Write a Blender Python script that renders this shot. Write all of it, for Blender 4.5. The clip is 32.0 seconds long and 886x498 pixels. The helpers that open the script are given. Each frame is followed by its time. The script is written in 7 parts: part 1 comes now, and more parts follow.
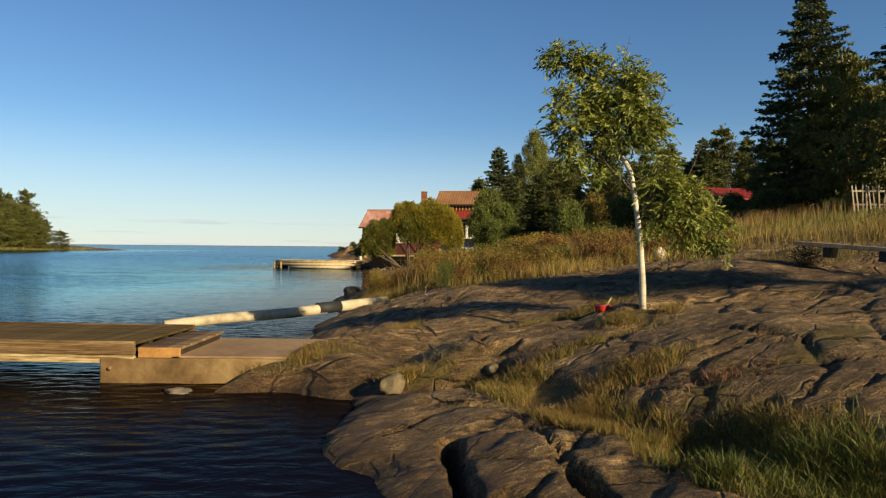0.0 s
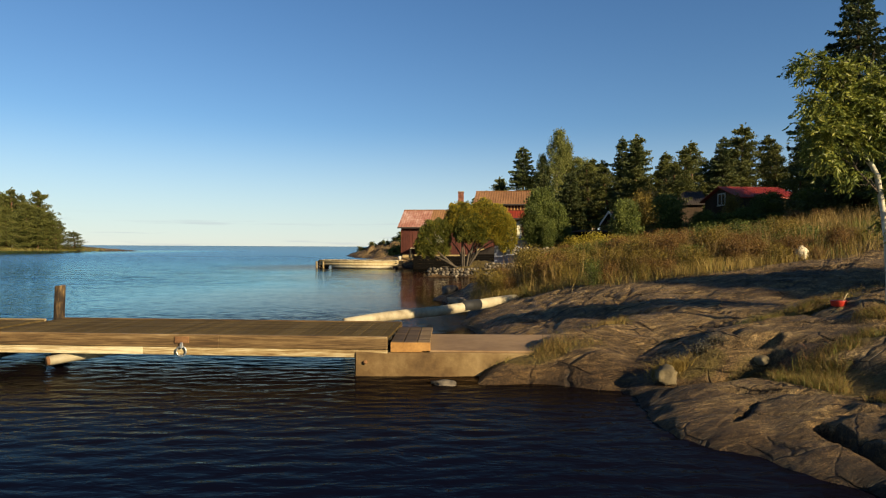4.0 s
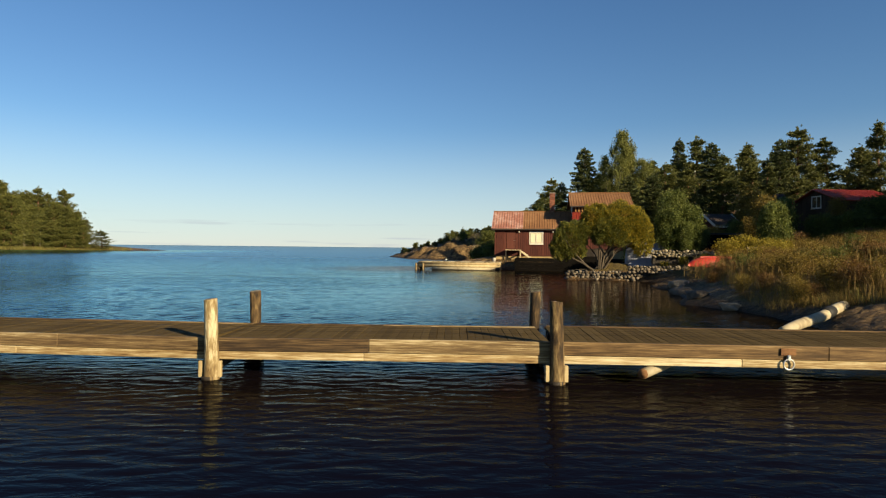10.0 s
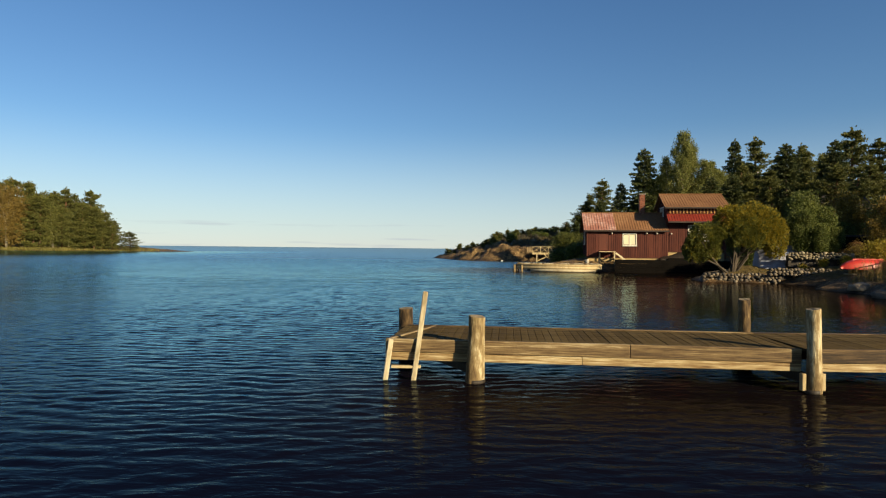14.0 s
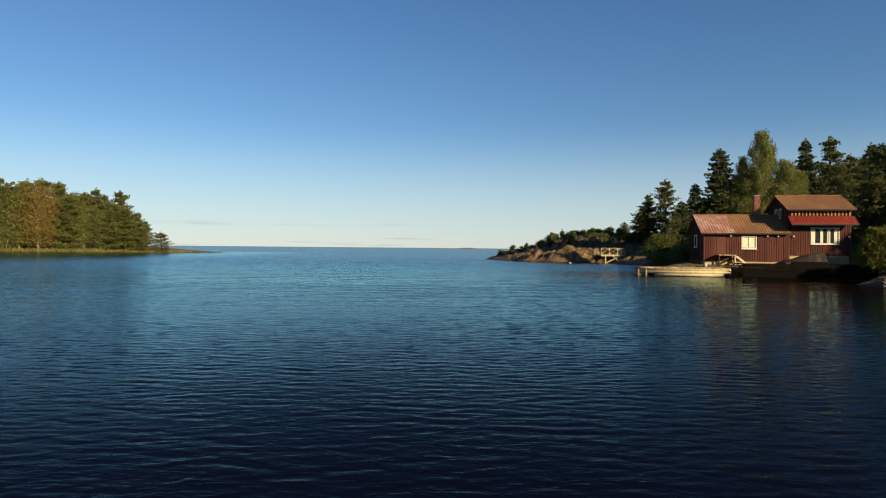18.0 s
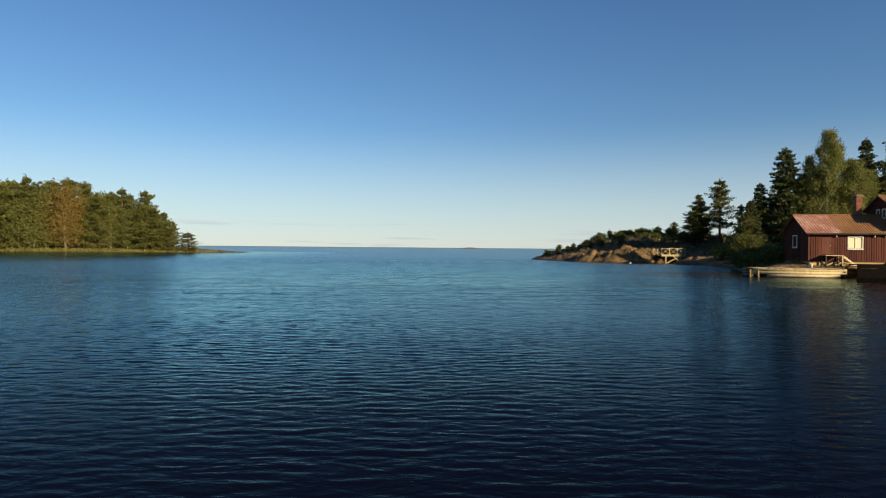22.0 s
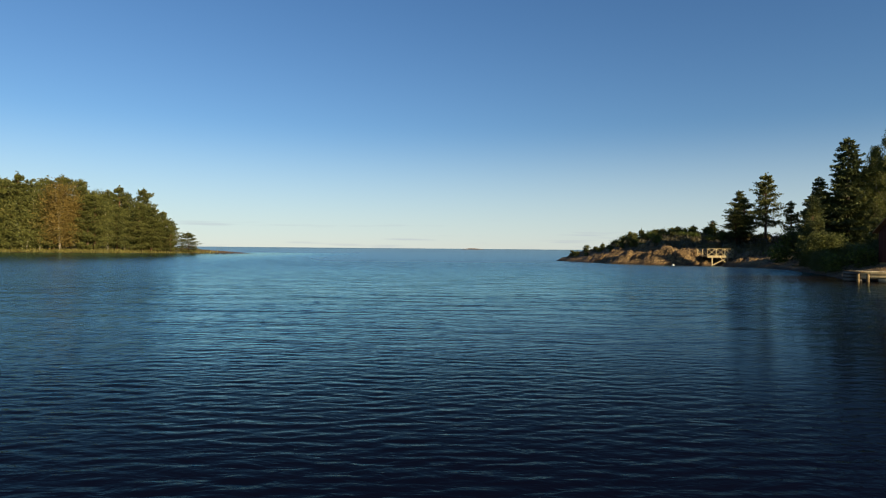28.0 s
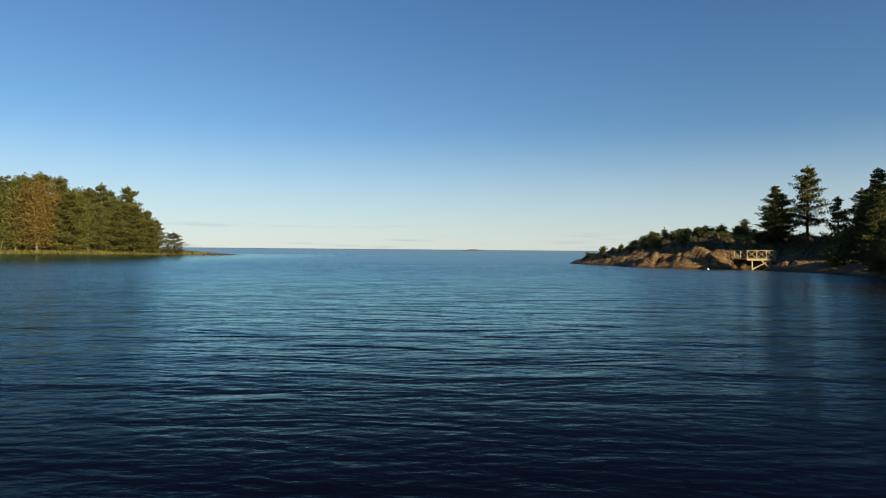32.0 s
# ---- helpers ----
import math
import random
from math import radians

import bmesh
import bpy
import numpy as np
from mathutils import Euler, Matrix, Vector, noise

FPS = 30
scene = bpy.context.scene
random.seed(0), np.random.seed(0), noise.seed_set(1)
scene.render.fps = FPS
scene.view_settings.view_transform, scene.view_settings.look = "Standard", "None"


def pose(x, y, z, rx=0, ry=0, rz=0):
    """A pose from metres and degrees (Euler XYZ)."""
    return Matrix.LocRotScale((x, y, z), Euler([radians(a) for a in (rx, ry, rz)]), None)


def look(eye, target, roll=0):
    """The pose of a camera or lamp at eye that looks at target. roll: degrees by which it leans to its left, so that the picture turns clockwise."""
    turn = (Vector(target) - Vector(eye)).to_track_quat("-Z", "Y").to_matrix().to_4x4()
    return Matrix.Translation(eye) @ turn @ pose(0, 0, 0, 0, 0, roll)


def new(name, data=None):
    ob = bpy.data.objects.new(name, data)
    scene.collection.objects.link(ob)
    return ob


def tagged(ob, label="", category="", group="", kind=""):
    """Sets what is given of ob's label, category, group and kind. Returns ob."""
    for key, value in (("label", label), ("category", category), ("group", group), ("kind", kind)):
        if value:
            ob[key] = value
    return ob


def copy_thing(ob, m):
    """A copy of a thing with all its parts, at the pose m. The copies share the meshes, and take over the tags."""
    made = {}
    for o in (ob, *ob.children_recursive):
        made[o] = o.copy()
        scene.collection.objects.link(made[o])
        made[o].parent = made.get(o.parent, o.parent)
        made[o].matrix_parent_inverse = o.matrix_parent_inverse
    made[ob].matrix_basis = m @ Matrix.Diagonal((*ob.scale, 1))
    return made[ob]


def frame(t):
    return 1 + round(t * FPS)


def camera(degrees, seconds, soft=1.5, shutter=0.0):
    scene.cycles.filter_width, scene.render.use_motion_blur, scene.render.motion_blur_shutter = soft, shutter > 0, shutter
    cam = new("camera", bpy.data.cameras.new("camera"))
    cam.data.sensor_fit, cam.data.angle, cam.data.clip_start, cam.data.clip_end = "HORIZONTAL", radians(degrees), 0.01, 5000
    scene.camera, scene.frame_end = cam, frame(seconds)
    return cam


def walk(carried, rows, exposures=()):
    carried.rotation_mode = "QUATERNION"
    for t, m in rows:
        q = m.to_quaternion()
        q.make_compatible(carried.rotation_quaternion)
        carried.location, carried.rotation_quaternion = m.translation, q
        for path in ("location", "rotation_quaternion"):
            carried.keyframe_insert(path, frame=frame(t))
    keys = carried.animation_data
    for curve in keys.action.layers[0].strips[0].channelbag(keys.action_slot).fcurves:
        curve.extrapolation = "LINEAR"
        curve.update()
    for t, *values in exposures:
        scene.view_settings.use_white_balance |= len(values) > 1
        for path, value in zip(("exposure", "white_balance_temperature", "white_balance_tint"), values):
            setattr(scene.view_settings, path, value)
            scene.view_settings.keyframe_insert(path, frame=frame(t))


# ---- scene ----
cam = camera(71.0, 32.0, soft=1.2)
PATH = [
    (0, (-1.137, 0.717, 1.984), (-1.151, 2.717, 1.978), 0.5),
    (1, (-1.856, 0.597, 1.91), (-1.871, 2.597, 1.903), 0.4),
    (2, (-2.654, 0.433, 1.919), (-2.67, 2.433, 1.911), 0.3),
    (3, (-3.609, 0.286, 1.945), (-3.626, 2.286, 1.938), 0.3),
    (4, (-4.706, 0.202, 1.958), (-4.723, 2.202, 1.951), 0.3),
    (4.5, (-5.288, 0.218, 1.95), (-5.304, 2.218, 1.945), 0.5),
    (6.5, (-7.845, 0.442, 1.936), (-7.863, 2.442, 1.932), 0.6),
    (7, (-8.579, 0.509, 1.918), (-8.597, 2.508, 1.914), 0.6),
    (8, (-10.136, 0.607, 1.918), (-10.154, 2.607, 1.914), 0.6),
    (9, (-11.812, 0.635, 1.942), (-11.83, 2.635, 1.938), 0.5),
    (10, (-13.673, 0.772, 1.952), (-13.69, 2.772, 1.948), 0.6),
    (11, (-15.671, 0.908, 1.954), (-15.69, 2.908, 1.95), 0.6),
    (12, (-17.699, 1.135, 1.933), (-17.719, 3.135, 1.93), 0.7),
    (13, (-19.809, 1.052, 1.933), (-19.831, 3.052, 1.931), 0.6),
    (14, (-22.208, 1.091, 1.96), (-22.23, 3.091, 1.958), 0.6),
    (15, (-24.914, 1.192, 2.031), (-24.935, 3.191, 2.027), 0.5),
    (15.5, (-26.286, 1.458, 2.042), (-26.306, 3.458, 2.038), 0.5),
    (17.5, (-31.221, 2.424, 2.27), (-31.245, 4.424, 2.265), 0.5),
    (18, (-32.521, 2.555, 2.247), (-32.546, 4.555, 2.243), 0.5),
    (19, (-35.26, 2.386, 2.215), (-35.284, 4.385, 2.211), 0.5),
    (20, (-37.706, 2.624, 2.18), (-37.729, 4.623, 2.176), 0.5),
    (21, (-39.872, 3.105, 2.209), (-39.896, 5.105, 2.204), 0.5),
    (22, (-41.714, 3.38, 2.228), (-41.736, 5.379, 2.223), 0.5),
    (23, (-43.103, 4.023, 2.271), (-43.124, 6.023, 2.266), 0.4),
    (24, (-43.929, 5.281, 2.232), (-43.951, 7.281, 2.228), 0.4),
    (25, (-44.577, 6.417, 2.171), (-44.599, 8.417, 2.167), 0.5),
    (25.5, (-44.781, 6.988, 2.183), (-44.804, 8.988, 2.18), 0.5),
    (27.5, (-45.192, 10.522, 2.143), (-45.215, 12.522, 2.141), 0.6),
    (28, (-45.136, 11.832, 2.119), (-45.16, 13.832, 2.117), 0.5),
    (29, (-45.35, 14.17, 2.111), (-45.375, 16.17, 2.11), 0.5),
    (30, (-45.507, 16.757, 2.103), (-45.532, 18.756, 2.102), 0.5),
    (31, (-45.467, 19.639, 2.196), (-45.493, 21.639, 2.196), 0.4),
    (32, (-45.44, 22.558, 2.204), (-45.466, 24.558, 2.205), 0.5),
]
walk(cam, [(t, look(eye, target, roll)) for t, eye, target, roll in PATH], exposures=[(0.0, 1.19, 6850, 10), (8.0, 1.17, 6800, 10), (13.0, 1.11, 6750, 10), (32.0, 1.09, 6680, 10)])

# ---- light: low evening sun from the right, behind the camera ----
SUN_AZ, SUN_EL = radians(136), radians(20)
TO_SUN = Vector((math.sin(SUN_AZ) * math.cos(SUN_EL), math.cos(SUN_AZ) * math.cos(SUN_EL), math.sin(SUN_EL)))

world = bpy.data.worlds.new("sky")
scene.world = world
world.use_nodes = True
wn, wl = world.node_tree.nodes, world.node_tree.links
wn.clear()
w_out, w_bg, w_sky = wn.new("ShaderNodeOutputWorld"), wn.new("ShaderNodeBackground"), wn.new("ShaderNodeTexSky")
w_sky.sky_type, w_sky.sun_disc, w_sky.sun_elevation, w_sky.sun_rotation = "NISHITA", False, SUN_EL, SUN_AZ
w_sky.air_density, w_sky.dust_density, w_sky.ozone_density = 1.0, 0.0, 5.0
w_bg.inputs["Strength"].default_value = 0.050
# a few thin cloud streaks low over the sea
w_co, w_map, w_noise, w_ramp = wn.new("ShaderNodeTexCoord"), wn.new("ShaderNodeMapping"), wn.new("ShaderNodeTexNoise"), wn.new("ShaderNodeValToRGB")
w_map.inputs["Scale"].default_value = (7.0, 7.0, 130.0)
w_noise.inputs["Scale"].default_value, w_noise.inputs["Detail"].default_value = 1.0, 4.0
w_ramp.color_ramp.elements[0].position, w_ramp.color_ramp.elements[1].position = 0.57, 0.70
w_sep, w_band, w_mul, w_mix = wn.new("ShaderNodeSeparateXYZ"), wn.new("ShaderNodeMapRange"), wn.new("ShaderNodeMath"), wn.new("ShaderNodeMixRGB")
w_band.inputs["From Min"].default_value, w_band.inputs["From Max"].default_value = 0.05, 0.028
w_mul.operation = "MULTIPLY"
w_scale = wn.new("ShaderNodeMath")
w_scale.operation = "MULTIPLY"
w_scale.inputs[1].default_value = 0.5
w_tint = wn.new("ShaderNodeMixRGB")
w_tint.blend_type = "MULTIPLY"
w_tint.inputs["Fac"].default_value = 1.0
w_high, w_hue = wn.new("ShaderNodeMapRange"), wn.new("ShaderNodeMixRGB")
w_high.inputs["From Min"].default_value, w_high.inputs["From Max"].default_value = 0.05, 0.42
w_hue.inputs["Color1"].default_value, w_hue.inputs["Color2"].default_value = (0.94, 1.0, 0.995, 1), (0.76, 0.945, 1.05, 1)
# pale haze just over the horizon
w_low, w_haze = wn.new("ShaderNodeMapRange"), wn.new("ShaderNodeMixRGB")
w_low.interpolation_type = "SMOOTHSTEP"
w_low.inputs["From Min"].default_value, w_low.inputs["From Max"].default_value, w_low.inputs["To Max"].default_value = 0.20, 0.0, 0.58
w_haze.inputs["Color2"].default_value = (6.0, 6.7, 7.2, 1)
w_mix.inputs["Color2"].default_value = (4.4, 4.9, 5.6, 1)
for a, b in ((w_co.outputs["Generated"], w_map.inputs["Vector"]), (w_map.outputs["Vector"], w_noise.inputs["Vector"]),
             (w_noise.outputs["Fac"], w_ramp.inputs["Fac"]), (w_co.outputs["Generated"], w_sep.inputs["Vector"]),
             (w_sep.outputs["Z"], w_band.inputs["Value"]), (w_band.outputs["Result"], w_mul.inputs[0]), (w_ramp.outputs["Color"], w_mul.inputs[1]),
             (w_mul.outputs["Value"], w_scale.inputs[0]), (w_scale.outputs["Value"], w_mix.inputs["Fac"]),
             (w_sky.outputs["Color"], w_tint.inputs["Color1"]), (w_tint.outputs["Color"], w_haze.inputs["Color1"]), (w_sep.outputs["Z"], w_low.inputs["Value"]),
             (w_low.outputs["Result"], w_haze.inputs["Fac"]), (w_sep.outputs["Z"], w_high.inputs["Value"]),
             (w_high.outputs["Result"], w_hue.inputs["Fac"]), (w_hue.outputs["Color"], w_tint.inputs["Color2"]), (w_haze.outputs["Color"], w_mix.inputs["Color1"]), (w_mix.outputs["Color"], w_bg.inputs["Color"]),
             (w_bg.outputs["Background"], w_out.inputs["Surface"])):
    wl.new(a, b)

sun = new("sun", bpy.data.lights.new("sun", "SUN"))
sun.data.energy, sun.data.angle, sun.data.color = 5.0, radians(0.6), (1.0, 0.83, 0.54)
sun.matrix_world = look(TO_SUN * 100, (0, 0, 0))


# ---- materials ----
TONE = 0.8  # common depth of all base colours


def material(name, stops, scale=4.0, stretch=(1, 1, 1), rough=0.8, bump=0.3, bump_scale=None, depth=0.02, metal=0.0, spread=0.0, island=False,
             detail=6.0, spec=0.3, coarse=0.5, sheen=0.0, through_light=0.0):
    """Colour stops over two scales of noise, fine relief, and a random shade for each object or island."""
    m = bpy.data.materials.new(name)
    m.use_nodes = True
    n, l = m.node_tree.nodes, m.node_tree.links
    b = n["Principled BSDF"]
    co, mp = n.new("ShaderNodeTexCoord"), n.new("ShaderNodeMapping")
    mp.inputs["Scale"].default_value = stretch
    l.new(co.outputs["Object"], mp.inputs["Vector"])
    fine, big = n.new("ShaderNodeTexNoise"), n.new("ShaderNodeTexNoise")
    fine.inputs["Scale"].default_value, fine.inputs["Detail"].default_value, fine.inputs["Roughness"].default_value = scale, detail, 0.65
    big.inputs["Scale"].default_value, big.inputs["Detail"].default_value = scale * 0.17, 3.0
    for t in (fine, big):
        l.new(mp.outputs["Vector"], t.inputs["Vector"])
    mix = n.new("ShaderNodeMix")
    mix.inputs[0].default_value = coarse
    l.new(fine.outputs["Fac"], mix.inputs[2])
    l.new(big.outputs["Fac"], mix.inputs[3])
    value = mix.outputs[0]
    if spread:
        src = n.new("ShaderNodeNewGeometry") if island else n.new("ShaderNodeObjectInfo")
        ma = n.new("ShaderNodeMath")
        ma.operation = "MULTIPLY_ADD"
        ma.inputs[1].default_value, ma.inputs[2].default_value = spread, -spread / 2
        l.new(src.outputs["Random Per Island" if island else "Random"], ma.inputs[0])
        ad = n.new("ShaderNodeMath")
        l.new(value, ad.inputs[0])
        l.new(ma.outputs[0], ad.inputs[1])
        value = ad.outputs[0]
    ramp = n.new("ShaderNodeValToRGB")
    el = ramp.color_ramp.elements
    while len(el) < len(stops):
        el.new(0.5)
    for e, (p, c) in zip(el, stops):
        e.position, e.color = p, (c[0] * TONE, c[1] * TONE, c[2] * TONE, 1)
    l.new(value, ramp.inputs["Fac"])
    l.new(ramp.outputs["Color"], b.inputs["Base Color"])
    b.inputs["Roughness"].default_value, b.inputs["Metallic"].default_value = rough, metal
    b.inputs["Specular IOR Level"].default_value = spec
    if through_light:
        tr, add = n.new("ShaderNodeBsdfTranslucent"), n.new("ShaderNodeMixShader")
        add.inputs[0].default_value = through_light
        l.new(ramp.outputs["Color"], tr.inputs["Color"])
        l.new(b.outputs["BSDF"], add.inputs[1])
        l.new(tr.outputs["BSDF"], add.inputs[2])
        l.new(add.outputs[0], n["Material Output"].inputs["Surface"])
    if bump:
        bt, bn = n.new("ShaderNodeTexNoise"), n.new("ShaderNodeBump")
        bt.inputs["Scale"].default_value, bt.inputs["Detail"].default_value = bump_scale or scale * 2, 6.0
        l.new(mp.outputs["Vector"], bt.inputs["Vector"])
        bn.inputs["Strength"].default_value, bn.inputs["Distance"].default_value = bump, depth
        l.new(bt.outputs["Fac"], bn.inputs["Height"])
        l.new(bn.outputs["Normal"], b.inputs["Normal"])
    return m


def two(a, b, lo=0.35, hi=0.65):
    return [(lo, a), (hi, b)]


M_DECK = material("deck_wood", [(0.32, (0.036, 0.024, 0.008)), (0.52, (0.085, 0.057, 0.021)), (0.70, (0.15, 0.107, 0.045))], 6, (1, 6, 6), 0.92, 0.4, 30, 0.004, spread=0.12, spec=0.08)
M_BEAM = material("weathered_beam", [(0.30, (0.06, 0.032, 0.012)), (0.39, (0.19, 0.115, 0.044)), (0.48, (0.33, 0.245, 0.12)), (0.61, (0.60, 0.51, 0.33))], 3.6, (0.8, 15, 15), 0.75, 0.5, 10, 0.006, spread=0.3, coarse=0.4)
M_BEAMTOP = material("grey_brown_beam", [(0.34, (0.026, 0.015, 0.007)), (0.45, (0.092, 0.056, 0.024)), (0.55, (0.185, 0.125, 0.056)), (0.66, (0.42, 0.335, 0.195))], 3.4, (0.8, 15, 15), 0.8, 0.6, 10, 0.008, spread=0.3, coarse=0.4)
M_BEAMBROWN = material("brown_beam", [(0.34, (0.026, 0.015, 0.006)), (0.45, (0.085, 0.048, 0.018)), (0.56, (0.175, 0.108, 0.044)), (0.68, (0.33, 0.24, 0.125))], 3.4, (0.8, 15, 15), 0.8, 0.6, 10, 0.008, spread=0.3, coarse=0.4)
M_DULLRED = material("dark_red_tin", two((0.15, 0.016, 0.010), (0.22, 0.03, 0.016)), 2, rough=0.6, bump=0.1)
M_POST = material("round_post_wood", [(0.37, (0.020, 0.012, 0.006)), (0.45, (0.085, 0.052, 0.021)), (0.51, (0.165, 0.112, 0.048)), (0.57, (0.25, 0.185, 0.09)), (0.64, (0.48, 0.41, 0.26))], 5.5, (3.0, 3.0, 0.8), 0.85, 0.9, 14, 0.016, spread=0.1, coarse=0.5)
M_SAWNTOP = material("weathered_sawn_end", [(0.3, (0.10, 0.075, 0.045)), (0.6, (0.22, 0.18, 0.12))], 14, (1, 1, 1), 0.9, 0.5)
M_BLEACHED = material("sun_bleached_wood", [(0.36, (0.22, 0.17, 0.09)), (0.48, (0.42, 0.36, 0.23)), (0.64, (0.56, 0.50, 0.36))], 6, (5, 5, 0.7), 0.8, 0.5, 14, 0.006, spread=0.15)
M_DARKWOOD = material("dark_wood", two((0.012, 0.009, 0.006), (0.04, 0.03, 0.02)), 5, (4, 4, 1), 0.6, 0.4)
M_PALEWOOD = material("pale_new_wood", [(0.3, (0.25, 0.18, 0.085)), (0.55, (0.42, 0.33, 0.18)), (0.75, (0.54, 0.45, 0.28))], 5, (5, 5, 0.8), 0.7, 0.3, 12, 0.004, spread=0.2)
M_ORANGEWOOD = material("step_wood", [(0.3, (0.22, 0.10, 0.025)), (0.6, (0.40, 0.21, 0.06)), (0.8, (0.50, 0.32, 0.12))], 5, (5, 0.8, 5), 0.7, 0.4, 12, 0.005, spread=0.2)
M_LOG = material("barked_pale_log", [(0.34, (0.19, 0.145, 0.085)), (0.46, (0.34, 0.285, 0.185)), (0.62, (0.48, 0.425, 0.30))], 4, (1, 1, 1), 0.75, 0.5, 12, 0.006)
M_CONCRETE = material("stained_concrete", [(0.34, (0.050, 0.027, 0.010)), (0.46, (0.125, 0.074, 0.028)), (0.56, (0.205, 0.135, 0.058)), (0.69, (0.34, 0.25, 0.13))], 3.5, (1, 1, 1), 0.9, 0.5, 40, 0.006, coarse=0.6)
M_SLABTOP = material("rust_brown_slab", [(0.3, (0.17, 0.098, 0.046)), (0.6, (0.28, 0.178, 0.092))], 6, (1, 1, 1), 0.9, 0.3, 60, 0.004)
M_STEEL = material("galvanised_steel", two((0.45, 0.45, 0.44), (0.65, 0.65, 0.63)), 12, rough=0.4, bump=0.1, metal=0.9)
M_RUST = material("rusty_plate", two((0.10, 0.045, 0.018), (0.25, 0.125, 0.05)), 20, rough=0.85, bump=0.4)
M_REDPAINT = material("red_boat_paint", two((0.40, 0.020, 0.012), (0.55, 0.042, 0.022)), 2.5, rough=0.45, bump=0.1, spec=0.5)
M_WHITEBUOY = material("chalky_white_plastic", two((0.62, 0.52, 0.34), (0.78, 0.70, 0.52)), 6, rough=0.6, bump=0.15)
M_BARKPINE = material("pine_bark", [(0.3, (0.06, 0.035, 0.022)), (0.6, (0.17, 0.085, 0.045)), (0.75, (0.26, 0.15, 0.085))], 6, (3, 3, 0.7), 0.95, 0.7, 14, 0.03)
M_BARKDARK = material("dark_bark", two((0.03, 0.024, 0.018), (0.10, 0.078, 0.055)), 6, (3, 3, 0.7), 0.95, 0.7, 14, 0.02)
M_BARKWHITE = material("white_bark", [(0.36, (0.08, 0.065, 0.05)), (0.45, (0.40, 0.35, 0.26)), (0.7, (0.62, 0.57, 0.46))], 5, (1.5, 1.5, 4), 0.8, 0.4, 14, 0.005)
M_ROCKSTONE = material("field_stone", [(0.28, (0.05, 0.042, 0.033)), (0.5, (0.125, 0.10, 0.073)), (0.72, (0.24, 0.20, 0.145))], 4, rough=0.9, bump=0.6, bump_scale=16, depth=0.03, spread=0.4)
# paler, warmer copy of the field stone, with sunlight in its colour
M_SUNLITSTONE = material("sunlit_wall_stone", [(0.28, (0.085, 0.067, 0.040)), (0.5, (0.19, 0.155, 0.098)), (0.72, (0.31, 0.265, 0.18))], 4, rough=0.9, bump=0.6, bump_scale=16, depth=0.03, spread=0.3)
M_BOULDER = material("lichened_boulder", [(0.3, (0.075, 0.056, 0.030)), (0.55, (0.155, 0.120, 0.066)), (0.75, (0.25, 0.205, 0.13))], 7, rough=0.92, bump=0.6, bump_scale=30, depth=0.02)
M_REDWALL = material("falu_red_boards", [(0.3, (0.040, 0.011, 0.008)), (0.55, (0.078, 0.021, 0.014)), (0.75, (0.12, 0.036, 0.022))], 3, (4, 4, 0.5), 0.9, 0.4, 12, 0.006, spread=0.25, island=True)
M_REDDOOR = material("red_brown_door", two((0.07, 0.018, 0.011), (0.11, 0.032, 0.019)), 3, (4, 4, 0.5), 0.8, 0.3)
M_TILE = material("orange_brown_roofing", [(0.3, (0.135, 0.058, 0.024)), (0.55, (0.225, 0.108, 0.045)), (0.75, (0.31, 0.17, 0.085))], 3, (1, 1, 1), 0.85, 0.5, 14, 0.02, spread=0.2, island=True)
M_PINKROOF = material("faded_pink_roofing", [(0.35, (0.22, 0.075, 0.05)), (0.5, (0.33, 0.15, 0.11)), (0.65, (0.48, 0.33, 0.28))], 2.2, (1.6, 1.6, 0.5), 0.85, 0.3, spread=0.15, island=True)
M_REDTIN = material("bright_red_tin", two((0.24, 0.022, 0.010), (0.36, 0.045, 0.018)), 2, rough=0.5, bump=0.1, spread=0.1)
M_BRICK = material("chimney_brick", [(0.3, (0.13, 0.045, 0.026)), (0.6, (0.25, 0.095, 0.055))], 5, rough=0.9, bump=0.5, spread=0.5, island=True)
M_MORTAR = material("mortar", two((0.22, 0.19, 0.16), (0.34, 0.30, 0.26)), 8, rough=0.95)
M_WHITE = material("white_paint", two((0.50, 0.47, 0.40), (0.68, 0.65, 0.57)), 5, rough=0.6, bump=0.1)
M_CREAM = material("cream_blind", two((0.60, 0.54, 0.38), (0.72, 0.66, 0.48)), 3, (6, 6, 1), 0.9, 0.1)
M_FOUND = material("yellowed_foundation", [(0.3, (0.27, 0.18, 0.075)), (0.65, (0.42, 0.31, 0.15))], 2.5, rough=0.9, bump=0.4)
# near-black for unlit rooms and for shade put into deck and shed colours
M_SHADEBLACK = material("shade_black", two((0.004, 0.0035, 0.003), (0.009, 0.008, 0.007)), 2, rough=1.0, bump=0, spec=0.02)
M_DARKROOF = material("black_felt_roof", two((0.025, 0.02, 0.018), (0.06, 0.045, 0.038)), 3, rough=0.95, bump=0.3)
M_BROWNWALL = material("brown_cabin_boards", two((0.035, 0.022, 0.014), (0.075, 0.048, 0.03)), 3, (4, 4, 0.5), 0.9, 0.4, spread=0.3, island=True)
M_TARP = material("blue_grey_tarpaulin", two((0.16, 0.17, 0.22), (0.26, 0.28, 0.35)), 2, (1, 1, 3), 0.7, 0.4, 5, 0.05)
M_FENCE = material("grey_paling_wood", two((0.16, 0.12, 0.08), (0.32, 0.26, 0.19)), 4, (5, 5, 0.7), 0.85, 0.3, spread=0.4)
M_BLACK = material("black_rubber", two((0.012, 0.012, 0.012), (0.025, 0.025, 0.025)), 6, rough=0.7)

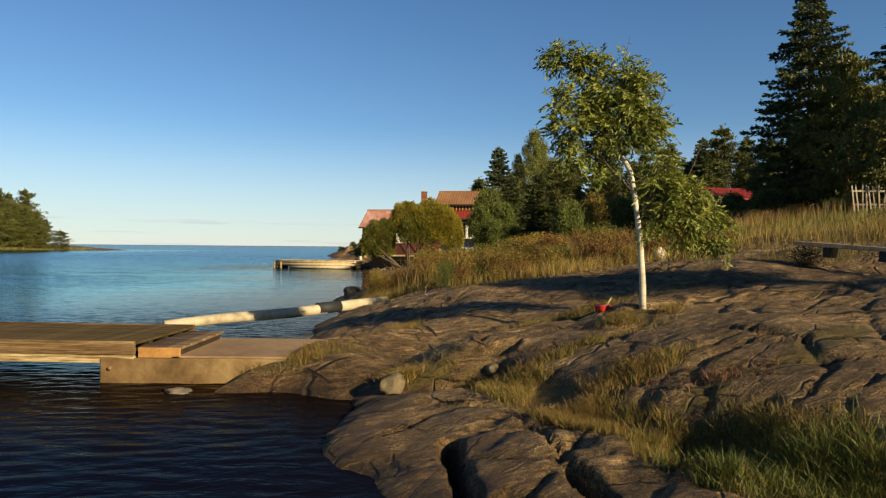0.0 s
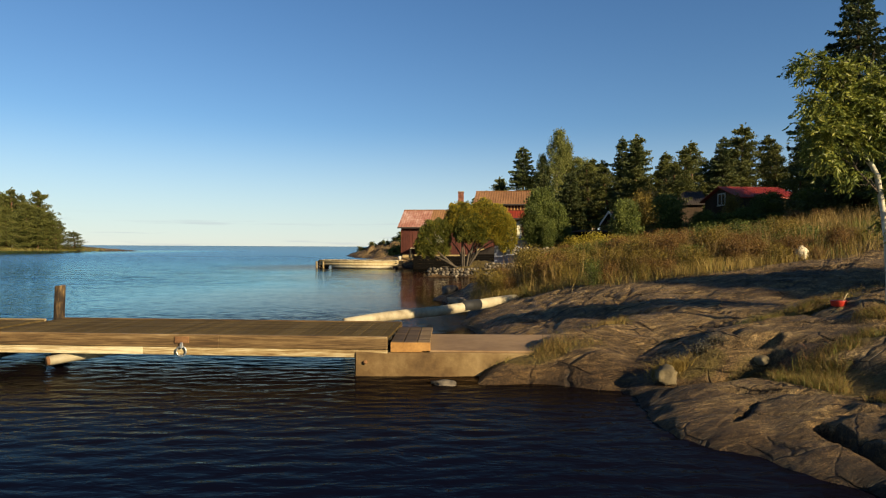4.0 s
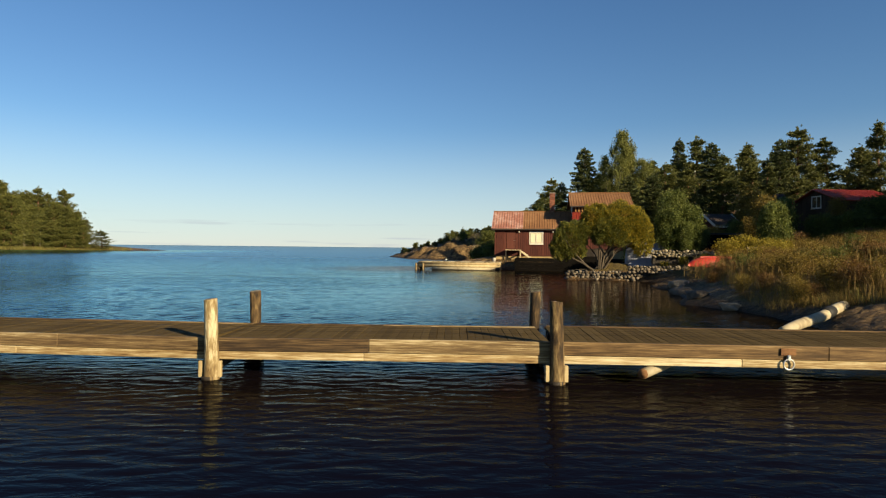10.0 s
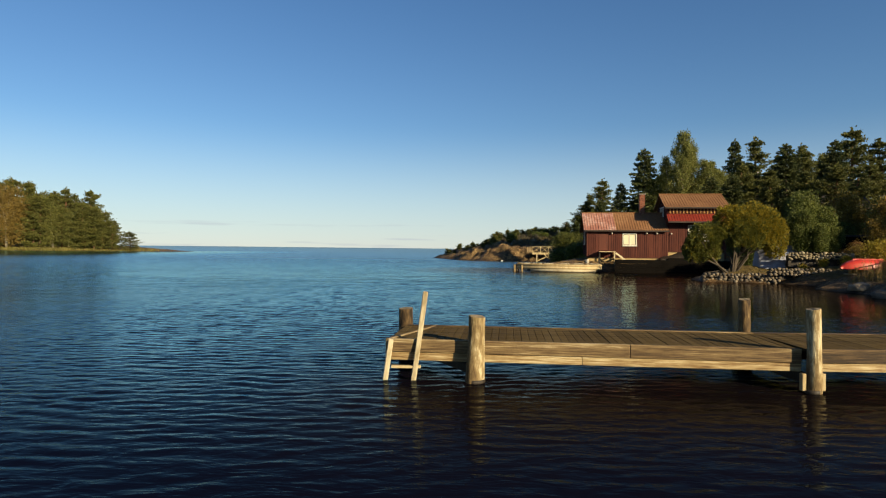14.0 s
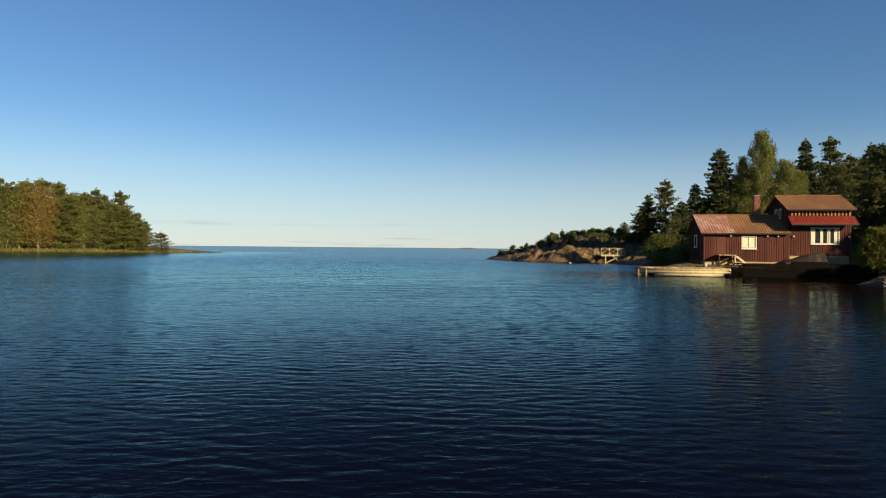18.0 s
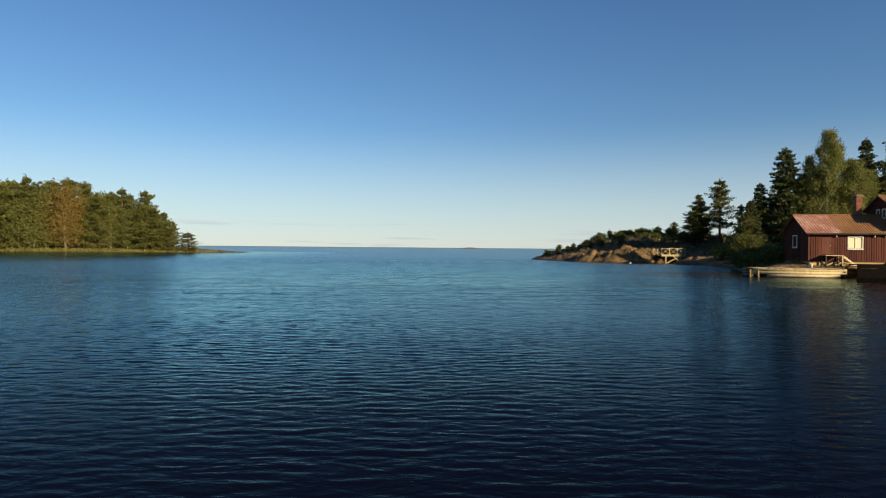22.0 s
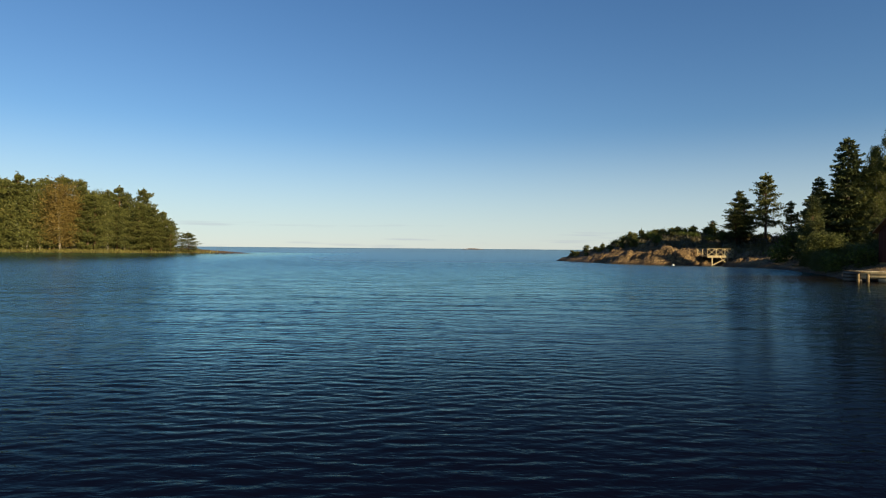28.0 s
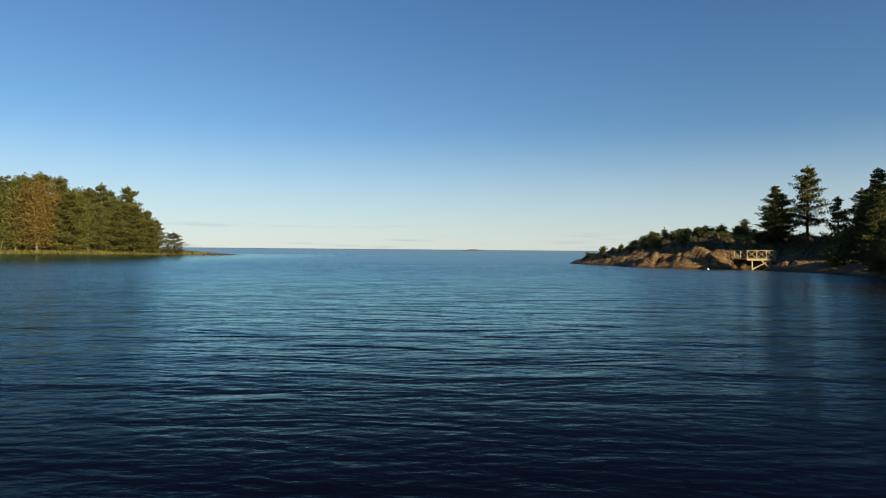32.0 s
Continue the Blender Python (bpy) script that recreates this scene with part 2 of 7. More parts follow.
# foliage
def leafy(name, dark, mid, light, rough=0.6, glow=0.25):
    return material(name, [(0.25, dark), (0.5, mid), (0.78, light)], 0.7, rough=rough, bump=0, spread=0.26, island=True, coarse=0.42, spec=0.25, through_light=glow)

M_PINE = leafy("pine_needles", (0.042, 0.052, 0.012), (0.100, 0.106, 0.024), (0.175, 0.162, 0.038), glow=0.12)
M_PINEFAR = leafy("island_pine_needles", (0.040, 0.047, 0.010), (0.097, 0.102, 0.022), (0.167, 0.155, 0.038), glow=0.15)
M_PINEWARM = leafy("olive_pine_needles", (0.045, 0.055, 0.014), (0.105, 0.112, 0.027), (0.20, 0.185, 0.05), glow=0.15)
M_SPRUCE = leafy("spruce_needles", (0.034, 0.050, 0.017), (0.080, 0.096, 0.029), (0.145, 0.145, 0.044), glow=0.08)
M_BIRCHFAR = leafy("birch_leaves", (0.048, 0.058, 0.013), (0.128, 0.135, 0.033), (0.25, 0.225, 0.068), glow=0.3)
M_ASPEN = leafy("aspen_leaves", (0.068, 0.085, 0.018), (0.18, 0.19, 0.046), (0.36, 0.33, 0.10), glow=0.35)
M_BIRCHGOLD = leafy("autumn_birch_leaves", (0.075, 0.056, 0.010), (0.19, 0.132, 0.020), (0.35, 0.24, 0.045), glow=0.3)
M_OCHRE = leafy("ochre_birch_leaves", (0.088, 0.062, 0.014), (0.180, 0.124, 0.028), (0.26, 0.178, 0.046), glow=0.25)
M_BROWNLEAF = leafy("rust_brown_leaves", (0.062, 0.032, 0.009), (0.165, 0.086, 0.020), (0.30, 0.165, 0.042), glow=0.25)
M_ROWAN = leafy("willow_leaves_near", (0.050, 0.070, 0.014), (0.165, 0.19, 0.034), (0.42, 0.38, 0.065), 0.45, 0.3)
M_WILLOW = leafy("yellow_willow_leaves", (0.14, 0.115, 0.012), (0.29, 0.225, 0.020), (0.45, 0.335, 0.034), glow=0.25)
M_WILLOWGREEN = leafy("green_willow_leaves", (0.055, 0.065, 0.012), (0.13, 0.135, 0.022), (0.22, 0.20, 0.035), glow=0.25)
M_DOMELEAF = leafy("dark_olive_leaves", (0.036, 0.046, 0.010), (0.095, 0.106, 0.020), (0.19, 0.185, 0.036), glow=0.25)
M_GREENBUSH = leafy("green_bush_leaves", (0.024, 0.040, 0.009), (0.105, 0.130, 0.024), (0.26, 0.265, 0.055), glow=0.35)
M_DRYGRASS = leafy("dry_straw_grass", (0.085, 0.052, 0.014), (0.205, 0.128, 0.035), (0.38, 0.26, 0.085), glow=0.25)
M_GREENGRASS = leafy("green_yellow_grass", (0.050, 0.058, 0.010), (0.125, 0.124, 0.021), (0.25, 0.22, 0.045), glow=0.25)
M_REED = leafy("olive_reeds", (0.065, 0.060, 0.014), (0.14, 0.125, 0.028), (0.23, 0.19, 0.05), glow=0.2)
M_FRESHGRASS = leafy("fresh_green_grass", (0.034, 0.046, 0.009), (0.090, 0.106, 0.020), (0.21, 0.20, 0.045), glow=0.25)
M_STRAW = leafy("bright_straw", (0.125, 0.080, 0.017), (0.29, 0.195, 0.048), (0.50, 0.36, 0.115), glow=0.25)
M_REDSPRIG = leafy("red_sprigs", (0.07, 0.028, 0.012), (0.14, 0.050, 0.02), (0.20, 0.085, 0.03), glow=0.2)
M_LICHENBUSH = leafy("grey_leaved_heather", (0.03, 0.026, 0.014), (0.085, 0.075, 0.045), (0.27, 0.24, 0.17), glow=0.15)


def ground_material():
    """Granite with cracks, lichen and stains, and turf where the soil attribute is high."""
    m = bpy.data.materials.new("granite_and_turf")
    m.use_nodes = True
    n, l = m.node_tree.nodes, m.node_tree.links
    b = n["Principled BSDF"]

    def node(kind, **values):
        o = n.new(kind)
        for k, v in values.items():
            o.inputs[k].default_value = v
        return o

    def ramp(src, stops):
        r = n.new("ShaderNodeValToRGB")
        while len(r.color_ramp.elements) < len(stops):
            r.color_ramp.elements.new(0.5)
        for e, (p, c) in zip(r.color_ramp.elements, stops):
            e.position, e.color = p, (*c, 1)
        l.new(src, r.inputs["Fac"])
        return r.outputs["Color"]

    def mixed(kind, fac, a, c):
        x = n.new("ShaderNodeMixRGB")
        x.blend_type = kind
        for sock, v in zip((0, 1, 2), (fac, a, c)):
            if isinstance(v, float):
                x.inputs[sock].default_value = v
            else:
                l.new(v, x.inputs[sock])
        return x.outputs["Color"]

    co = n.new("ShaderNodeTexCoord")
    mp = node("ShaderNodeMapping", Rotation=(0, 0, radians(-32)), Scale=(0.55, 1.0, 1.0))
    l.new(co.outputs["Object"], mp.inputs["Vector"])
    big = node("ShaderNodeTexNoise", Scale=0.9, Detail=5.0)
    fine = node("ShaderNodeTexNoise", Scale=26.0, Detail=8.0, Roughness=0.75)
    band = node("ShaderNodeTexNoise", Scale=5.0, Detail=7.0, Roughness=0.7)
    l.new(co.outputs["Object"], big.inputs["Vector"])
    l.new(co.outputs["Object"], fine.inputs["Vector"])
    l.new(mp.outputs["Vector"], band.inputs["Vector"])
    warp = mixed("ADD", 0.4, mp.outputs["Vector"], big.outputs["Color"])
    seams = []
    for size, wide in ((0.6, 0.022), (2.0, 0.022)):
        crack = node("ShaderNodeTexVoronoi", Scale=size)
        crack.feature = "DISTANCE_TO_EDGE"
        l.new(warp, crack.inputs["Vector"])
        seams.append(ramp(crack.outputs["Distance"], [(0.0, (0.10, 0.09, 0.08)), (wide * 0.5, (0.5, 0.47, 0.44)), (wide, (1, 1, 1))]))
    holes_in = node("ShaderNodeTexNoise", Scale=1.7, Detail=2.0)
    l.new(co.outputs["Object"], holes_in.inputs["Vector"])
    some = ramp(holes_in.outputs["Fac"], [(0.42, (0, 0, 0)), (0.55, (1, 1, 1))])
    white = n.new("ShaderNodeRGB")
    white.outputs[0].default_value = (1, 1, 1, 1)
    line = mixed("MIX", some, white.outputs[0], mixed("MULTIPLY", 1.0, seams[0], seams[1]))
    stone = ramp(band.outputs["Fac"], [(0.30, (0.070, 0.054, 0.036)), (0.42, (0.135, 0.107, 0.074)), (0.55, (0.205, 0.167, 0.119)), (0.68, (0.38, 0.33, 0.25))])
    tint = ramp(big.outputs["Fac"], [(0.35, (0.62, 0.55, 0.46)), (0.6, (1.10, 1.0, 0.82))])
    patch = node("ShaderNodeTexNoise", Scale=8.0, Detail=6.0, Roughness=0.7)
    l.new(co.outputs["Object"], patch.inputs["Vector"])
    mottle = ramp(patch.outputs["Fac"], [(0.36, (0.66, 0.63, 0.60)), (0.5, (0.97, 0.96, 0.95)), (0.64, (1.32, 1.30, 1.24))])
    stone = mixed("MULTIPLY", 1.0, stone, tint)
    grain = ramp(fine.outputs["Fac"], [(0.36, (0.42, 0.41, 0.40)), (0.5, (0.95, 0.93, 0.9)), (0.66, (1.5, 1.45, 1.35))])
    stone = mixed("MULTIPLY", 0.9, mixed("MULTIPLY", 0.9, stone, mottle), grain)
    stone = mixed("MULTIPLY", 0.9, stone, line)
    # thin dark and pale seams along the grain of the rock
    mp2 = node("ShaderNodeMapping", Rotation=(0, 0, radians(-38)), Scale=(0.45, 3.4, 1.6))
    l.new(co.outputs["Object"], mp2.inputs["Vector"])
    vein = node("ShaderNodeTexNoise", Scale=2.6, Detail=8.0, Roughness=0.62, Distortion=0.7)
    l.new(mp2.outputs["Vector"], vein.inputs["Vector"])
    veins = ramp(vein.outputs["Fac"], [(0.40, (0.62, 0.60, 0.58)), (0.475, (0.92, 0.9, 0.88)), (0.495, (0.34, 0.32, 0.30)), (0.515, (0.95, 0.94, 0.92)), (0.62, (1.45, 1.42, 1.34))])
    stone = mixed("MULTIPLY", 0.6, stone, veins)
    speck = node("ShaderNodeTexNoise", Scale=70.0, Detail=3.0, Roughness=0.8)
    l.new(co.outputs["Object"], speck.inputs["Vector"])
    stone = mixed("MULTIPLY", 1.0, stone, ramp(speck.outputs["Fac"], [(0.36, (0.35, 0.34, 0.33)), (0.47, (0.95, 0.95, 0.94)), (0.58, (1.15, 1.14, 1.12)), (0.66, (2.4, 2.3, 2.1))]))
    turf = ramp(fine.outputs["Fac"], [(0.3, (0.040, 0.030, 0.010)), (0.55, (0.105, 0.080, 0.026)), (0.75, (0.19, 0.15, 0.05))])
    soil = n.new("ShaderNodeAttribute")
    soil.attribute_name = "soil"
    edge = n.new("ShaderNodeMath")
    edge.operation = "ADD"
    l.new(soil.outputs["Fac"], edge.inputs[0])
    off = n.new("ShaderNodeMath")
    off.operation = "MULTIPLY_ADD"
    off.inputs[1].default_value, off.inputs[2].default_value = 0.9, -0.45
    l.new(band.outputs["Fac"], off.inputs[0])
    l.new(off.outputs[0], edge.inputs[1])
    mask = ramp(edge.outputs[0], [(0.42, (0, 0, 0)), (0.58, (1, 1, 1))])
    # dark algae and wet stain above the waterline; holds the slab's grazing shade too
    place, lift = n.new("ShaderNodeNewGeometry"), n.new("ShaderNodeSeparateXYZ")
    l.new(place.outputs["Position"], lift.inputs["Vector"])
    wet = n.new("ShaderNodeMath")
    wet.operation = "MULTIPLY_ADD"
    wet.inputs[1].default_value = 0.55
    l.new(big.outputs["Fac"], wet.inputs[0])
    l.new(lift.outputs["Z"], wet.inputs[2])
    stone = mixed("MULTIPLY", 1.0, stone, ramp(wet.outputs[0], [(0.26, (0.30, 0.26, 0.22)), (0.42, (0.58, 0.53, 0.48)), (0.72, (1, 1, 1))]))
    depth = n.new("ShaderNodeRGB")
    depth.outputs[0].default_value = (TONE * 1.22, TONE * 1.12, TONE * 0.91, 1)
    l.new(mixed("MULTIPLY", 1.0, mixed("MIX", mask, stone, turf), depth.outputs[0]), b.inputs["Base Color"])
    b.inputs["Roughness"].default_value, b.inputs["Specular IOR Level"].default_value = 0.7, 0.25
    high = mixed("MULTIPLY", 0.5, mixed("MULTIPLY", 1.0, mixed("ADD", 0.4, band.outputs["Fac"], fine.outputs["Fac"]), line), veins)
    bn = node("ShaderNodeBump", Strength=1.0, Distance=0.13)
    l.new(high, bn.inputs["Height"])
    l.new(bn.outputs["Normal"], b.inputs["Normal"])
    return m


def water_material():
    """Dark peaty sea: fine wind ripples on the modelled waves, and a gloss that spreads where waves are too small to model."""
    m = bpy.data.materials.new("sea_water")
    m.use_nodes = True
    n, l = m.node_tree.nodes, m.node_tree.links
    n.remove(n["Principled BSDF"])
    body, gloss, mix = n.new("ShaderNodeBsdfDiffuse"), n.new("ShaderNodeBsdfGlossy"), n.new("ShaderNodeMixShader")
    # peat-brown shallows; the gloss also carries the bank's reflected brown as a tint
    brown_water = n.new("ShaderNodeAttribute")
    brown_water.attribute_name = "brown_water"
    for to, deep_tone, brown in ((body, (0.0020, 0.0026, 0.0082, 1), (0.0056, 0.0034, 0.0018, 1)), (gloss, (0.61, 0.91, 0.97, 1), (0.68, 0.61, 0.55, 1))):
        tone = n.new("ShaderNodeMixRGB")
        tone.inputs["Color1"].default_value, tone.inputs["Color2"].default_value = deep_tone, brown
        l.new(brown_water.outputs["Fac"], tone.inputs["Fac"])
        last = tone.outputs["Color"]
        if to is gloss:
            # reflection dimmed by a painted mask, standing in for a darker polarised sky
            dull, dim_mask = n.new("ShaderNodeMixRGB"), n.new("ShaderNodeAttribute")
            dim_mask.attribute_name = "dim_mask"
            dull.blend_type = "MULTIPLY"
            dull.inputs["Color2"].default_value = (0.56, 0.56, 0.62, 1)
            l.new(dim_mask.outputs["Fac"], dull.inputs["Fac"])
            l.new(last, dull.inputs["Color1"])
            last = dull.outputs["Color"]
        l.new(last, to.inputs["Color"])
    at = n.new("ShaderNodeAttribute")
    at.attribute_name = "spread"
    l.new(at.outputs["Fac"], gloss.inputs["Roughness"])
    facing, ramp = n.new("ShaderNodeLayerWeight"), n.new("ShaderNodeValToRGB")
    facing.inputs["Blend"].default_value = 0.5
    stops = ((0.0, 0.001), (0.50, 0.004), (0.625, 0.013), (0.70, 0.027), (0.80, 0.095), (0.87, 0.36), (0.93, 0.68), (0.984, 0.76), (1.0, 0.40))
    while len(ramp.color_ramp.elements) < len(stops):
        ramp.color_ramp.elements.new(0.5)
    for e, (p, v) in zip(ramp.color_ramp.elements, stops):
        e.position, e.color = p, (v, v, v, 1)
    l.new(facing.outputs["Facing"], ramp.inputs["Fac"])
    l.new(ramp.outputs["Color"], mix.inputs[0])
    l.new(body.outputs[0], mix.inputs[1])
    l.new(gloss.outputs[0], mix.inputs[2])
    l.new(mix.outputs[0], n["Material Output"].inputs["Surface"])
    co = n.new("ShaderNodeTexCoord")
    ripple, swell = n.new("ShaderNodeAttribute"), n.new("ShaderNodeAttribute")
    ripple.attribute_name, swell.attribute_name = "ripple", "swell"
    last = None
    for scale, turn, dist in (((1.7, 3.6, 1), 4, 0.022), ((4.0, 9.0, 1), -8, 0.008), ((0.24, 0.75, 1), 10, 0.24)):
        mp, no, bn = n.new("ShaderNodeMapping"), n.new("ShaderNodeTexNoise"), n.new("ShaderNodeBump")
        mp.inputs["Scale"].default_value, mp.inputs["Rotation"].default_value = scale, (0, 0, radians(turn))
        no.inputs["Scale"].default_value, no.inputs["Detail"].default_value, no.inputs["Distortion"].default_value = 1.0, 3.0, 0.6
        bn.inputs["Distance"].default_value = dist
        l.new((swell if dist > 0.1 else ripple).outputs["Fac"], bn.inputs["Strength"])
        l.new(co.outputs["Object"], mp.inputs["Vector"])
        l.new(mp.outputs["Vector"], no.inputs["Vector"])
        l.new(no.outputs["Fac"], bn.inputs["Height"])
        if last:
            l.new(last, bn.inputs["Normal"])
        last = bn.outputs["Normal"]
    for o in (body, gloss, facing):
        l.new(last, o.inputs["Normal"])
    return m


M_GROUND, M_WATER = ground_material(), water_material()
M_GLASS = bpy.data.materials.new("window_glass")
M_GLASS.use_nodes = True
M_GLASS.node_tree.nodes["Principled BSDF"].inputs["Base Color"].default_value = (0.02, 0.022, 0.025, 1)
M_GLASS.node_tree.nodes["Principled BSDF"].inputs["Roughness"].default_value = 0.06


# ---- mesh helpers ----
def mesh_of(name, verts, faces, mats=(), smooth=False):
    me = bpy.data.meshes.new(name)
    me.from_pydata([tuple(v) for v in np.asarray(verts, float)] if not isinstance(verts, list) else verts, [], [tuple(f) for f in faces])
    for m in mats:
        me.materials.append(m)
    if smooth:
        me.polygons.foreach_set("use_smooth", [True] * len(me.polygons))
    me.update()
    return me


def tri_mesh(name, verts, tris, mat, smooth=False):
    """A large mesh of triangles from arrays."""
    me = bpy.data.meshes.new(name)
    verts, tris = np.asarray(verts, np.float32), np.asarray(tris, np.int32)
    me.vertices.add(len(verts))
    me.vertices.foreach_set("co", verts.ravel())
    me.loops.add(tris.size)
    me.loops.foreach_set("vertex_index", tris.ravel())
    me.polygons.add(len(tris))
    me.polygons.foreach_set("loop_start", np.arange(0, tris.size, 3, dtype=np.int32))
    me.polygons.foreach_set("use_smooth", np.full(len(tris), smooth))
    me.materials.append(mat)
    me.update(calc_edges=True)
    return me


def thing(name, label, category, m=None, group="", kind=""):
    ob = new(name)
    ob.empty_display_size = 0.2
    if m is not None:
        ob.matrix_basis = m
    return tagged(ob, label, category, group, kind)


def part(name, data, mat, parent, label="", m=None):
    """Links a bmesh or a mesh as one object under a thing or a part."""
    if isinstance(data, bmesh.types.BMesh):
        me = bpy.data.meshes.new(name)
        data.to_mesh(me)
        data.free()
    else:
        me = data
    if mat is not None and not me.materials:
        me.materials.append(mat)
    ob = new(name, me)
    ob.parent = parent
    if m is not None:
        ob.matrix_basis = m
    return tagged(ob, label)


def box(bm, lo, hi, bevel=0.0, turn=None):
    """A box between two corners, with bevelled edges, turned by a matrix."""
    got = bmesh.ops.create_cube(bm, size=1)["verts"]
    size, mid = [b - a for a, b in zip(lo, hi)], [(a + b) / 2 for a, b in zip(lo, hi)]
    bmesh.ops.scale(bm, vec=size, verts=got)
    bmesh.ops.translate(bm, vec=mid, verts=got)
    if bevel:
        edges = list({e for v in got for e in v.link_edges})
        out = bmesh.ops.bevel(bm, geom=edges, offset=min(bevel, min(size) * 0.4), segments=1, affect="EDGES")
        got = out["verts"] if not got[0].is_valid else list(set(out["verts"]) | {v for v in got if v.is_valid})
    if turn is not None:
        bmesh.ops.transform(bm, matrix=turn, verts=[v for v in got if v.is_valid])
    return bm


def boxed(lo, hi, bevel=0.01, turn=None):
    return box(bmesh.new(), lo, hi, bevel, turn)


def tube(points, radii, sides=8, caps=True):
    """Vertices and faces of a tapered round bar along points."""
    pts = [Vector(p) for p in points]
    verts, faces = [], []
    for i, p in enumerate(pts):
        d = (pts[min(i + 1, len(pts) - 1)] - pts[max(i - 1, 0)]).normalized()
        a = d.orthogonal().normalized()
        if abs(d.z) > 0.5:
            a = (Vector((1, 0, 0)) - d * d.x).normalized()
        b = d.cross(a)
        for k in range(sides):
            w = 2 * math.pi * k / sides
            verts.append(tuple(p + float(radii[i]) * (math.cos(w) * a + math.sin(w) * b)))
    for i in range(len(pts) - 1):
        for k in range(sides):
            k2 = (k + 1) % sides
            faces.append((i * sides + k, i * sides + k2, (i + 1) * sides + k2, (i + 1) * sides + k))
    if caps:
        faces.append(tuple(range(sides))[::-1])
        faces.append(tuple(range((len(pts) - 1) * sides, len(pts) * sides)))
    return verts, faces


def tubes(list_of):
    verts, faces = [], []
    for v, f in list_of:
        k = len(verts)
        verts += v
        faces += [tuple(i + k for i in q) for q in f]
    return verts, faces


def rough_stone(rng, sx, sy, sz, cuts=2, rough=0.18):
    """A rounded, uneven stone."""
    bm = bmesh.new()
    bmesh.ops.create_icosphere(bm, subdivisions=cuts, radius=1.0)
    s = Vector((rng.uniform(0, 50), rng.uniform(0, 50), rng.uniform(0, 50)))
    for v in bm.verts:
        k = 1 + rough * 2 * noise.noise(v.co * 1.1 + s) + rough * noise.noise(v.co * 2.7 + s)
        q = Vector([math.copysign(abs(c) ** 0.8, c) for c in v.co])
        v.co = Vector((q.x * sx, q.y * sy, q.z * sz)) * k
    for f in bm.faces:
        f.smooth = True
    return bm


# ---- ground ----
def value_noise(x, y, seed=0):
    ix, iy = np.floor(x), np.floor(y)
    fx, fy = x - ix, y - iy
    fx, fy = fx * fx * (3 - 2 * fx), fy * fy * (3 - 2 * fy)

    def h(a, b):
        s = np.sin(a * 127.1 + b * 311.7 + seed * 74.7) * 43758.5453
        return s - np.floor(s)

    return (h(ix, iy) * (1 - fx) + h(ix + 1, iy) * fx) * (1 - fy) + (h(ix, iy + 1) * (1 - fx) + h(ix + 1, iy + 1) * fx) * fy


def fbm(x, y, seed=0, octaves=4):
    total, amp = 0.0, 0.5
    for k in range(octaves):
        total = total + amp * value_noise(x * 2**k, y * 2**k, seed + k)
        amp *= 0.5
    return total * 2 - 1


def shore_distance(poly, x, y):
    """Distance to a closed shoreline, positive on land."""
    x, y = np.asarray(x, float), np.asarray(y, float)
    best, inside = np.full(x.shape, 1e9), np.zeros(x.shape, bool)
    for (ax, ay), (bx, by) in zip(poly, poly[1:] + poly[:1]):
        ex, ey = bx - ax, by - ay
        t = np.clip(((x - ax) * ex + (y - ay) * ey) / (ex * ex + ey * ey), 0, 1)
        best = np.minimum(best, np.hypot(x - ax - t * ex, y - ay - t * ey))
        if ay != by:
            inside ^= ((ay > y) != (by > y)) & (x < ex * (y - ay) / ey + ax)
    return np.where(inside, best, -best)


SHORE = [(-0.3, -12), (-0.9, 1), (-1.4, 5.2), (-2.1, 6.6), (-2.35, 7.6), (-2.3, 8.75), (-4.2, 9.1), (-4.0, 10.6), (-3.4, 11.8), (-4.1, 13.6), (-4.4, 16.2),
         (-4.0, 19), (-5.2, 23.2), (-4.0, 26.5), (-2.6, 30), (-3.0, 34), (-1.2, 37), (-1.9, 39.6), (-6.1, 40.6), (-5.6, 44.4), (-2.6, 47.2), (0.8, 49.5), (2.2, 52.5), (1.6, 54.9), (-7.6, 56.3), (-9.5, 56.9),
         (-15.6, 57.6), (-14.5, 61), (-11.5, 68), (-7.5, 80), (-6.5, 90), (-8.5, 98), (-15, 101), (-20.5, 106), (-25.5, 127), (-21, 142), (-8, 156), (40, 170), (170, 170),
         (170, -12)]


def mound(x, y, cx, cy, rx, ry, turn, high):
    c, s = math.cos(radians(turn)), math.sin(radians(turn))
    u, v = ((x - cx) * c + (y - cy) * s) / rx, (-(x - cx) * s + (y - cy) * c) / ry
    return high * np.exp(-(u * u + v * v))


GULLY = [(-0.75, 8.15), (-0.35, 7.5), (0.08, 6.5), (0.45, 5.8), (0.8, 5.3)]
FOOT = [(0.85, 5.2), (1.12, 4.6), (1.5, 3.95), (2.1, 3.2)]
NOTCH = [(-1.75, 8.30), (-1.35, 8.12), (-0.9, 8.2), (-0.55, 8.28)]


def along(line, x, y, wide, high):
    """A soft ridge along a broken line."""
    far = np.full(np.shape(x), 1e9)
    for (ax, ay), (bx, by) in zip(line, line[1:]):
        ex, ey = bx - ax, by - ay
        t = np.clip(((x - ax) * ex + (y - ay) * ey) / (ex * ex + ey * ey), 0, 1)
        far = np.minimum(far, np.hypot(x - ax - t * ex, y - ay - t * ey))
    return high * np.exp(-((far + 0.12 * fbm(x * 1.8, y * 1.8, 93)) / wide) ** 2)


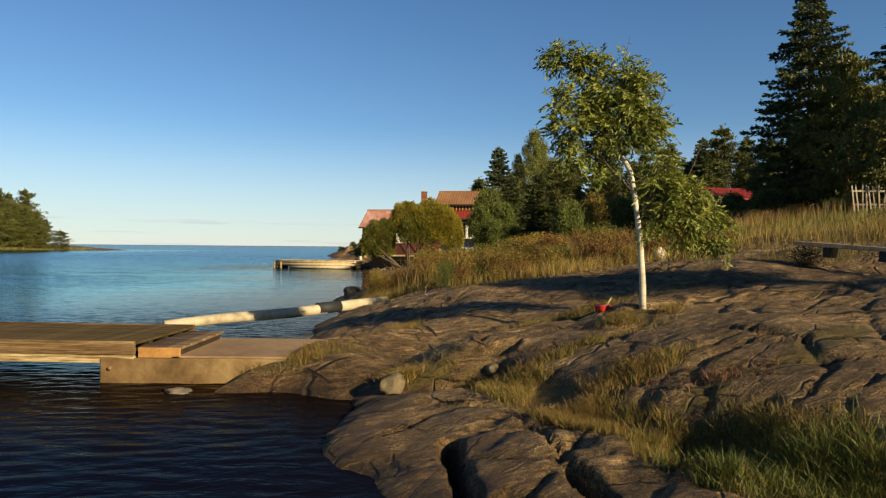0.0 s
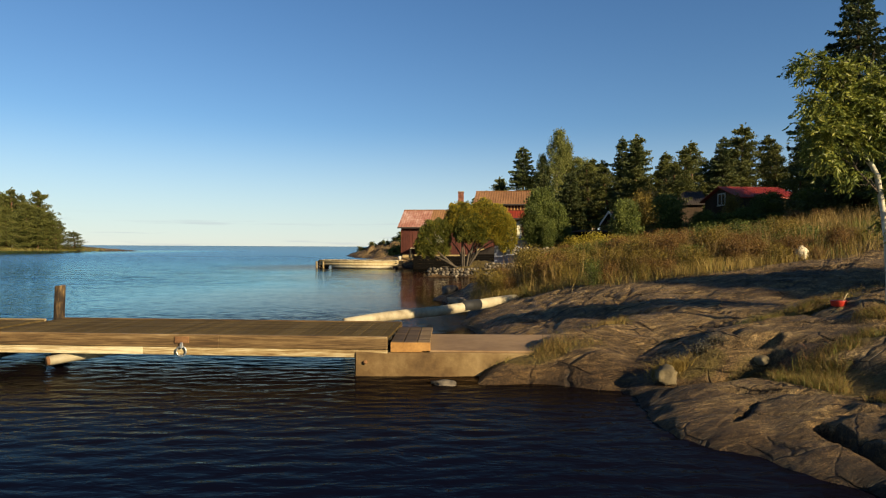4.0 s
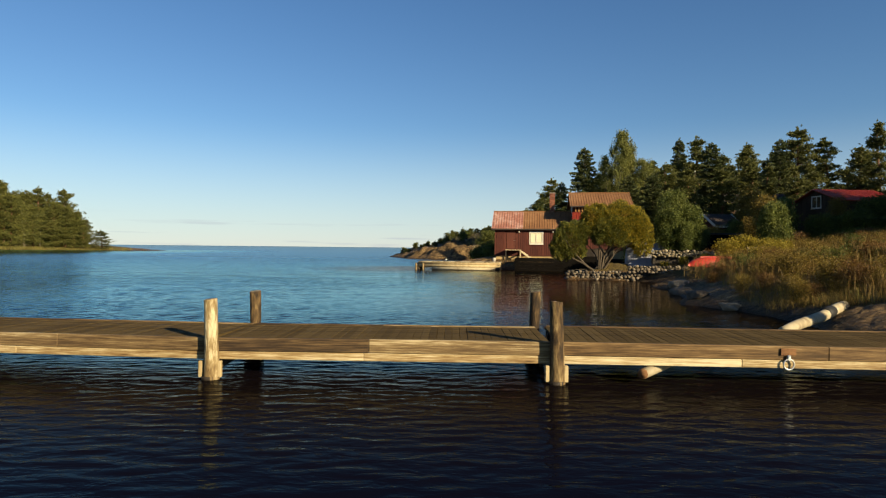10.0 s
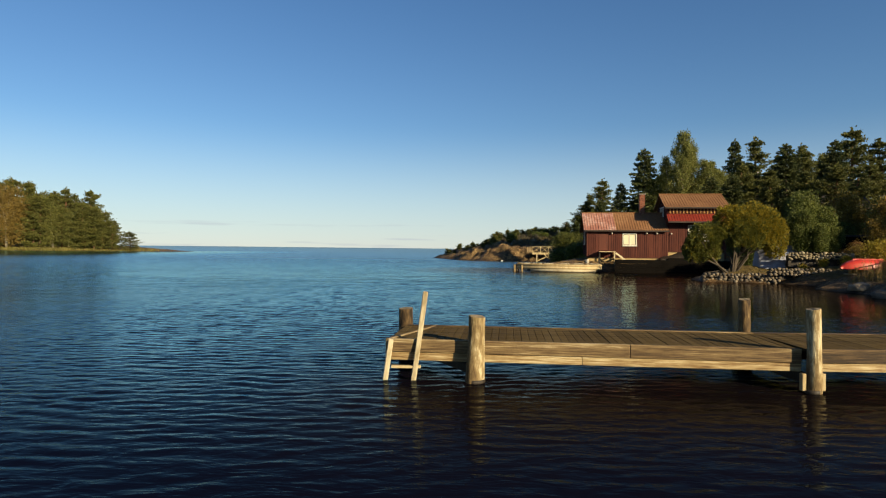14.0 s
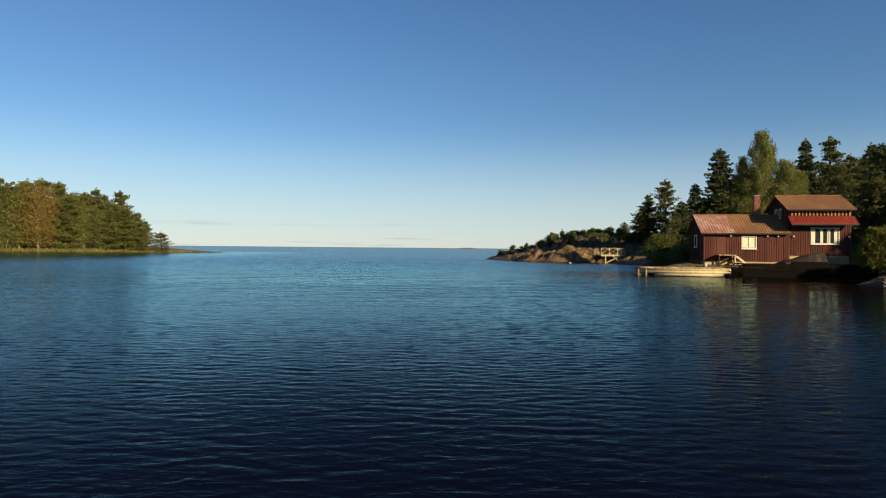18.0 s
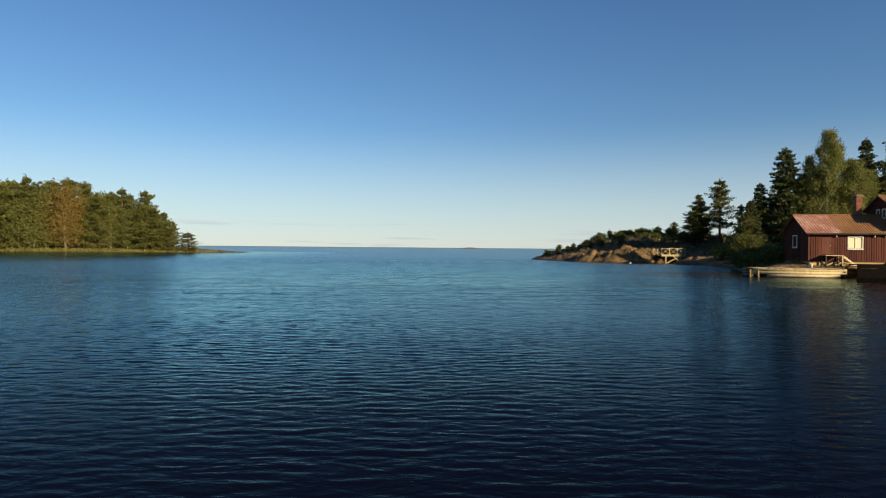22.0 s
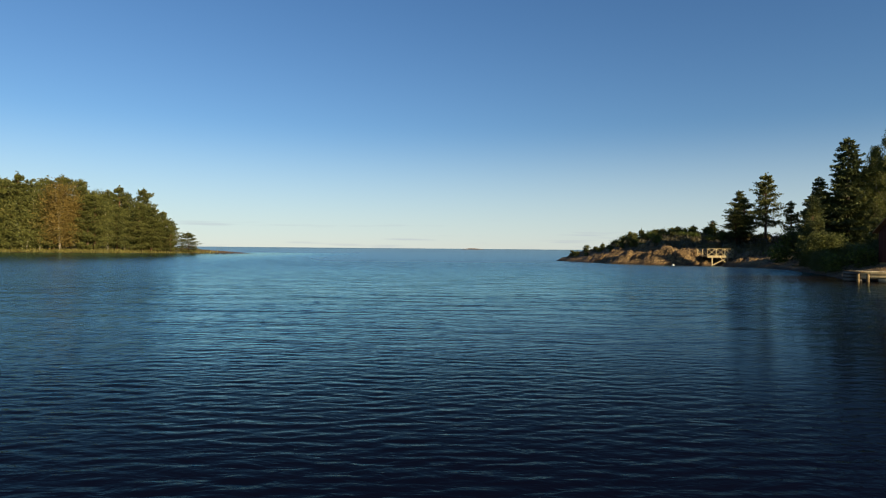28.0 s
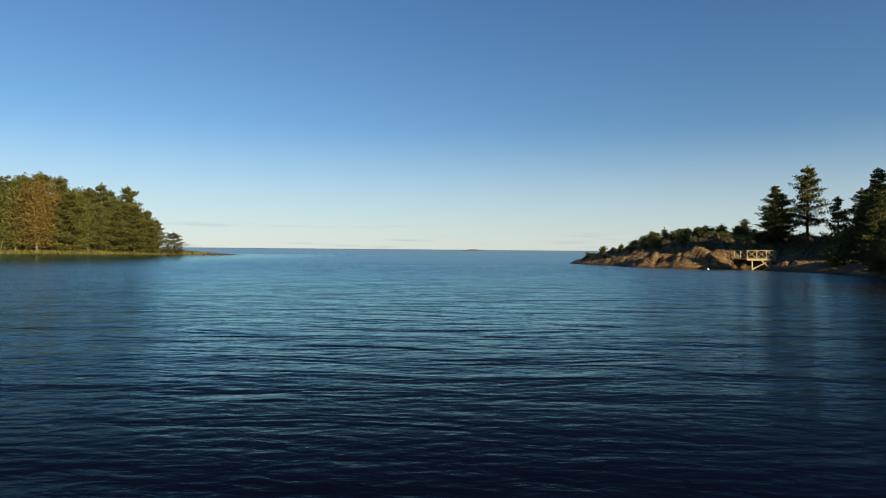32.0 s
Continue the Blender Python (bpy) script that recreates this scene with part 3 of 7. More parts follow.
def ground_z(x, y):
    """The mainland's height over the sea."""
    x, y = np.asarray(x, float), np.asarray(y, float)
    d = shore_distance(SHORE, x, y)
    wob = d + 0.35 * fbm(x * 0.9, y * 0.9, 5)
    w = np.abs(wob)
    rise = np.where(w < 3.2, 0.40 * w**0.8, 1.014 + 0.12 * (w - 3.2) + 0.0022 * np.clip(w - 3.2, 0, 20) ** 2)
    z = np.where(wob > 0, rise, -0.5 * w**0.8)
    z = np.minimum(z, 4.3 + 0.03 * np.maximum(d - 25, 0))
    z = z + mound(x, y, 3.6, 7.4, 2.6, 1.7, -20, 0.25) - mound(x, y, 0.1, 6.9, 0.55, 2.4, -20, 0.28) - mound(x, y, 3.2, 10.8, 3.0, 0.7, -10, 0.22)
    z = z + mound(x, y, 2.6, 13.4, 3.6, 1.2, -12, 0.22) - mound(x, y, -1.6, 9.0, 0.5, 0.4, 0, 0.18) + mound(x, y, -3.0, 10.0, 0.9, 0.5, 0, 0.22) + mound(x, y, -2.9, 9.35, 0.9, 0.3, -5, 0.16) + mound(x, y, 6.5, 15.5, 2.2, 1.2, 10, 0.25) - mound(x, y, 7.2, 11.3, 2.2, 0.9, -43, 0.5)
    z = z - mound(x, y, -3.5, 57.2, 7, 2.0, -8, 0.45) - mound(x, y, -7.2, 99.6, 2.6, 1.7, 10, 1.0)
    z = z + mound(x, y, -9, 122, 9, 14, 10, 1.5) + mound(x, y, -14.0, 103.6, 3.4, 2.4, 15, 1.3) + mound(x, y, -11.6, 101.6, 1.8, 1.3, 15, 0.9) + mound(x, y, -18.3, 107, 2.2, 1.6, 30, 0.6)
    z = z + np.clip((y - 96) / 3, 0, 1) * np.clip((d - 0.3) / 1.5, 0, 1) * (1.0 * np.abs(fbm(x * 0.45, y * 0.3, 81)) + 0.6 * np.abs(fbm(x * 1.1, y * 0.9, 82)) - 0.25)
    # split blocks on the rocky point
    bu, bv = (x * 0.8 - y * 0.6) / 3.1 + 0.4 * fbm(x * 0.2, y * 0.2, 84), (x * 0.6 + y * 0.8) / 2.1 + 0.4 * fbm(x * 0.2, y * 0.2, 85)
    hb = np.sin(np.floor(bu) * 12.9 + np.floor(bv) * 78.2) * 437.5
    gap = np.minimum(np.abs(bu - np.round(bu)), np.abs(bv - np.round(bv)))
    z = z + np.clip((y - 95) / 2, 0, 1) * np.clip((118 - y) / 4, 0, 1) * np.clip((d - 0.2) / 0.8, 0, 1) * (0.55 * (hb - np.floor(hb) - 0.4) - 0.60 * np.exp(-(gap / 0.07) ** 2))
    # the near rock: one slab that climbs from the water, a grassy gully across it, a rounded slab beyond
    near = np.clip((x + 2.1) / 0.8, 0, 1) * np.clip((5.2 - x) / 1.8, 0, 1) * np.clip((y - 2) / 1.2, 0, 1) * np.clip((11.4 - y) / 1.4, 0, 1) * np.clip(d / 0.5, 0, 1)
    slab = 0.55 + 0.27 * np.minimum(x, 2.2) + 0.10 * np.maximum(x - 2.2, 0) + 0.08 * (np.minimum(y, 9) - 6)
    slab = slab + mound(x, y, -0.75, 9.1, 1.0, 0.75, 0, 0.20) + mound(x, y, 1.9, 6.9, 1.1, 1.0, 20, 0.06) - mound(x, y, 3.0, 8.7, 1.0, 0.35, -10, 0.16) + mound(x, y, 1.4, 9.2, 0.5, 0.5, 0, 0.10)
    slab = slab - along(GULLY, x, y, 0.36, 0.17) - along(FOOT, x, y, 0.42, 0.26) - along(NOTCH, x, y, 0.19, 0.40)
    z = z * (1 - near) + slab * near
    smooth = 1 - 0.62 * np.clip((19 - y) / 3, 0, 1) * np.clip((14 - x) / 3, 0, 1)
    rock = np.clip(d / 1.2, 0, 1)
    u, v = x * 0.85 - y * 0.53, x * 0.53 + y * 0.85
    ju, jv = u / 2.3 + 0.35 * fbm(x * 0.5, y * 0.5, 12), v / 1.15 + 0.45 * fbm(x * 0.45, y * 0.45, 13)
    fu, fv = ju - np.floor(ju) - 0.5, jv - np.floor(jv) - 0.5

    def cell_at(a, b):
        h = np.sin((np.floor(ju) + a) * 12.9 + (np.floor(jv) + b) * 78.2) * 437.5
        return h - np.floor(h)

    wu, wv = np.clip(fu * 3.2 + 0.5, 0, 1), np.clip(fv * 2.2 + 0.5, 0, 1)
    cell = (cell_at(0, 0) * (1 - wu) + cell_at(1, 0) * wu) * (1 - wv) + (cell_at(0, 1) * (1 - wu) + cell_at(1, 1) * wu) * wv
    seam = np.minimum(np.abs(fu), 0.5 * np.abs(fv)) + 0.05 * value_noise(x * 0.7, y * 0.7, 15) ** 2
    z = z + rock * smooth * (0.18 * fbm(u * 0.6, v * 1.5, 3, 4) + 0.15 * (cell - 0.5) - 0.10 * np.exp(-(seam / 0.030) ** 2) + 0.05 * fbm(u * 2.2, v * 6, 9, 3))
    z = z + rock * (1 - smooth) * (0.035 * fbm(u * 3.0, v * 9.0, 97, 4) + 0.03 * np.abs(fbm(u * 1.1, v * 3.6, 98, 3)))
    for turn, k, m, deep in ((0, 0.45, 1.5, 0.050), (72, 0.4, 1.1, 0.035), (15, 1.5, 4.5, 0.010)):
        c, s = math.cos(radians(turn)), math.sin(radians(turn))
        p, q = u * c + v * s, v * c - u * s
        z = z - rock * (y < 20) * deep * np.exp(-(fbm(p * k, q * m, 95 + turn, 3) / 0.05) ** 2)
    # clefts where the rock has split
    for ax, ay, bx, by, wide, deep in ((-1.12, 6.3, -0.86, 4.2, 0.055, 0.50), (-0.80, 5.1, -0.45, 4.7, 0.09, 0.34), (-0.25, 5.3, 0.0, 4.5, 0.05, 0.34), (-0.45, 6.6, -0.2, 5.3, 0.03, 0.10), (-1.75, 6.6, -1.3, 7.1, 0.03, 0.10),
                                       (1.25, 6.25, 2.6, 5.5, 0.03, 0.09), (1.0, 6.7, 2.0, 6.9, 0.025, 0.06), (1.6, 7.3, 2.2, 6.2, 0.03, 0.06), (2.2, 7.6, 3.6, 6.3, 0.05, 0.10), (0.5, 9.75, 1.4, 9.55, 0.10, 0.2), (-0.9, 8.75, -0.2, 8.62, 0.07, 0.2),
                                       (-0.6, 9.6, 0.5, 9.3, 0.03, 0.08), (2.9, 10.0, 4.0, 9.4, 0.08, 0.18), (-1.5, 7.6, -0.6, 6.9, 0.03, 0.09)):
        ex, ey = bx - ax, by - ay
        t = np.clip(((x - ax) * ex + (y - ay) * ey) / (ex * ex + ey * ey), 0, 1)
        far = np.hypot(x - ax - t * ex, y - ay - t * ey) + 0.05 * fbm(x * 4.0, y * 4.0, 91)
        z = z - deep * np.sqrt(np.clip(4 * t * (1 - t), 0, 1)) * np.exp(-(far / wide) ** 2)
    return np.maximum(z, -1.6)


def soil_at(x, y):
    """How much turf covers the rock."""
    x, y = np.asarray(x, float), np.asarray(y, float)
    d = shore_distance(SHORE, x, y)
    s = np.clip((d - 7.5) / 3 + 0.9 * fbm(x * 0.5, y * 0.5, 21), 0, 1) * np.clip((y - 13) / 4, 0, 1)
    s = np.maximum(s, np.clip((y - np.interp(x, [-4, -2.6, -1, 1, 3.2, 5.3, 6.4, 9], [19, 16.9, 14.3, 13.6, 13.3, 14.6, 14.6, 13.5])) / 0.9, 0, 1) * (y < 22) * (d > 0.8))
    s = np.maximum(s, np.clip((y - 18.5) / 3, 0, 1) * np.clip((d - 0.9) / 1.2, 0, 1) * (y < 57))
    s = np.maximum(s, np.clip((d - 3) / 2, 0, 1) * (y >= 57) * (y < 84))
    s = np.maximum(s, 0.8 * np.clip((d - np.where(y > 96, 11, 7)) / 4, 0, 1) * (y >= 84))
    for cx, cy, rx, ry, turn in ((1.35, 8.62, 0.5, 0.25, 0), (0.75, 8.0, 0.9, 0.16, 10), (0.8, 6.75, 0.5, 0.3, 0), (1.15, 5.95, 0.45, 0.16, 20), (-1.35, 8.55, 0.4, 0.2, 0), (-3.2, 9.6, 0.8, 0.25, 10),
                                 (-2.2, 10.9, 0.9, 0.3, 20), (0.9, 9.9, 1.2, 0.25, 10), (3.4, 10.6, 2.2, 0.35, -8), (2.2, 6.2, 0.8, 0.2, 30), (6.5, 13.4, 1.8, 0.6, 0)):
        s = np.maximum(s, mound(x, y, cx, cy, rx, ry, turn, 1.1))
    s = np.maximum(s, np.maximum(along(GULLY, x, y, 0.34, 1.1), along(FOOT, x, y, 0.50, 1.2)))
    return np.clip(s, 0, 1)


def sheet(name, xs, ys, height, mat, soil=None, floor=-1.4):
    """A heightfield over two lists of grid lines, without its deep parts."""
    gx, gy = np.meshgrid(xs, ys)
    z = height(gx, gy)
    nx, ny = len(xs), len(ys)
    i = (np.arange(ny - 1)[:, None] * nx + np.arange(nx - 1)[None, :]).ravel()
    quads = np.stack([i, i + 1, i + nx + 1, i + nx], 1)
    deep = (z.ravel()[quads] < floor).all(1)
    quads = quads[~deep]
    tris = np.concatenate([quads[:, [0, 1, 2]], quads[:, [0, 2, 3]]])
    me = tri_mesh(name, np.stack([gx.ravel(), gy.ravel(), z.ravel()], 1), tris, mat, True)
    if soil is not None:
        at = me.attributes.new("soil", "FLOAT", "POINT")
        at.data.foreach_set("value", soil(gx, gy).ravel().astype(np.float32))
    return new(name, me)


def lines(*runs):
    out = [np.arange(a, b, s) for a, b, s in runs]
    return np.concatenate(out)


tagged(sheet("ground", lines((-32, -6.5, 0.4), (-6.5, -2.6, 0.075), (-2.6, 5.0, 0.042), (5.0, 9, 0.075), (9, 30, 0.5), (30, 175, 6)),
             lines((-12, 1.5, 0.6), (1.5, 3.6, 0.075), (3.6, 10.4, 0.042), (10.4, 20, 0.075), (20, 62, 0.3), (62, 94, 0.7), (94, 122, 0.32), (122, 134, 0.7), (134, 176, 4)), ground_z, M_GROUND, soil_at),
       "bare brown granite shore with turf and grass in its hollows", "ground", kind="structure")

ISLAND = [(-340, 178), (-210, 176), (-165, 181), (-140, 188), (-124, 194), (-112, 201), (-107, 207), (-118, 222), (-160, 250), (-340, 300)]


def island_z(x, y):
    d = shore_distance(ISLAND, x, y) + 1.5 * fbm(x * 0.1, y * 0.1, 31)
    return np.where(d > 0, 0.10 * np.abs(d) ** 0.95, -0.4 * np.abs(d)) + 0.2 * fbm(x * 0.4, y * 0.4, 33) * (d > 1)


tagged(sheet("island", lines((-345, -210, 6), (-210, -100, 0.9)), lines((165, 232, 0.9), (232, 310, 6)), lambda x, y: np.clip(island_z(x, y), -1.6, 3.0), M_GROUND,
             lambda x, y: np.clip(shore_distance(ISLAND, x, y) / 3, 0, 1) * (x < -121)),
       "low wooded island with a bare rock tongue", "island", kind="structure")

FAR = [(92, 420), (104, 390), (140, 380), (400, 380), (400, 520), (60, 500)]
tagged(sheet("far_shore", lines((-20, 410, 4)), lines((370, 530, 4)), lambda x, y: np.clip(0.12 * shore_distance(FAR, x, y) + fbm(x * 0.05, y * 0.05, 41), -1.6, 4), M_GROUND,
             lambda x, y: np.clip(shore_distance(FAR, x, y) / 4, 0, 1)), "distant wooded shore beyond the rocky point", "shore", kind="structure")
tagged(sheet("skerry", lines((-60, 70, 3)), lines((1480, 1540, 3)), lambda x, y: mound(x, y, 8, 1508, 32, 14, 0, 4.4) - 1.5 + 0.9 * fbm(x * 0.08, y * 0.08, 44), M_GROUND),
       "low bare skerry far out at sea", "skerry", kind="structure")



def sea_surface():
    """One sheet to the horizon. Wind waves are modelled near the dock and the cove; farther out only the long ones."""
    xs = np.concatenate([[-4800, -1500, -500], np.arange(-240, -80, 2.5), np.arange(-80, 3, 0.19), [5, 30, 120, 500, 1500, 4800]])
    ys = np.concatenate([[-600, -100, -10], np.arange(3, 22, 0.042), np.arange(22, 40, 0.07), np.arange(40, 80, 0.16), np.arange(80, 130, 0.8), np.arange(132, 200, 4), [220, 260, 500, 1200, 2500, 4800]])
    gx, gy = np.meshgrid(xs, ys)
    rng = np.random.default_rng(7)
    z = np.zeros_like(gx)
    calm = 1 - 0.74 * np.clip((gx + 25) / 12, 0, 1) * np.clip((gy - 13) / 8, 0, 1) * np.clip((70 - gy) / 8, 0, 1)
    patch = np.clip(0.95 + 0.35 * fbm(gx * 0.06, gy * 0.12, 71, 3), 0.7, 1.25)
    count = 60
    for k in range(count):
        length = 0.17 * (2.5 ** ((k + rng.uniform()) / count))
        a = -math.pi / 2 + rng.normal() * 0.34 + 0.06
        wave = 2 * math.pi / length
        slope = 0.046 * math.sqrt(2 / count)
        reach = 44 if length < 0.32 else 82
        fade = np.clip((reach - gy) / (reach * 0.25), 0, 1) * np.clip((gx + 80) / 8, 0, 1) * np.clip((3 - gx) / 2, 0, 1)
        th = wave * (math.cos(a) * gx + math.sin(a) * gy) + rng.uniform(0, 6.283)
        z += fade * slope / wave * (np.sin(th) + 0.25 * np.cos(2 * th))
    # zone where ripples are lowered and the sky's reflection is painted dimmer
    dim_zone = np.clip((gx + 37.5 + 0.46 * (gy - 10)) / 8 + 0.5, 0, 1) * (1 - 0.95 * np.clip((gx + 34) / 6, 0, 1)) * np.clip((42 - gy) / 16, 0, 1) * 0.62
    ripple = calm * patch * (1.36 + 0.22 * np.clip((gx + 38) / 8, 0, 1) - 1.0 * dim_zone)
    z *= ripple
    nx, ny = len(xs), len(ys)
    i = (np.arange(ny - 1)[:, None] * nx + np.arange(nx - 1)[None, :]).ravel()
    tris = np.concatenate([np.stack([i, i + 1, i + nx + 1], 1), np.stack([i, i + nx + 1, i + nx], 1)])
    me = tri_mesh("water", np.stack([gx.ravel(), gy.ravel(), z.ravel()], 1), tris, M_WATER, True)
    spread = np.interp(gy, [0, 20, 40, 60, 82, 130, 500], [0.10, 0.10, 0.13, 0.17, 0.24, 0.30, 0.40]) * (0.35 + 0.65 * calm)
    # water sheltered by the island gives back its trees more plainly
    sheltered = np.clip((-62 - gx) / 45, 0, 1) * np.clip((250 - gy) / 30, 0, 1)
    sheltered = sheltered * sheltered * (3 - 2 * sheltered)
    spread = spread + (np.interp(gy, [50, 85, 130], [0.18, 0.13, 0.075]) - spread) * sheltered
    me.attributes.new("spread", "FLOAT", "POINT").data.foreach_set("value", spread.ravel().astype(np.float32))
    me.attributes.new("ripple", "FLOAT", "POINT").data.foreach_set("value", np.clip(ripple, 0.12, 1).ravel().astype(np.float32))
    me.attributes.new("swell", "FLOAT", "POINT").data.foreach_set("value", (np.clip((gy - 22) / 18, 0, 1) * np.clip(ripple, 0.15, 1) * np.clip((170 - gy) / 70, 0.12, 1)).ravel().astype(np.float32))
    me.attributes.new("dim_mask", "FLOAT", "POINT").data.foreach_set("value", dim_zone.ravel().astype(np.float32))
    brown_water = np.where(gy < 66, np.clip(1.15 + shore_distance(SHORE, gx, gy) / np.where(gy < 14, 3.2, 10), 0, 1) * np.where(gy < 9, 0.35, 1.0), 0)
    brown_water = np.maximum(brown_water, 0.75 * np.exp(-((gy - 9.0) / 2.6) ** 2) * np.clip((gx + 25) / 3, 0, 1) * (gx < 3))
    me.attributes.new("brown_water", "FLOAT", "POINT").data.foreach_set("value", brown_water.ravel().astype(np.float32))
    return tagged(new("water", me), "dark blue sea with small wind ripples", "water", kind="structure")


sea_surface()


def on_ground(x, y, sink=0.0):
    return float(ground_z(np.array([x]), np.array([y]))[0]) - sink


# ---- trees ----
def tuft_mesh(name, at, way, length, width, mat, count, rng, fan=0.75):
    """Fans of narrow needles or leaves: one loose piece for each place."""
    at, way = np.repeat(at, count, 0), np.repeat(way, count, 0)
    n = len(at)
    d = way + fan * rng.normal(size=(n, 3))
    d /= np.linalg.norm(d, axis=1, keepdims=True) + 1e-9
    side = np.cross(d, rng.normal(size=(n, 3)))
    side /= np.linalg.norm(side, axis=1, keepdims=True) + 1e-9
    reach = (length * rng.uniform(0.6, 1.15, n))[:, None]
    wide = width * rng.uniform(0.6, 1.2, n)[:, None]
    roots = n // count
    verts = np.concatenate([at[::count], at + d * reach * 0.6 + side * wide, at + d * reach, at + d * reach * 0.6 - side * wide])
    r, a = np.repeat(np.arange(roots), count), roots + np.arange(n)
    tris = np.concatenate([np.stack([r, a, a + n], 1), np.stack([r, a + n, a + 2 * n], 1)])
    return tri_mesh(name, verts, tris, mat)


def leaf_mesh(name, at, length, width, mat, rng, way=None, fan=1.0):
    """Single leaves, folded a little along the rib."""
    n = len(at)
    d = rng.normal(size=(n, 3)) * fan + (way if way is not None else 0)
    d /= np.linalg.norm(d, axis=1, keepdims=True) + 1e-9
    side = np.cross(d, rng.normal(size=(n, 3)))
    side /= np.linalg.norm(side, axis=1, keepdims=True) + 1e-9
    up = np.cross(d, side)
    k = (length * rng.uniform(0.6, 1.2, n))[:, None]
    w = width * rng.uniform(0.7, 1.2, n)[:, None]
    verts = np.concatenate([at, at + d * k * 0.5 + side * w + up * w * 0.4, at + d * k, at + d * k * 0.5 - side * w + up * w * 0.4])
    i = np.arange(n)
    return tri_mesh(name, verts, np.concatenate([np.stack([i, i + n, i + 2 * n], 1), np.stack([i, i + 2 * n, i + 3 * n], 1)]), mat)


def trunk_and_crown(name, label, category, bark, wood, crown, group=""):
    tree = thing(name, label, category, group=group)
    part("trunk", mesh_of("trunk", *wood, [bark], True), bark, tree)
    part("crown", crown, None, tree)
    return tree


def spruce(rng, h, r, mat, label, whorl=0.56, blades=5, size=0.42, start=0.06, group=""):
    bars = [tube([(0, 0, -0.4), (0, 0, h * 0.5), (0, 0, h)], [h * 0.018 + 0.05, h * 0.010 + 0.03, 0.015], 7)]
    at, way = [], []
    z = h * start
    while z < h - 0.15:
        f = 1 - z / h
        many = 5 + int(4 * f)
        turn = rng.uniform(0, 6.3)
        for k in range(many):
            a = turn + k * 6.283 / many + rng.normal() * 0.2
            size_b = r * (f ** 0.72) * rng.uniform(0.45, 1.2) + 0.15
            out = np.array([math.cos(a), math.sin(a), 0])
            n = max(2, int(size_b / (size * 0.42)))
            s = np.linspace(0.12, 1, n)[:, None]
            line = np.array([0, 0, z + rng.uniform(-0.35, 0.35) * whorl]) + out * s * size_b + np.array([0, 0, 1]) * (-0.30 * size_b * s + 0.20 * size_b * s**2.5)
            if size_b > 0.8:
                bars.append(tube([line[0] * (0.02, 0.02, 1), line[n // 2], line[-1]], [0.03, 0.02, 0.008], 4, False))
            across = np.array([-out[1], out[0], 0])
            for sgn in (-1, 0, 1):
                fan = (1 - s) * 0.42 * size_b + 0.08
                at.append(line + across * fan * sgn * rng.uniform(0.5, 1.1, (n, 1)) + rng.normal(size=(n, 3)) * 0.05)
                way.append(np.repeat([out * 0.9 + across * 0.6 * sgn + np.array([0, 0, -0.32])], n, 0))
        z += whorl * (0.55 + 0.6 * f) * rng.uniform(0.8, 1.2)
    at.append(np.array([[0, 0, h - 0.3], [0, 0, h - 0.1]]))
    way.append(np.array([[0, 0, 1.0], [0, 0, 1.0]]))
    crown = tuft_mesh("crown", np.concatenate(at), np.concatenate(way), size, size * 0.17, mat, blades, rng, 0.38)
    return trunk_and_crown("spruce_tree", label, "spruce", M_BARKDARK, tubes(bars), crown, group)


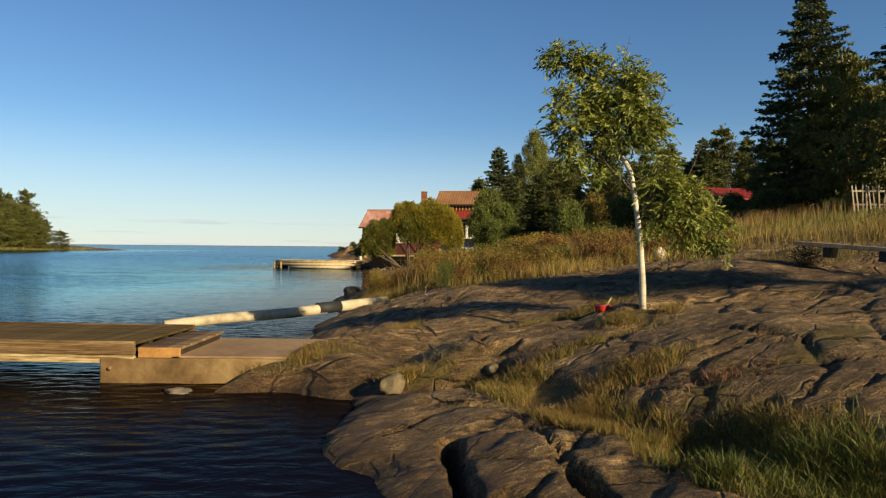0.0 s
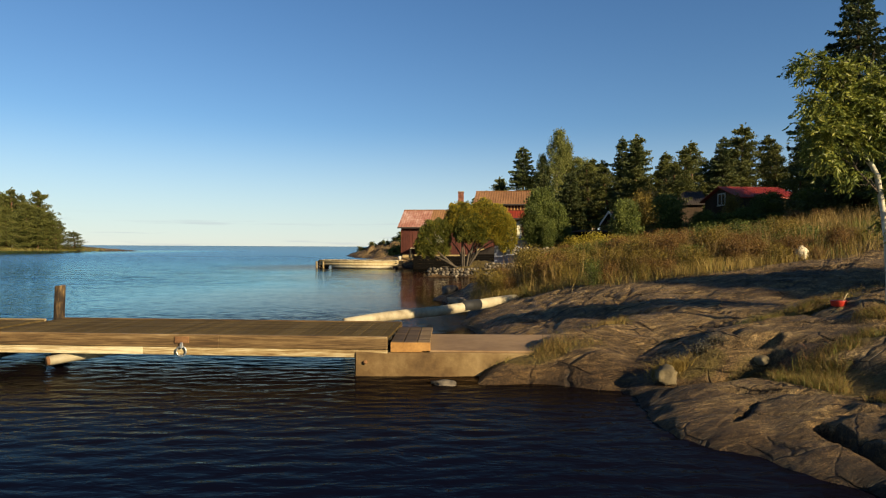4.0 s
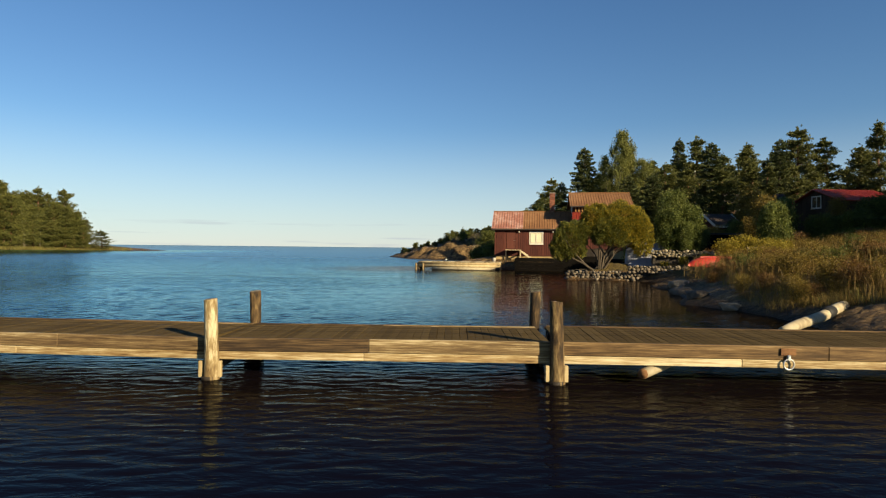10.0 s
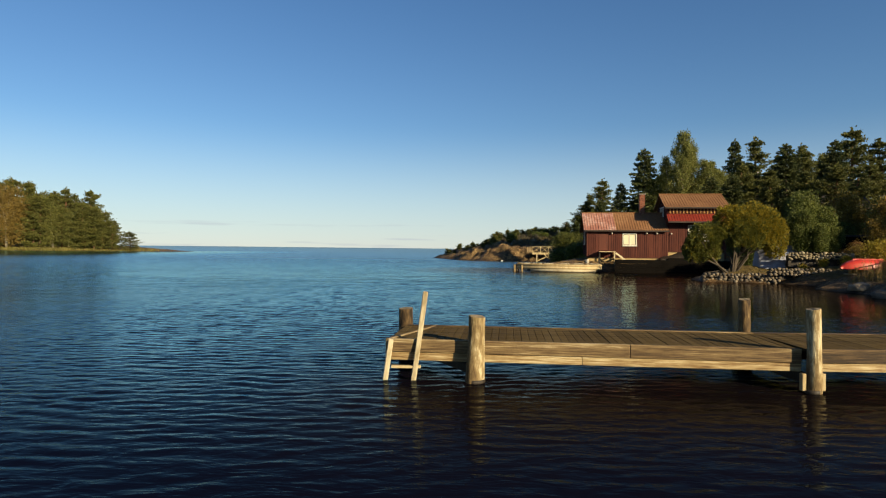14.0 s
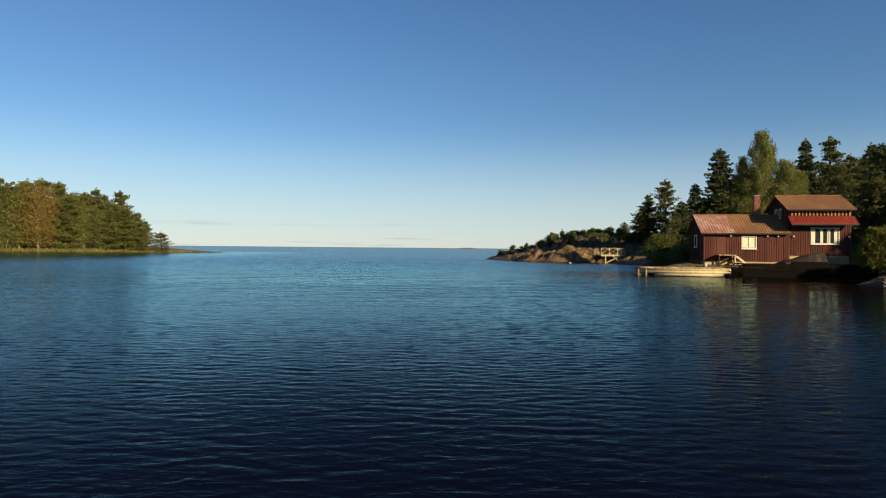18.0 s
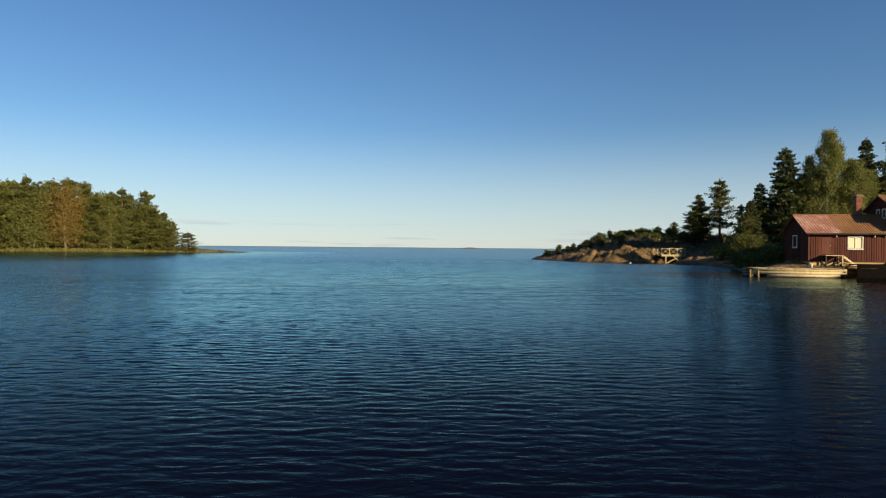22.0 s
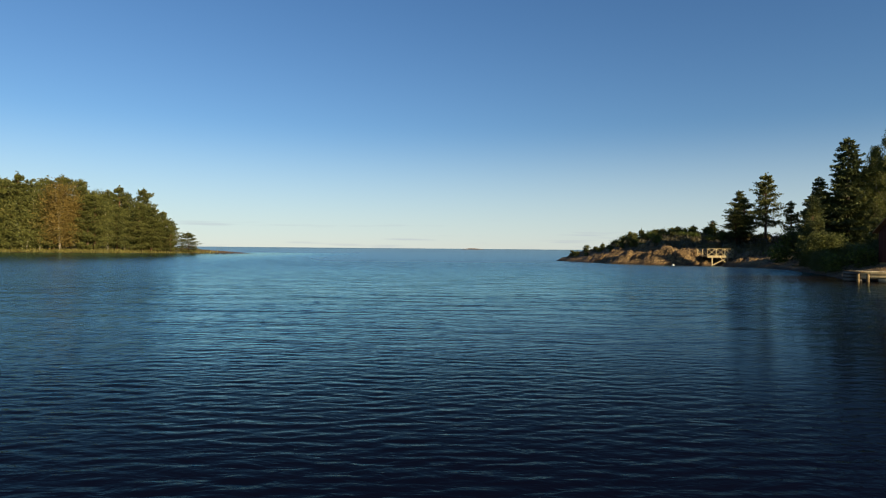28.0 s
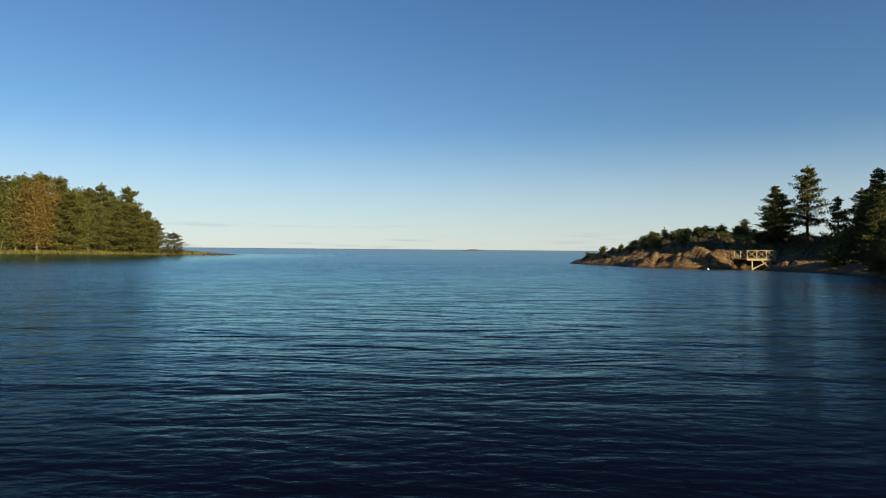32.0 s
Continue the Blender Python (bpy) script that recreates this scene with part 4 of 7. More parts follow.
def pine(rng, h, r, mat, label, bare=0.2, limbs=46, clumps=5, tufts=12, blades=6, size=0.40, top=0.14, bark=None, group="", wide=0.16, shape=(0.75, 1.0, 0.92, 0.66, 0.36), flat=0.15):
    """A Scots pine: reddish trunk, rising crooked limbs, and brushes of needles gathered towards their ends."""
    lean = rng.normal(size=2) * 0.03 * h
    spine = [(0, 0, -0.4), (lean[0] * 0.3, lean[1] * 0.3, h * 0.4), (lean[0] * 0.8, lean[1] * 0.8, h * 0.75), (lean[0], lean[1], h * 0.98)]
    bars = [tube(spine, [0.016 * h + 0.05, 0.012 * h + 0.03, 0.008 * h + 0.02, 0.02], 8)]
    at, way = [], []
    tiers = max(5, limbs // 4)
    broad = rng.uniform(0.68, 1.12, tiers)
    for i in range(limbs):
        tier = i * tiers // limbs
        f = (tier + 0.5 + rng.normal() * 0.24) / tiers
        z = h * (bare + (0.96 - bare) * f)
        k = np.interp(f, [0, 0.15, 0.4, 0.7, 0.9, 1], [*shape, top]) * broad[tier]
        a, size_b = i * 2.4 + rng.normal() * 0.6, r * k * rng.uniform(0.55, 1.2)
        out = np.array([math.cos(a), math.sin(a), 0])
        root = np.array([lean[0] * z / h, lean[1] * z / h, z])
        rise = rng.uniform(-0.10, 0.35) + 0.35 * f
        droop = -0.18 * size_b * rng.uniform(0, 1)
        tip = root + out * size_b + np.array([0, 0, rise * size_b])
        mid = root + out * size_b * 0.5 + np.array([0, 0, rise * size_b * 0.35 + droop]) + rng.normal(size=3) * 0.08
        bars.append(tube([root, mid, tip], [0.022 + 0.012 * size_b, 0.02 + 0.006 * size_b, 0.008], 4, False))
        for s in np.linspace(0.3, 1.0, clumps) + rng.normal(size=clumps) * 0.05:
            c = (mid + (tip - mid) * (s * 2 - 1)) if s > 0.5 else (root + (mid - root) * s * 2)
            c = c + np.cross(out, [0, 0, 1]) * rng.normal() * size_b * 0.25 * (1.3 - s)
            spot = c + rng.normal(size=(tufts, 3)) * np.array([0.34, 0.34, flat]) * (0.55 + 0.22 * size_b)
            at.append(spot)
            way.append((spot - c) * 0.8 + np.array([0, 0, 0.5]) + out * 0.45)
    c = np.array([lean[0], lean[1], h * 0.965])
    spot = c + rng.normal(size=(tufts * 2, 3)) * np.array([0.16, 0.16, 0.4])
    at.append(spot)
    way.append((spot - c) + np.array([0, 0, 1.0]))
    crown = tuft_mesh("crown", np.concatenate(at), np.concatenate(way), size, size * wide, mat, blades, rng, 0.6)
    return trunk_and_crown("pine_tree", label, "pine", bark or M_BARKPINE, tubes(bars), crown, group)


def broadleaf(rng, name, h, r, mat, bark, label, category, leaves=5000, leaf=(0.16, 0.06), start=0.2, limbs=22, peak=0.45, stems=1, upright=0.7, thick=0.014, group="", puff=0.2):
    """A leafy tree or tall shrub: stems, limbs, and leaves in loose sprays round them."""
    bars, centre = [], []
    for s in range(stems):
        a0 = s * 6.283 / max(stems, 1) + rng.normal() * 0.3
        off = np.array([math.cos(a0), math.sin(a0), 0]) * (r * 0.35 if stems > 1 else 0.04 * h)
        top = off * rng.uniform(0.6, 1.3) + np.array([0, 0, h * rng.uniform(0.86, 0.97)])
        mid = top * 0.5 + rng.normal(size=3) * 0.03 * h
        root = off * 0.12
        bars.append(tube([(root[0], root[1], -0.3), mid, top], [thick * h + 0.004, thick * h * 0.6 + 0.003, 0.004 + 0.0005 * h], 7))
        for i in range(limbs):
            f = start + (1 - start) * (i + rng.uniform(0, 1)) / limbs
            p = (root + (mid - root) * f * 2) if f < 0.5 else (mid + (top - mid) * (f * 2 - 1))
            k = np.interp(f, [start, peak, 0.8, 1.0], [0.75, 1.0, 0.66, 0.18])
            a, size_b = i * 2.4 + rng.normal() * 0.6 + s, r * k * rng.uniform(0.55, 1.1) * (0.75 if stems > 1 else 1)
            out = np.array([math.cos(a), math.sin(a), upright * rng.uniform(0.4, 1.2) * (1 - 0.75 * max(f - 0.4, 0) / 0.6)])
            if upright > 1:
                out = out / np.linalg.norm(out) * 1.15
            tip = p + out * size_b * 0.85
            bend = p + out * size_b * 0.45 + rng.normal(size=3) * 0.05 * size_b
            bars.append(tube([p, bend, tip], [0.008 + 0.008 * size_b, 0.007 + 0.004 * size_b, 0.004], 4, False))
            for g in np.linspace(0.3, 1.05, 7):
                centre.append(p + (tip - p) * g + rng.normal(size=3) * size_b * 0.16)
    centre = np.array(centre)
    if upright > 1:
        # a tapering outline
        far = np.hypot(centre[:, 0] - 0.04 * h * np.minimum(centre[:, 2] / h, 1), centre[:, 1])
        centre = centre[far < r * np.interp(centre[:, 2] / h, [0, 0.25, 0.5, 0.75, 1.0, 1.06], [0.85, 1.0, 0.74, 0.4, 0.07, 0.0])]
    pick = centre[rng.integers(0, len(centre), leaves)]
    spot = pick + np.clip(rng.normal(size=(leaves, 3)), -1.5, 1.5) * r * puff
    spot[:, 2] = np.maximum(spot[:, 2], 0.12)
    crown = leaf_mesh("crown", spot, leaf[0], leaf[1], mat, rng)
    return trunk_and_crown(name, label, category, bark, tubes(bars), crown, group)


def plant(model, x, y, z=None, turn=0.0, size=1.0, tall=1.0, sink=0.1):
    """A copy of a model tree at a place on the ground."""
    if z is None:
        z = on_ground(x, y, sink)
    ob = copy_thing(model, pose(x, y, z, 0, 0, turn))
    ob.scale = (size, size, size * tall)
    return ob


def drop_models(models):
    for m in models:
        for o in (*m.children_recursive, m):
            bpy.data.objects.remove(o)


R = np.random.default_rng
models = []
SPRUCES = [spruce(R(s), 15, 4.1, M_SPRUCE, "dark green spruce in the wood behind the cabins", group="spruces behind the cabins") for s in (1, 2)]
PINES = [pine(R(s), 15, 3.1, M_PINE, "tall dark Scots pine in the wood behind the cabins", bare=b, group="pines behind the cabins") for s, b in ((3, 0.12), (4, 0.2), (5, 0.08))]
FARPINES = [pine(R(s), 15, 4.1, M_PINEFAR, "sunlit Scots pine on the wooded island", bare=b, limbs=54, clumps=5, tufts=14, blades=5, size=0.42, top=0.12, shape=(0.7, 0.95, 1.0, 0.74, 0.44), flat=0.13, group="island pines") for s, b in ((6, 0.02), (7, 0.07), (8, 0.04), (9, 0.12))]
FARBROWN = [broadleaf(R(s), "birch_tree", 14, 4.6, M_OCHRE, M_BARKWHITE, "rust brown autumn birch with pale stems on the island", "birch", 8000, (0.32, 0.12), 0.15, 18, stems=4, thick=0.007, group="island birches", puff=0.26) for s in (10,)]
FARGOLD = [broadleaf(R(s), "birch_tree", 13, 3.4, M_BIRCHFAR, M_BARKWHITE, "yellow-green birch on the wooded island", "birch", 6000, (0.32, 0.12), 0.08, 16, stems=2, thick=0.006, group="island birches") for s in (11, 12)]
models += SPRUCES + PINES + FARPINES + FARBROWN + FARGOLD

# the wood behind the cabins: x, y, height of the top over the sea, which model
# trees with y under 31 are unseen, added to shade the garden and cabins
for x, y, top, kind, size in ((6.4, 93.1, 17.0, "s0", 1.2), (23.6, 101.8, 20.1, "s1", 0.95), (25.5, 97.9, 19.5, "p0", 1.1), (31, 102, 17.5, "p1", 1.05), (36.7, 105.1, 19.6, "p2", 1.25),
                              (33, 98, 17.8, "p0", 1.0), (45.2, 105.9, 22.7, "p1", 1.35), (41, 104, 20.5, "s0", 1.1), (50, 104, 21.0, "p0", 1.3), (55, 100, 22.5, "p2", 1.2), (60, 99, 24.0, "p1", 1.3),
                              (17.5, 96, 15.5, "p2", 1.0), (14.5, 99, 15.0, "p1", 0.9), (20, 104, 14.5, "p0", 1.0), (28, 108, 15.5, "s1", 0.9), (28.5, 30, 17.5, "p0", 1.0), (31.5, 27, 18.0, "s0", 1.1), (34.5, 26, 18.5, "p2", 1.1), (30, 24.5, 16.5, "p1", 1.0), (15.6, 67.2, 10.6, "p1", 0.75), (18.4, 67.6, 11.4, "p2", 0.8), (13.2, 69.0, 11.0, "p0", 0.7), (12, 74, 12.0, "p2", 0.9), (9, 70, 10.5, "s1", 0.8), (15, 80, 13.0, "p0", 0.9), (18, 76, 15.0, "s0", 0.95), (5.5, 67.5, 10.0, "s0", 0.75), (66, 98, 24.5, "s0", 1.3), (72, 96, 25, "p0", 1.4),
                              (38, 92, 15.0, "p0", 1.0), (47, 92, 16.5, "p2", 1.1), (56, 90, 18.0, "p1", 1.1), (30, 90, 12.0, "p2", 0.9), (43, 112, 18.5, "s1", 1.1),
                              (34.5, 66, 14.0, "p0", 0.95), (38.5, 68, 15.5, "p1", 1.0), (31.5, 70, 13.5, "p2", 0.9), (43, 66, 16.5, "s0", 1.1), (48, 63, 17.5, "p0", 1.1), (36, 58, 13.5, "s1", 0.9),
                              (4.5, 110.3, 14.3, "p1", 0.85), (4.2, 117.8, 12.3, "p2", 0.85), (2.4, 113.5, 10.6, "p2", 1.0), (0.9, 112.5, 8.4, "p1", 0.9), (-0.6, 119, 7.4, "p0", 0.4), (8.5, 104, 11.0, "p0", 0.95),
                              (11.5, 100, 11.5, "p2", 0.9), (8.0, 97, 12.0, "s0", 0.8),
                              (27, 112, 15.5, "p1", 1.1), (32, 115, 16.0, "p0", 1.2), (38, 116, 17.5, "p2", 1.2), (44, 120, 19.0, "p1", 1.3), (50, 118, 20.0, "p0", 1.3), (19, 110, 14.0, "p2", 1.1),
                              (22, 95, 12.5, "p1", 0.9), (29, 94, 13.0, "s0", 0.9), (35, 88, 12.5, "p1", 0.9), (41, 86, 13.5, "p0", 0.9), (16, 92, 11.5, "p0", 0.85), (52, 84, 15.0, "p2", 1.0), (62, 86, 19.0, "s1", 1.2)):
    model = {"s": SPRUCES, "p": PINES}[kind[0]][int(kind[1])]
    base = on_ground(x, y)
    plant(model, x, y, base - 0.1, (x * 47 + y * 31) % 360, size * 0.92, (top - base) / 15 / (size * 0.92))

rng = R(20)
for i in range(84):
    x = -134 - (i % 28) * 2.7 - rng.uniform(0, 2.4)
    row = i // 28
    front = np.interp(x, [-210, -165, -140, -124], [176, 181, 188, 194]) + 4
    y = front + row * 6 + rng.uniform(0, 5)
    if row == 2 and x > -142 or row == 1 and x > -137:
        continue
    high = np.interp(x, [-190, -160, -150, -143, -137, -133], [20.0, 20.3, 19.3, 16.8, 13.6, 9.6]) * rng.uniform(0.74, 1.05)
    model = FARPINES[i % 4] if rng.uniform() > 0.28 else FARGOLD[i % 2]
    if row == 0 and -158.5 < x < -151:
        model = FARBROWN[0]
    plant(model, x, y, float(np.clip(island_z(x, y), 0.1, 3)) - 0.1, rng.uniform(0, 360), high / 15 * 1.08, 0.97)
for k in range(10):
    x = -136 + k * 0.95
    high = np.interp(x, [-136, -131, -127, -124.5], [14.5, 11.5, 8.6, 5.2]) * (0.9 + 0.14 * math.sin(k * 2.7))
    plant(FARPINES[k % 4], x, 193.5 + (k % 3) * 1.6, 0.5, x * 50, high / 15 * 1.05, 0.95)
lone = plant(FARPINES[2], -123.2, 196.5, 0.3, 40, 0.86, 0.45)
tagged(lone, "small lone pine on the island's rocky tip", "pine", "")

for i in range(70):
    x = 100 + i * 2.2 + rng.uniform(0, 2)
    plant(FARPINES[i % 4], x, 400 + rng.uniform(0, 40) + max(0, (30 - x)) * 0.6, 1.5, rng.uniform(0, 360), rng.uniform(0.85, 1.1) * min(1, 0.5 + i * 0.05), 0.42)

# tall trees of their own
aspen = broadleaf(R(30), "aspen_tree", 16.5, 4.6, M_ASPEN, M_BARKWHITE, "tall yellow-green aspen behind the red house", "aspen", 18000, (0.22, 0.08), 0.06, 44, 0.28, upright=1.5, puff=0.085)
for x, y, top, size in ((11.0, 91.1, 20.9, 0.76), (12.7, 91.6, 18.6, 0.74), (9.5, 92.0, 17.0, 0.52), (14.4, 90.0, 16.2, 0.7), (16.2, 91.0, 14.6, 0.62), (8.2, 92.6, 14.2, 0.45)):
    plant(aspen, x, y, None, x * 130, size, (top - on_ground(x, y)) / 16.5 / size)
plant(aspen, 47.0, 116.0, None, 70, 0.95, 1.05)
models.append(aspen)
big_spruce = spruce(R(31), 16.6, 4.9, M_SPRUCE, "large dark spruce rising over the shore cabins", 0.62, 6, 0.30, 0.03)
big_spruce.matrix_basis = pose(24.0, 44.1, on_ground(24.0, 44.1) - 0.1)
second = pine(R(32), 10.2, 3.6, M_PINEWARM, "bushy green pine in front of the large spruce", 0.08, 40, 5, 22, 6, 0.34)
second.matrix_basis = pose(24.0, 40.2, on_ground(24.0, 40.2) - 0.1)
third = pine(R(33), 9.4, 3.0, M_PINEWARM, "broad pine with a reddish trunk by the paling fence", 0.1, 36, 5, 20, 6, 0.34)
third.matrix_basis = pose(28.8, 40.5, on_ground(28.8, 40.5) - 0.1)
plant(PINES[0], 17.4, 63.0, None, 10, 0.5, 1.0)
plant(PINES[2], 26.0, 55.0, None, 110, 0.5, 1.0)
plant(PINES[1], 29.0, 47.5, None, 30, 0.9, 0.8)
plant(SPRUCES[0], 31.0, 44.0, None, 60, 1.1, 0.95)
plant(PINES[2], 36.0, 45.0, None, 160, 1.0, 1.0)
for x, y, size in ((34.5, 61.5, 0.8), (37.5, 58.5, 0.8)):
    plant(PINES[0], x, y, None, x * 40, size, 1.0)

# unseen pines added on the slope behind the camera's right, shading the shore rocks
for x, y, size, tall in ((16.6, 0.2, 0.50, 0.72), (12.8, 1.1, 0.44, 0.88), (14.3, -0.2, 0.48, 0.86), (13.4, 0.7, 0.44, 0.80), (13.5, 0.2, 0.42, 0.92), (14.0, 0.7, 0.44, 0.84)):
    plant(PINES[1], x, y, None, x * 30, size, tall)

# ---- round willow by the cove ----
def willow(rng):
    tree = thing("willow_tree", "round yellow-green willow with many stems behind a stone wall", "willow")
    bars = []
    # lobes of the crown: centre, half sizes, greenness, how far each reaches down
    domes = ((1.70, 0.0, 2.75, 2.05, 1.7, 1.65, 0, -0.72), (3.30, 0.1, 2.15, 0.75, 0.9, 1.35, 0, -0.85), (-0.10, -0.2, 3.15, 1.10, 1.1, 1.15, 0, -0.7), (0.75, -0.9, 2.3, 1.3, 0.9, 1.2, 1, -0.6),
             (-2.05, -0.4, 1.75, 1.15, 1.0, 1.35, 1, -0.85), (-1.05, -0.5, 2.4, 0.7, 0.7, 0.8, 1, -0.5), (2.6, -0.6, 2.6, 1.0, 0.8, 1.1, 0, -0.5), (-2.8, -0.4, 1.3, 0.7, 0.8, 0.9, 1, -0.8))
    for k in range(17):
        a = k * 2.4
        d = domes[k % len(domes)]
        tip = np.array([d[0], d[1], d[2]]) + rng.normal(size=3) * 0.6
        root = np.array([math.cos(a), math.sin(a), 0]) * 0.28
        bars.append(tube([(root[0], root[1], -0.4), root * 2 + tip * 0.42 + rng.normal(size=3) * 0.12, tip], [0.085, 0.06, 0.02], 6, False))
    part("trunk", mesh_of("trunk", *tubes(bars), [M_BARKDARK], True), None, tree, "many thin dark leaning stems")
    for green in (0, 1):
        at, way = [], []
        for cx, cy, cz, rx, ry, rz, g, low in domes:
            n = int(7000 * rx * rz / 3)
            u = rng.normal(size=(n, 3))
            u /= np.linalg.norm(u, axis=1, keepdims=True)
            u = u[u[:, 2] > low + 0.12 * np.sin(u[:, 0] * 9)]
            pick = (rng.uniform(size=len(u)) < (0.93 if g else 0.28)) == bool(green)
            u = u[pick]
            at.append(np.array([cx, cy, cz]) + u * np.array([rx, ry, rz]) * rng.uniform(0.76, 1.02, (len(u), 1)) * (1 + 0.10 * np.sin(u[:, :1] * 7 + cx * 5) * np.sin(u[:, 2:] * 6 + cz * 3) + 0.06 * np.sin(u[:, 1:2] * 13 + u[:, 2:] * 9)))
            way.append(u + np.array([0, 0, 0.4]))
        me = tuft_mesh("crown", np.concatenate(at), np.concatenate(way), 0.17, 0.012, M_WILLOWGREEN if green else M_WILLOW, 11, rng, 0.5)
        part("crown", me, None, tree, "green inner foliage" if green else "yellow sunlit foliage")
    return tree


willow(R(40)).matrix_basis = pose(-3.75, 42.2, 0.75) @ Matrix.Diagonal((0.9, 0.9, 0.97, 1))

green_bush = broadleaf(R(41), "green_shrub", 3.7, 1.9, M_GREENBUSH, M_BARKDARK, "tall fresh green shrub above the garden wall", "shrub", 13000, (0.15, 0.065), 0.05, 16, 0.35, 4, 0.6, group="garden shrubs", puff=0.15)
for x, y, size, tall in ((1.1, 42.5, 0.58, 1.25), (2.6, 43.0, 0.66, 1.25), (2.0, 41.9, 0.42, 1.2), (1.6, 43.4, 0.62, 1.75), (3.0, 42.2, 0.38, 1.2)):
    plant(green_bush, x, y, 1.95, x * 90, size, tall)
plant(green_bush, 13.5, 52, None, 200, 0.95, 1.2)
gold = broadleaf(R(42), "autumn_shrub", 4.2, 1.5, M_BIRCHGOLD, M_BARKDARK, "yellow-brown autumn shrub among the cabins", "shrub", 5500, (0.13, 0.055), 0.08, 16, 0.45, 3, 0.8, group="autumn shrubs")
plant(green_bush, 6.3, 39.2, None, 40, 0.62, 1.5)
plant(aspen, 26.8, 54.2, None, 60, 0.45, 1.1)
plant(green_bush, 23.2, 54.6, None, 60, 1.0, 0.8)
plant(green_bush, 21.0, 53.6, None, 160, 0.85, 0.7)
plant(gold, 20.6, 55.8, None, 80, 0.75, 1.1)
plant(gold, 9.7, 47.0, None, 20, 0.95, 1.05)
plant(gold, 8.2, 45.6, None, 190, 0.7, 0.9)
for x, y, s in ((1.5, 50.5, 0.75), (4.0, 50.8, 0.7), (15.8, 50.2, 0.7), (12.2, 56.5, 0.8), (24.5, 50.5, 0.8), (27, 49, 0.9), (30, 48, 0.9)):
    plant(green_bush, x, y, None, x * 50, s, 0.95)
plant(gold, 17.2, 53.5, None, 0, 0.7, 0.8)
plant(gold, 9.0, 54.0, None, 70, 0.7, 0.9)
plant(gold, 13.5, 57.4, None, 120, 1.1, 1.12)
plant(gold, 15.4, 58.0, None, 30, 0.8, 1.0)
dark_bush = broadleaf(R(43), "dome_shrub", 3.5, 2.4, M_DOMELEAF, M_BARKDARK, "large rounded olive-green shrub beside the red house", "shrub", 24000, (0.11, 0.05), 0.03, 20, 0.35, 5, 0.5, puff=0.13)
dark_bush.matrix_basis = pose(-8.4, 73.0, on_ground(-8.4, 73) - 0.2)
for x, y, top, kind in ((-5.2, 70.5, 5.4, 0), (-2.5, 74, 7.0, 1), (-6.5, 79, 5.6, 0), (-4.0, 84, 7.4, 1), (-1.0, 88, 9.0, 0), (6.2, 106, 9.8, 1), (7.5, 102, 10.6, 0), (9.5, 108, 11.0, 1), (3.2, 94, 12.0, 0)):
    near_house = plant((SPRUCES + PINES)[kind * 2], x, y, None, x * 77, (top - on_ground(x, y)) / 15 * 1.15, 0.87)
    tagged(near_house, "dark young conifer in the shade beside the red house" if y < 90 else "dark conifer at the foot of the rocky point", "", "conifers by the house")
# spruce-dark leaves hold the house's shade in their colour
shade_bush = broadleaf(R(45), "dark_shrub", 2.6, 2.0, M_SPRUCE, M_BARKDARK, "shrub beside the red house, its shade put into dark leaves", "shrub", 9000, (0.13, 0.06), 0.03, 16, 0.35, 5, 0.5, group="dark shrubs by the house")
for x, y, size in ((-5.6, 68.6, 0.75), (-4.0, 70.0, 0.9), (-7.4, 70.6, 0.75), (-9.6, 71.4, 0.7), (-6.4, 69.4, 0.6)):
    plant(shade_bush, x, y, None, x * 60, size, 0.95)
plant(dark_bush, -6.5, 78, None, 50, 0.7, 0.8)
models += [green_bush, gold, shade_bush]

hedge = thing("hedge", "clipped dense green hedge in front of the red-roofed cabin", "hedge", pose(16.7, 50.3, on_ground(18, 50.3) + 0.1, 0, 0, 4))
rng = R(44)
at = np.stack([rng.uniform(0, 5.2, 5200), rng.uniform(-0.55, 0.55, 5200), 1.75 * rng.uniform(0, 1, 5200) ** 0.7], 1)
part("foliage", leaf_mesh("foliage", at, 0.2, 0.09, M_GREENBUSH, rng), None, hedge)
part("stems", mesh_of("stems", *tubes([tube([(k * 0.4 + 0.2, 0, -0.2), (k * 0.4 + 0.25, 0.1, 1.5)], [0.03, 0.012], 5) for k in range(13)]), [M_BARKDARK]), None, hedge)

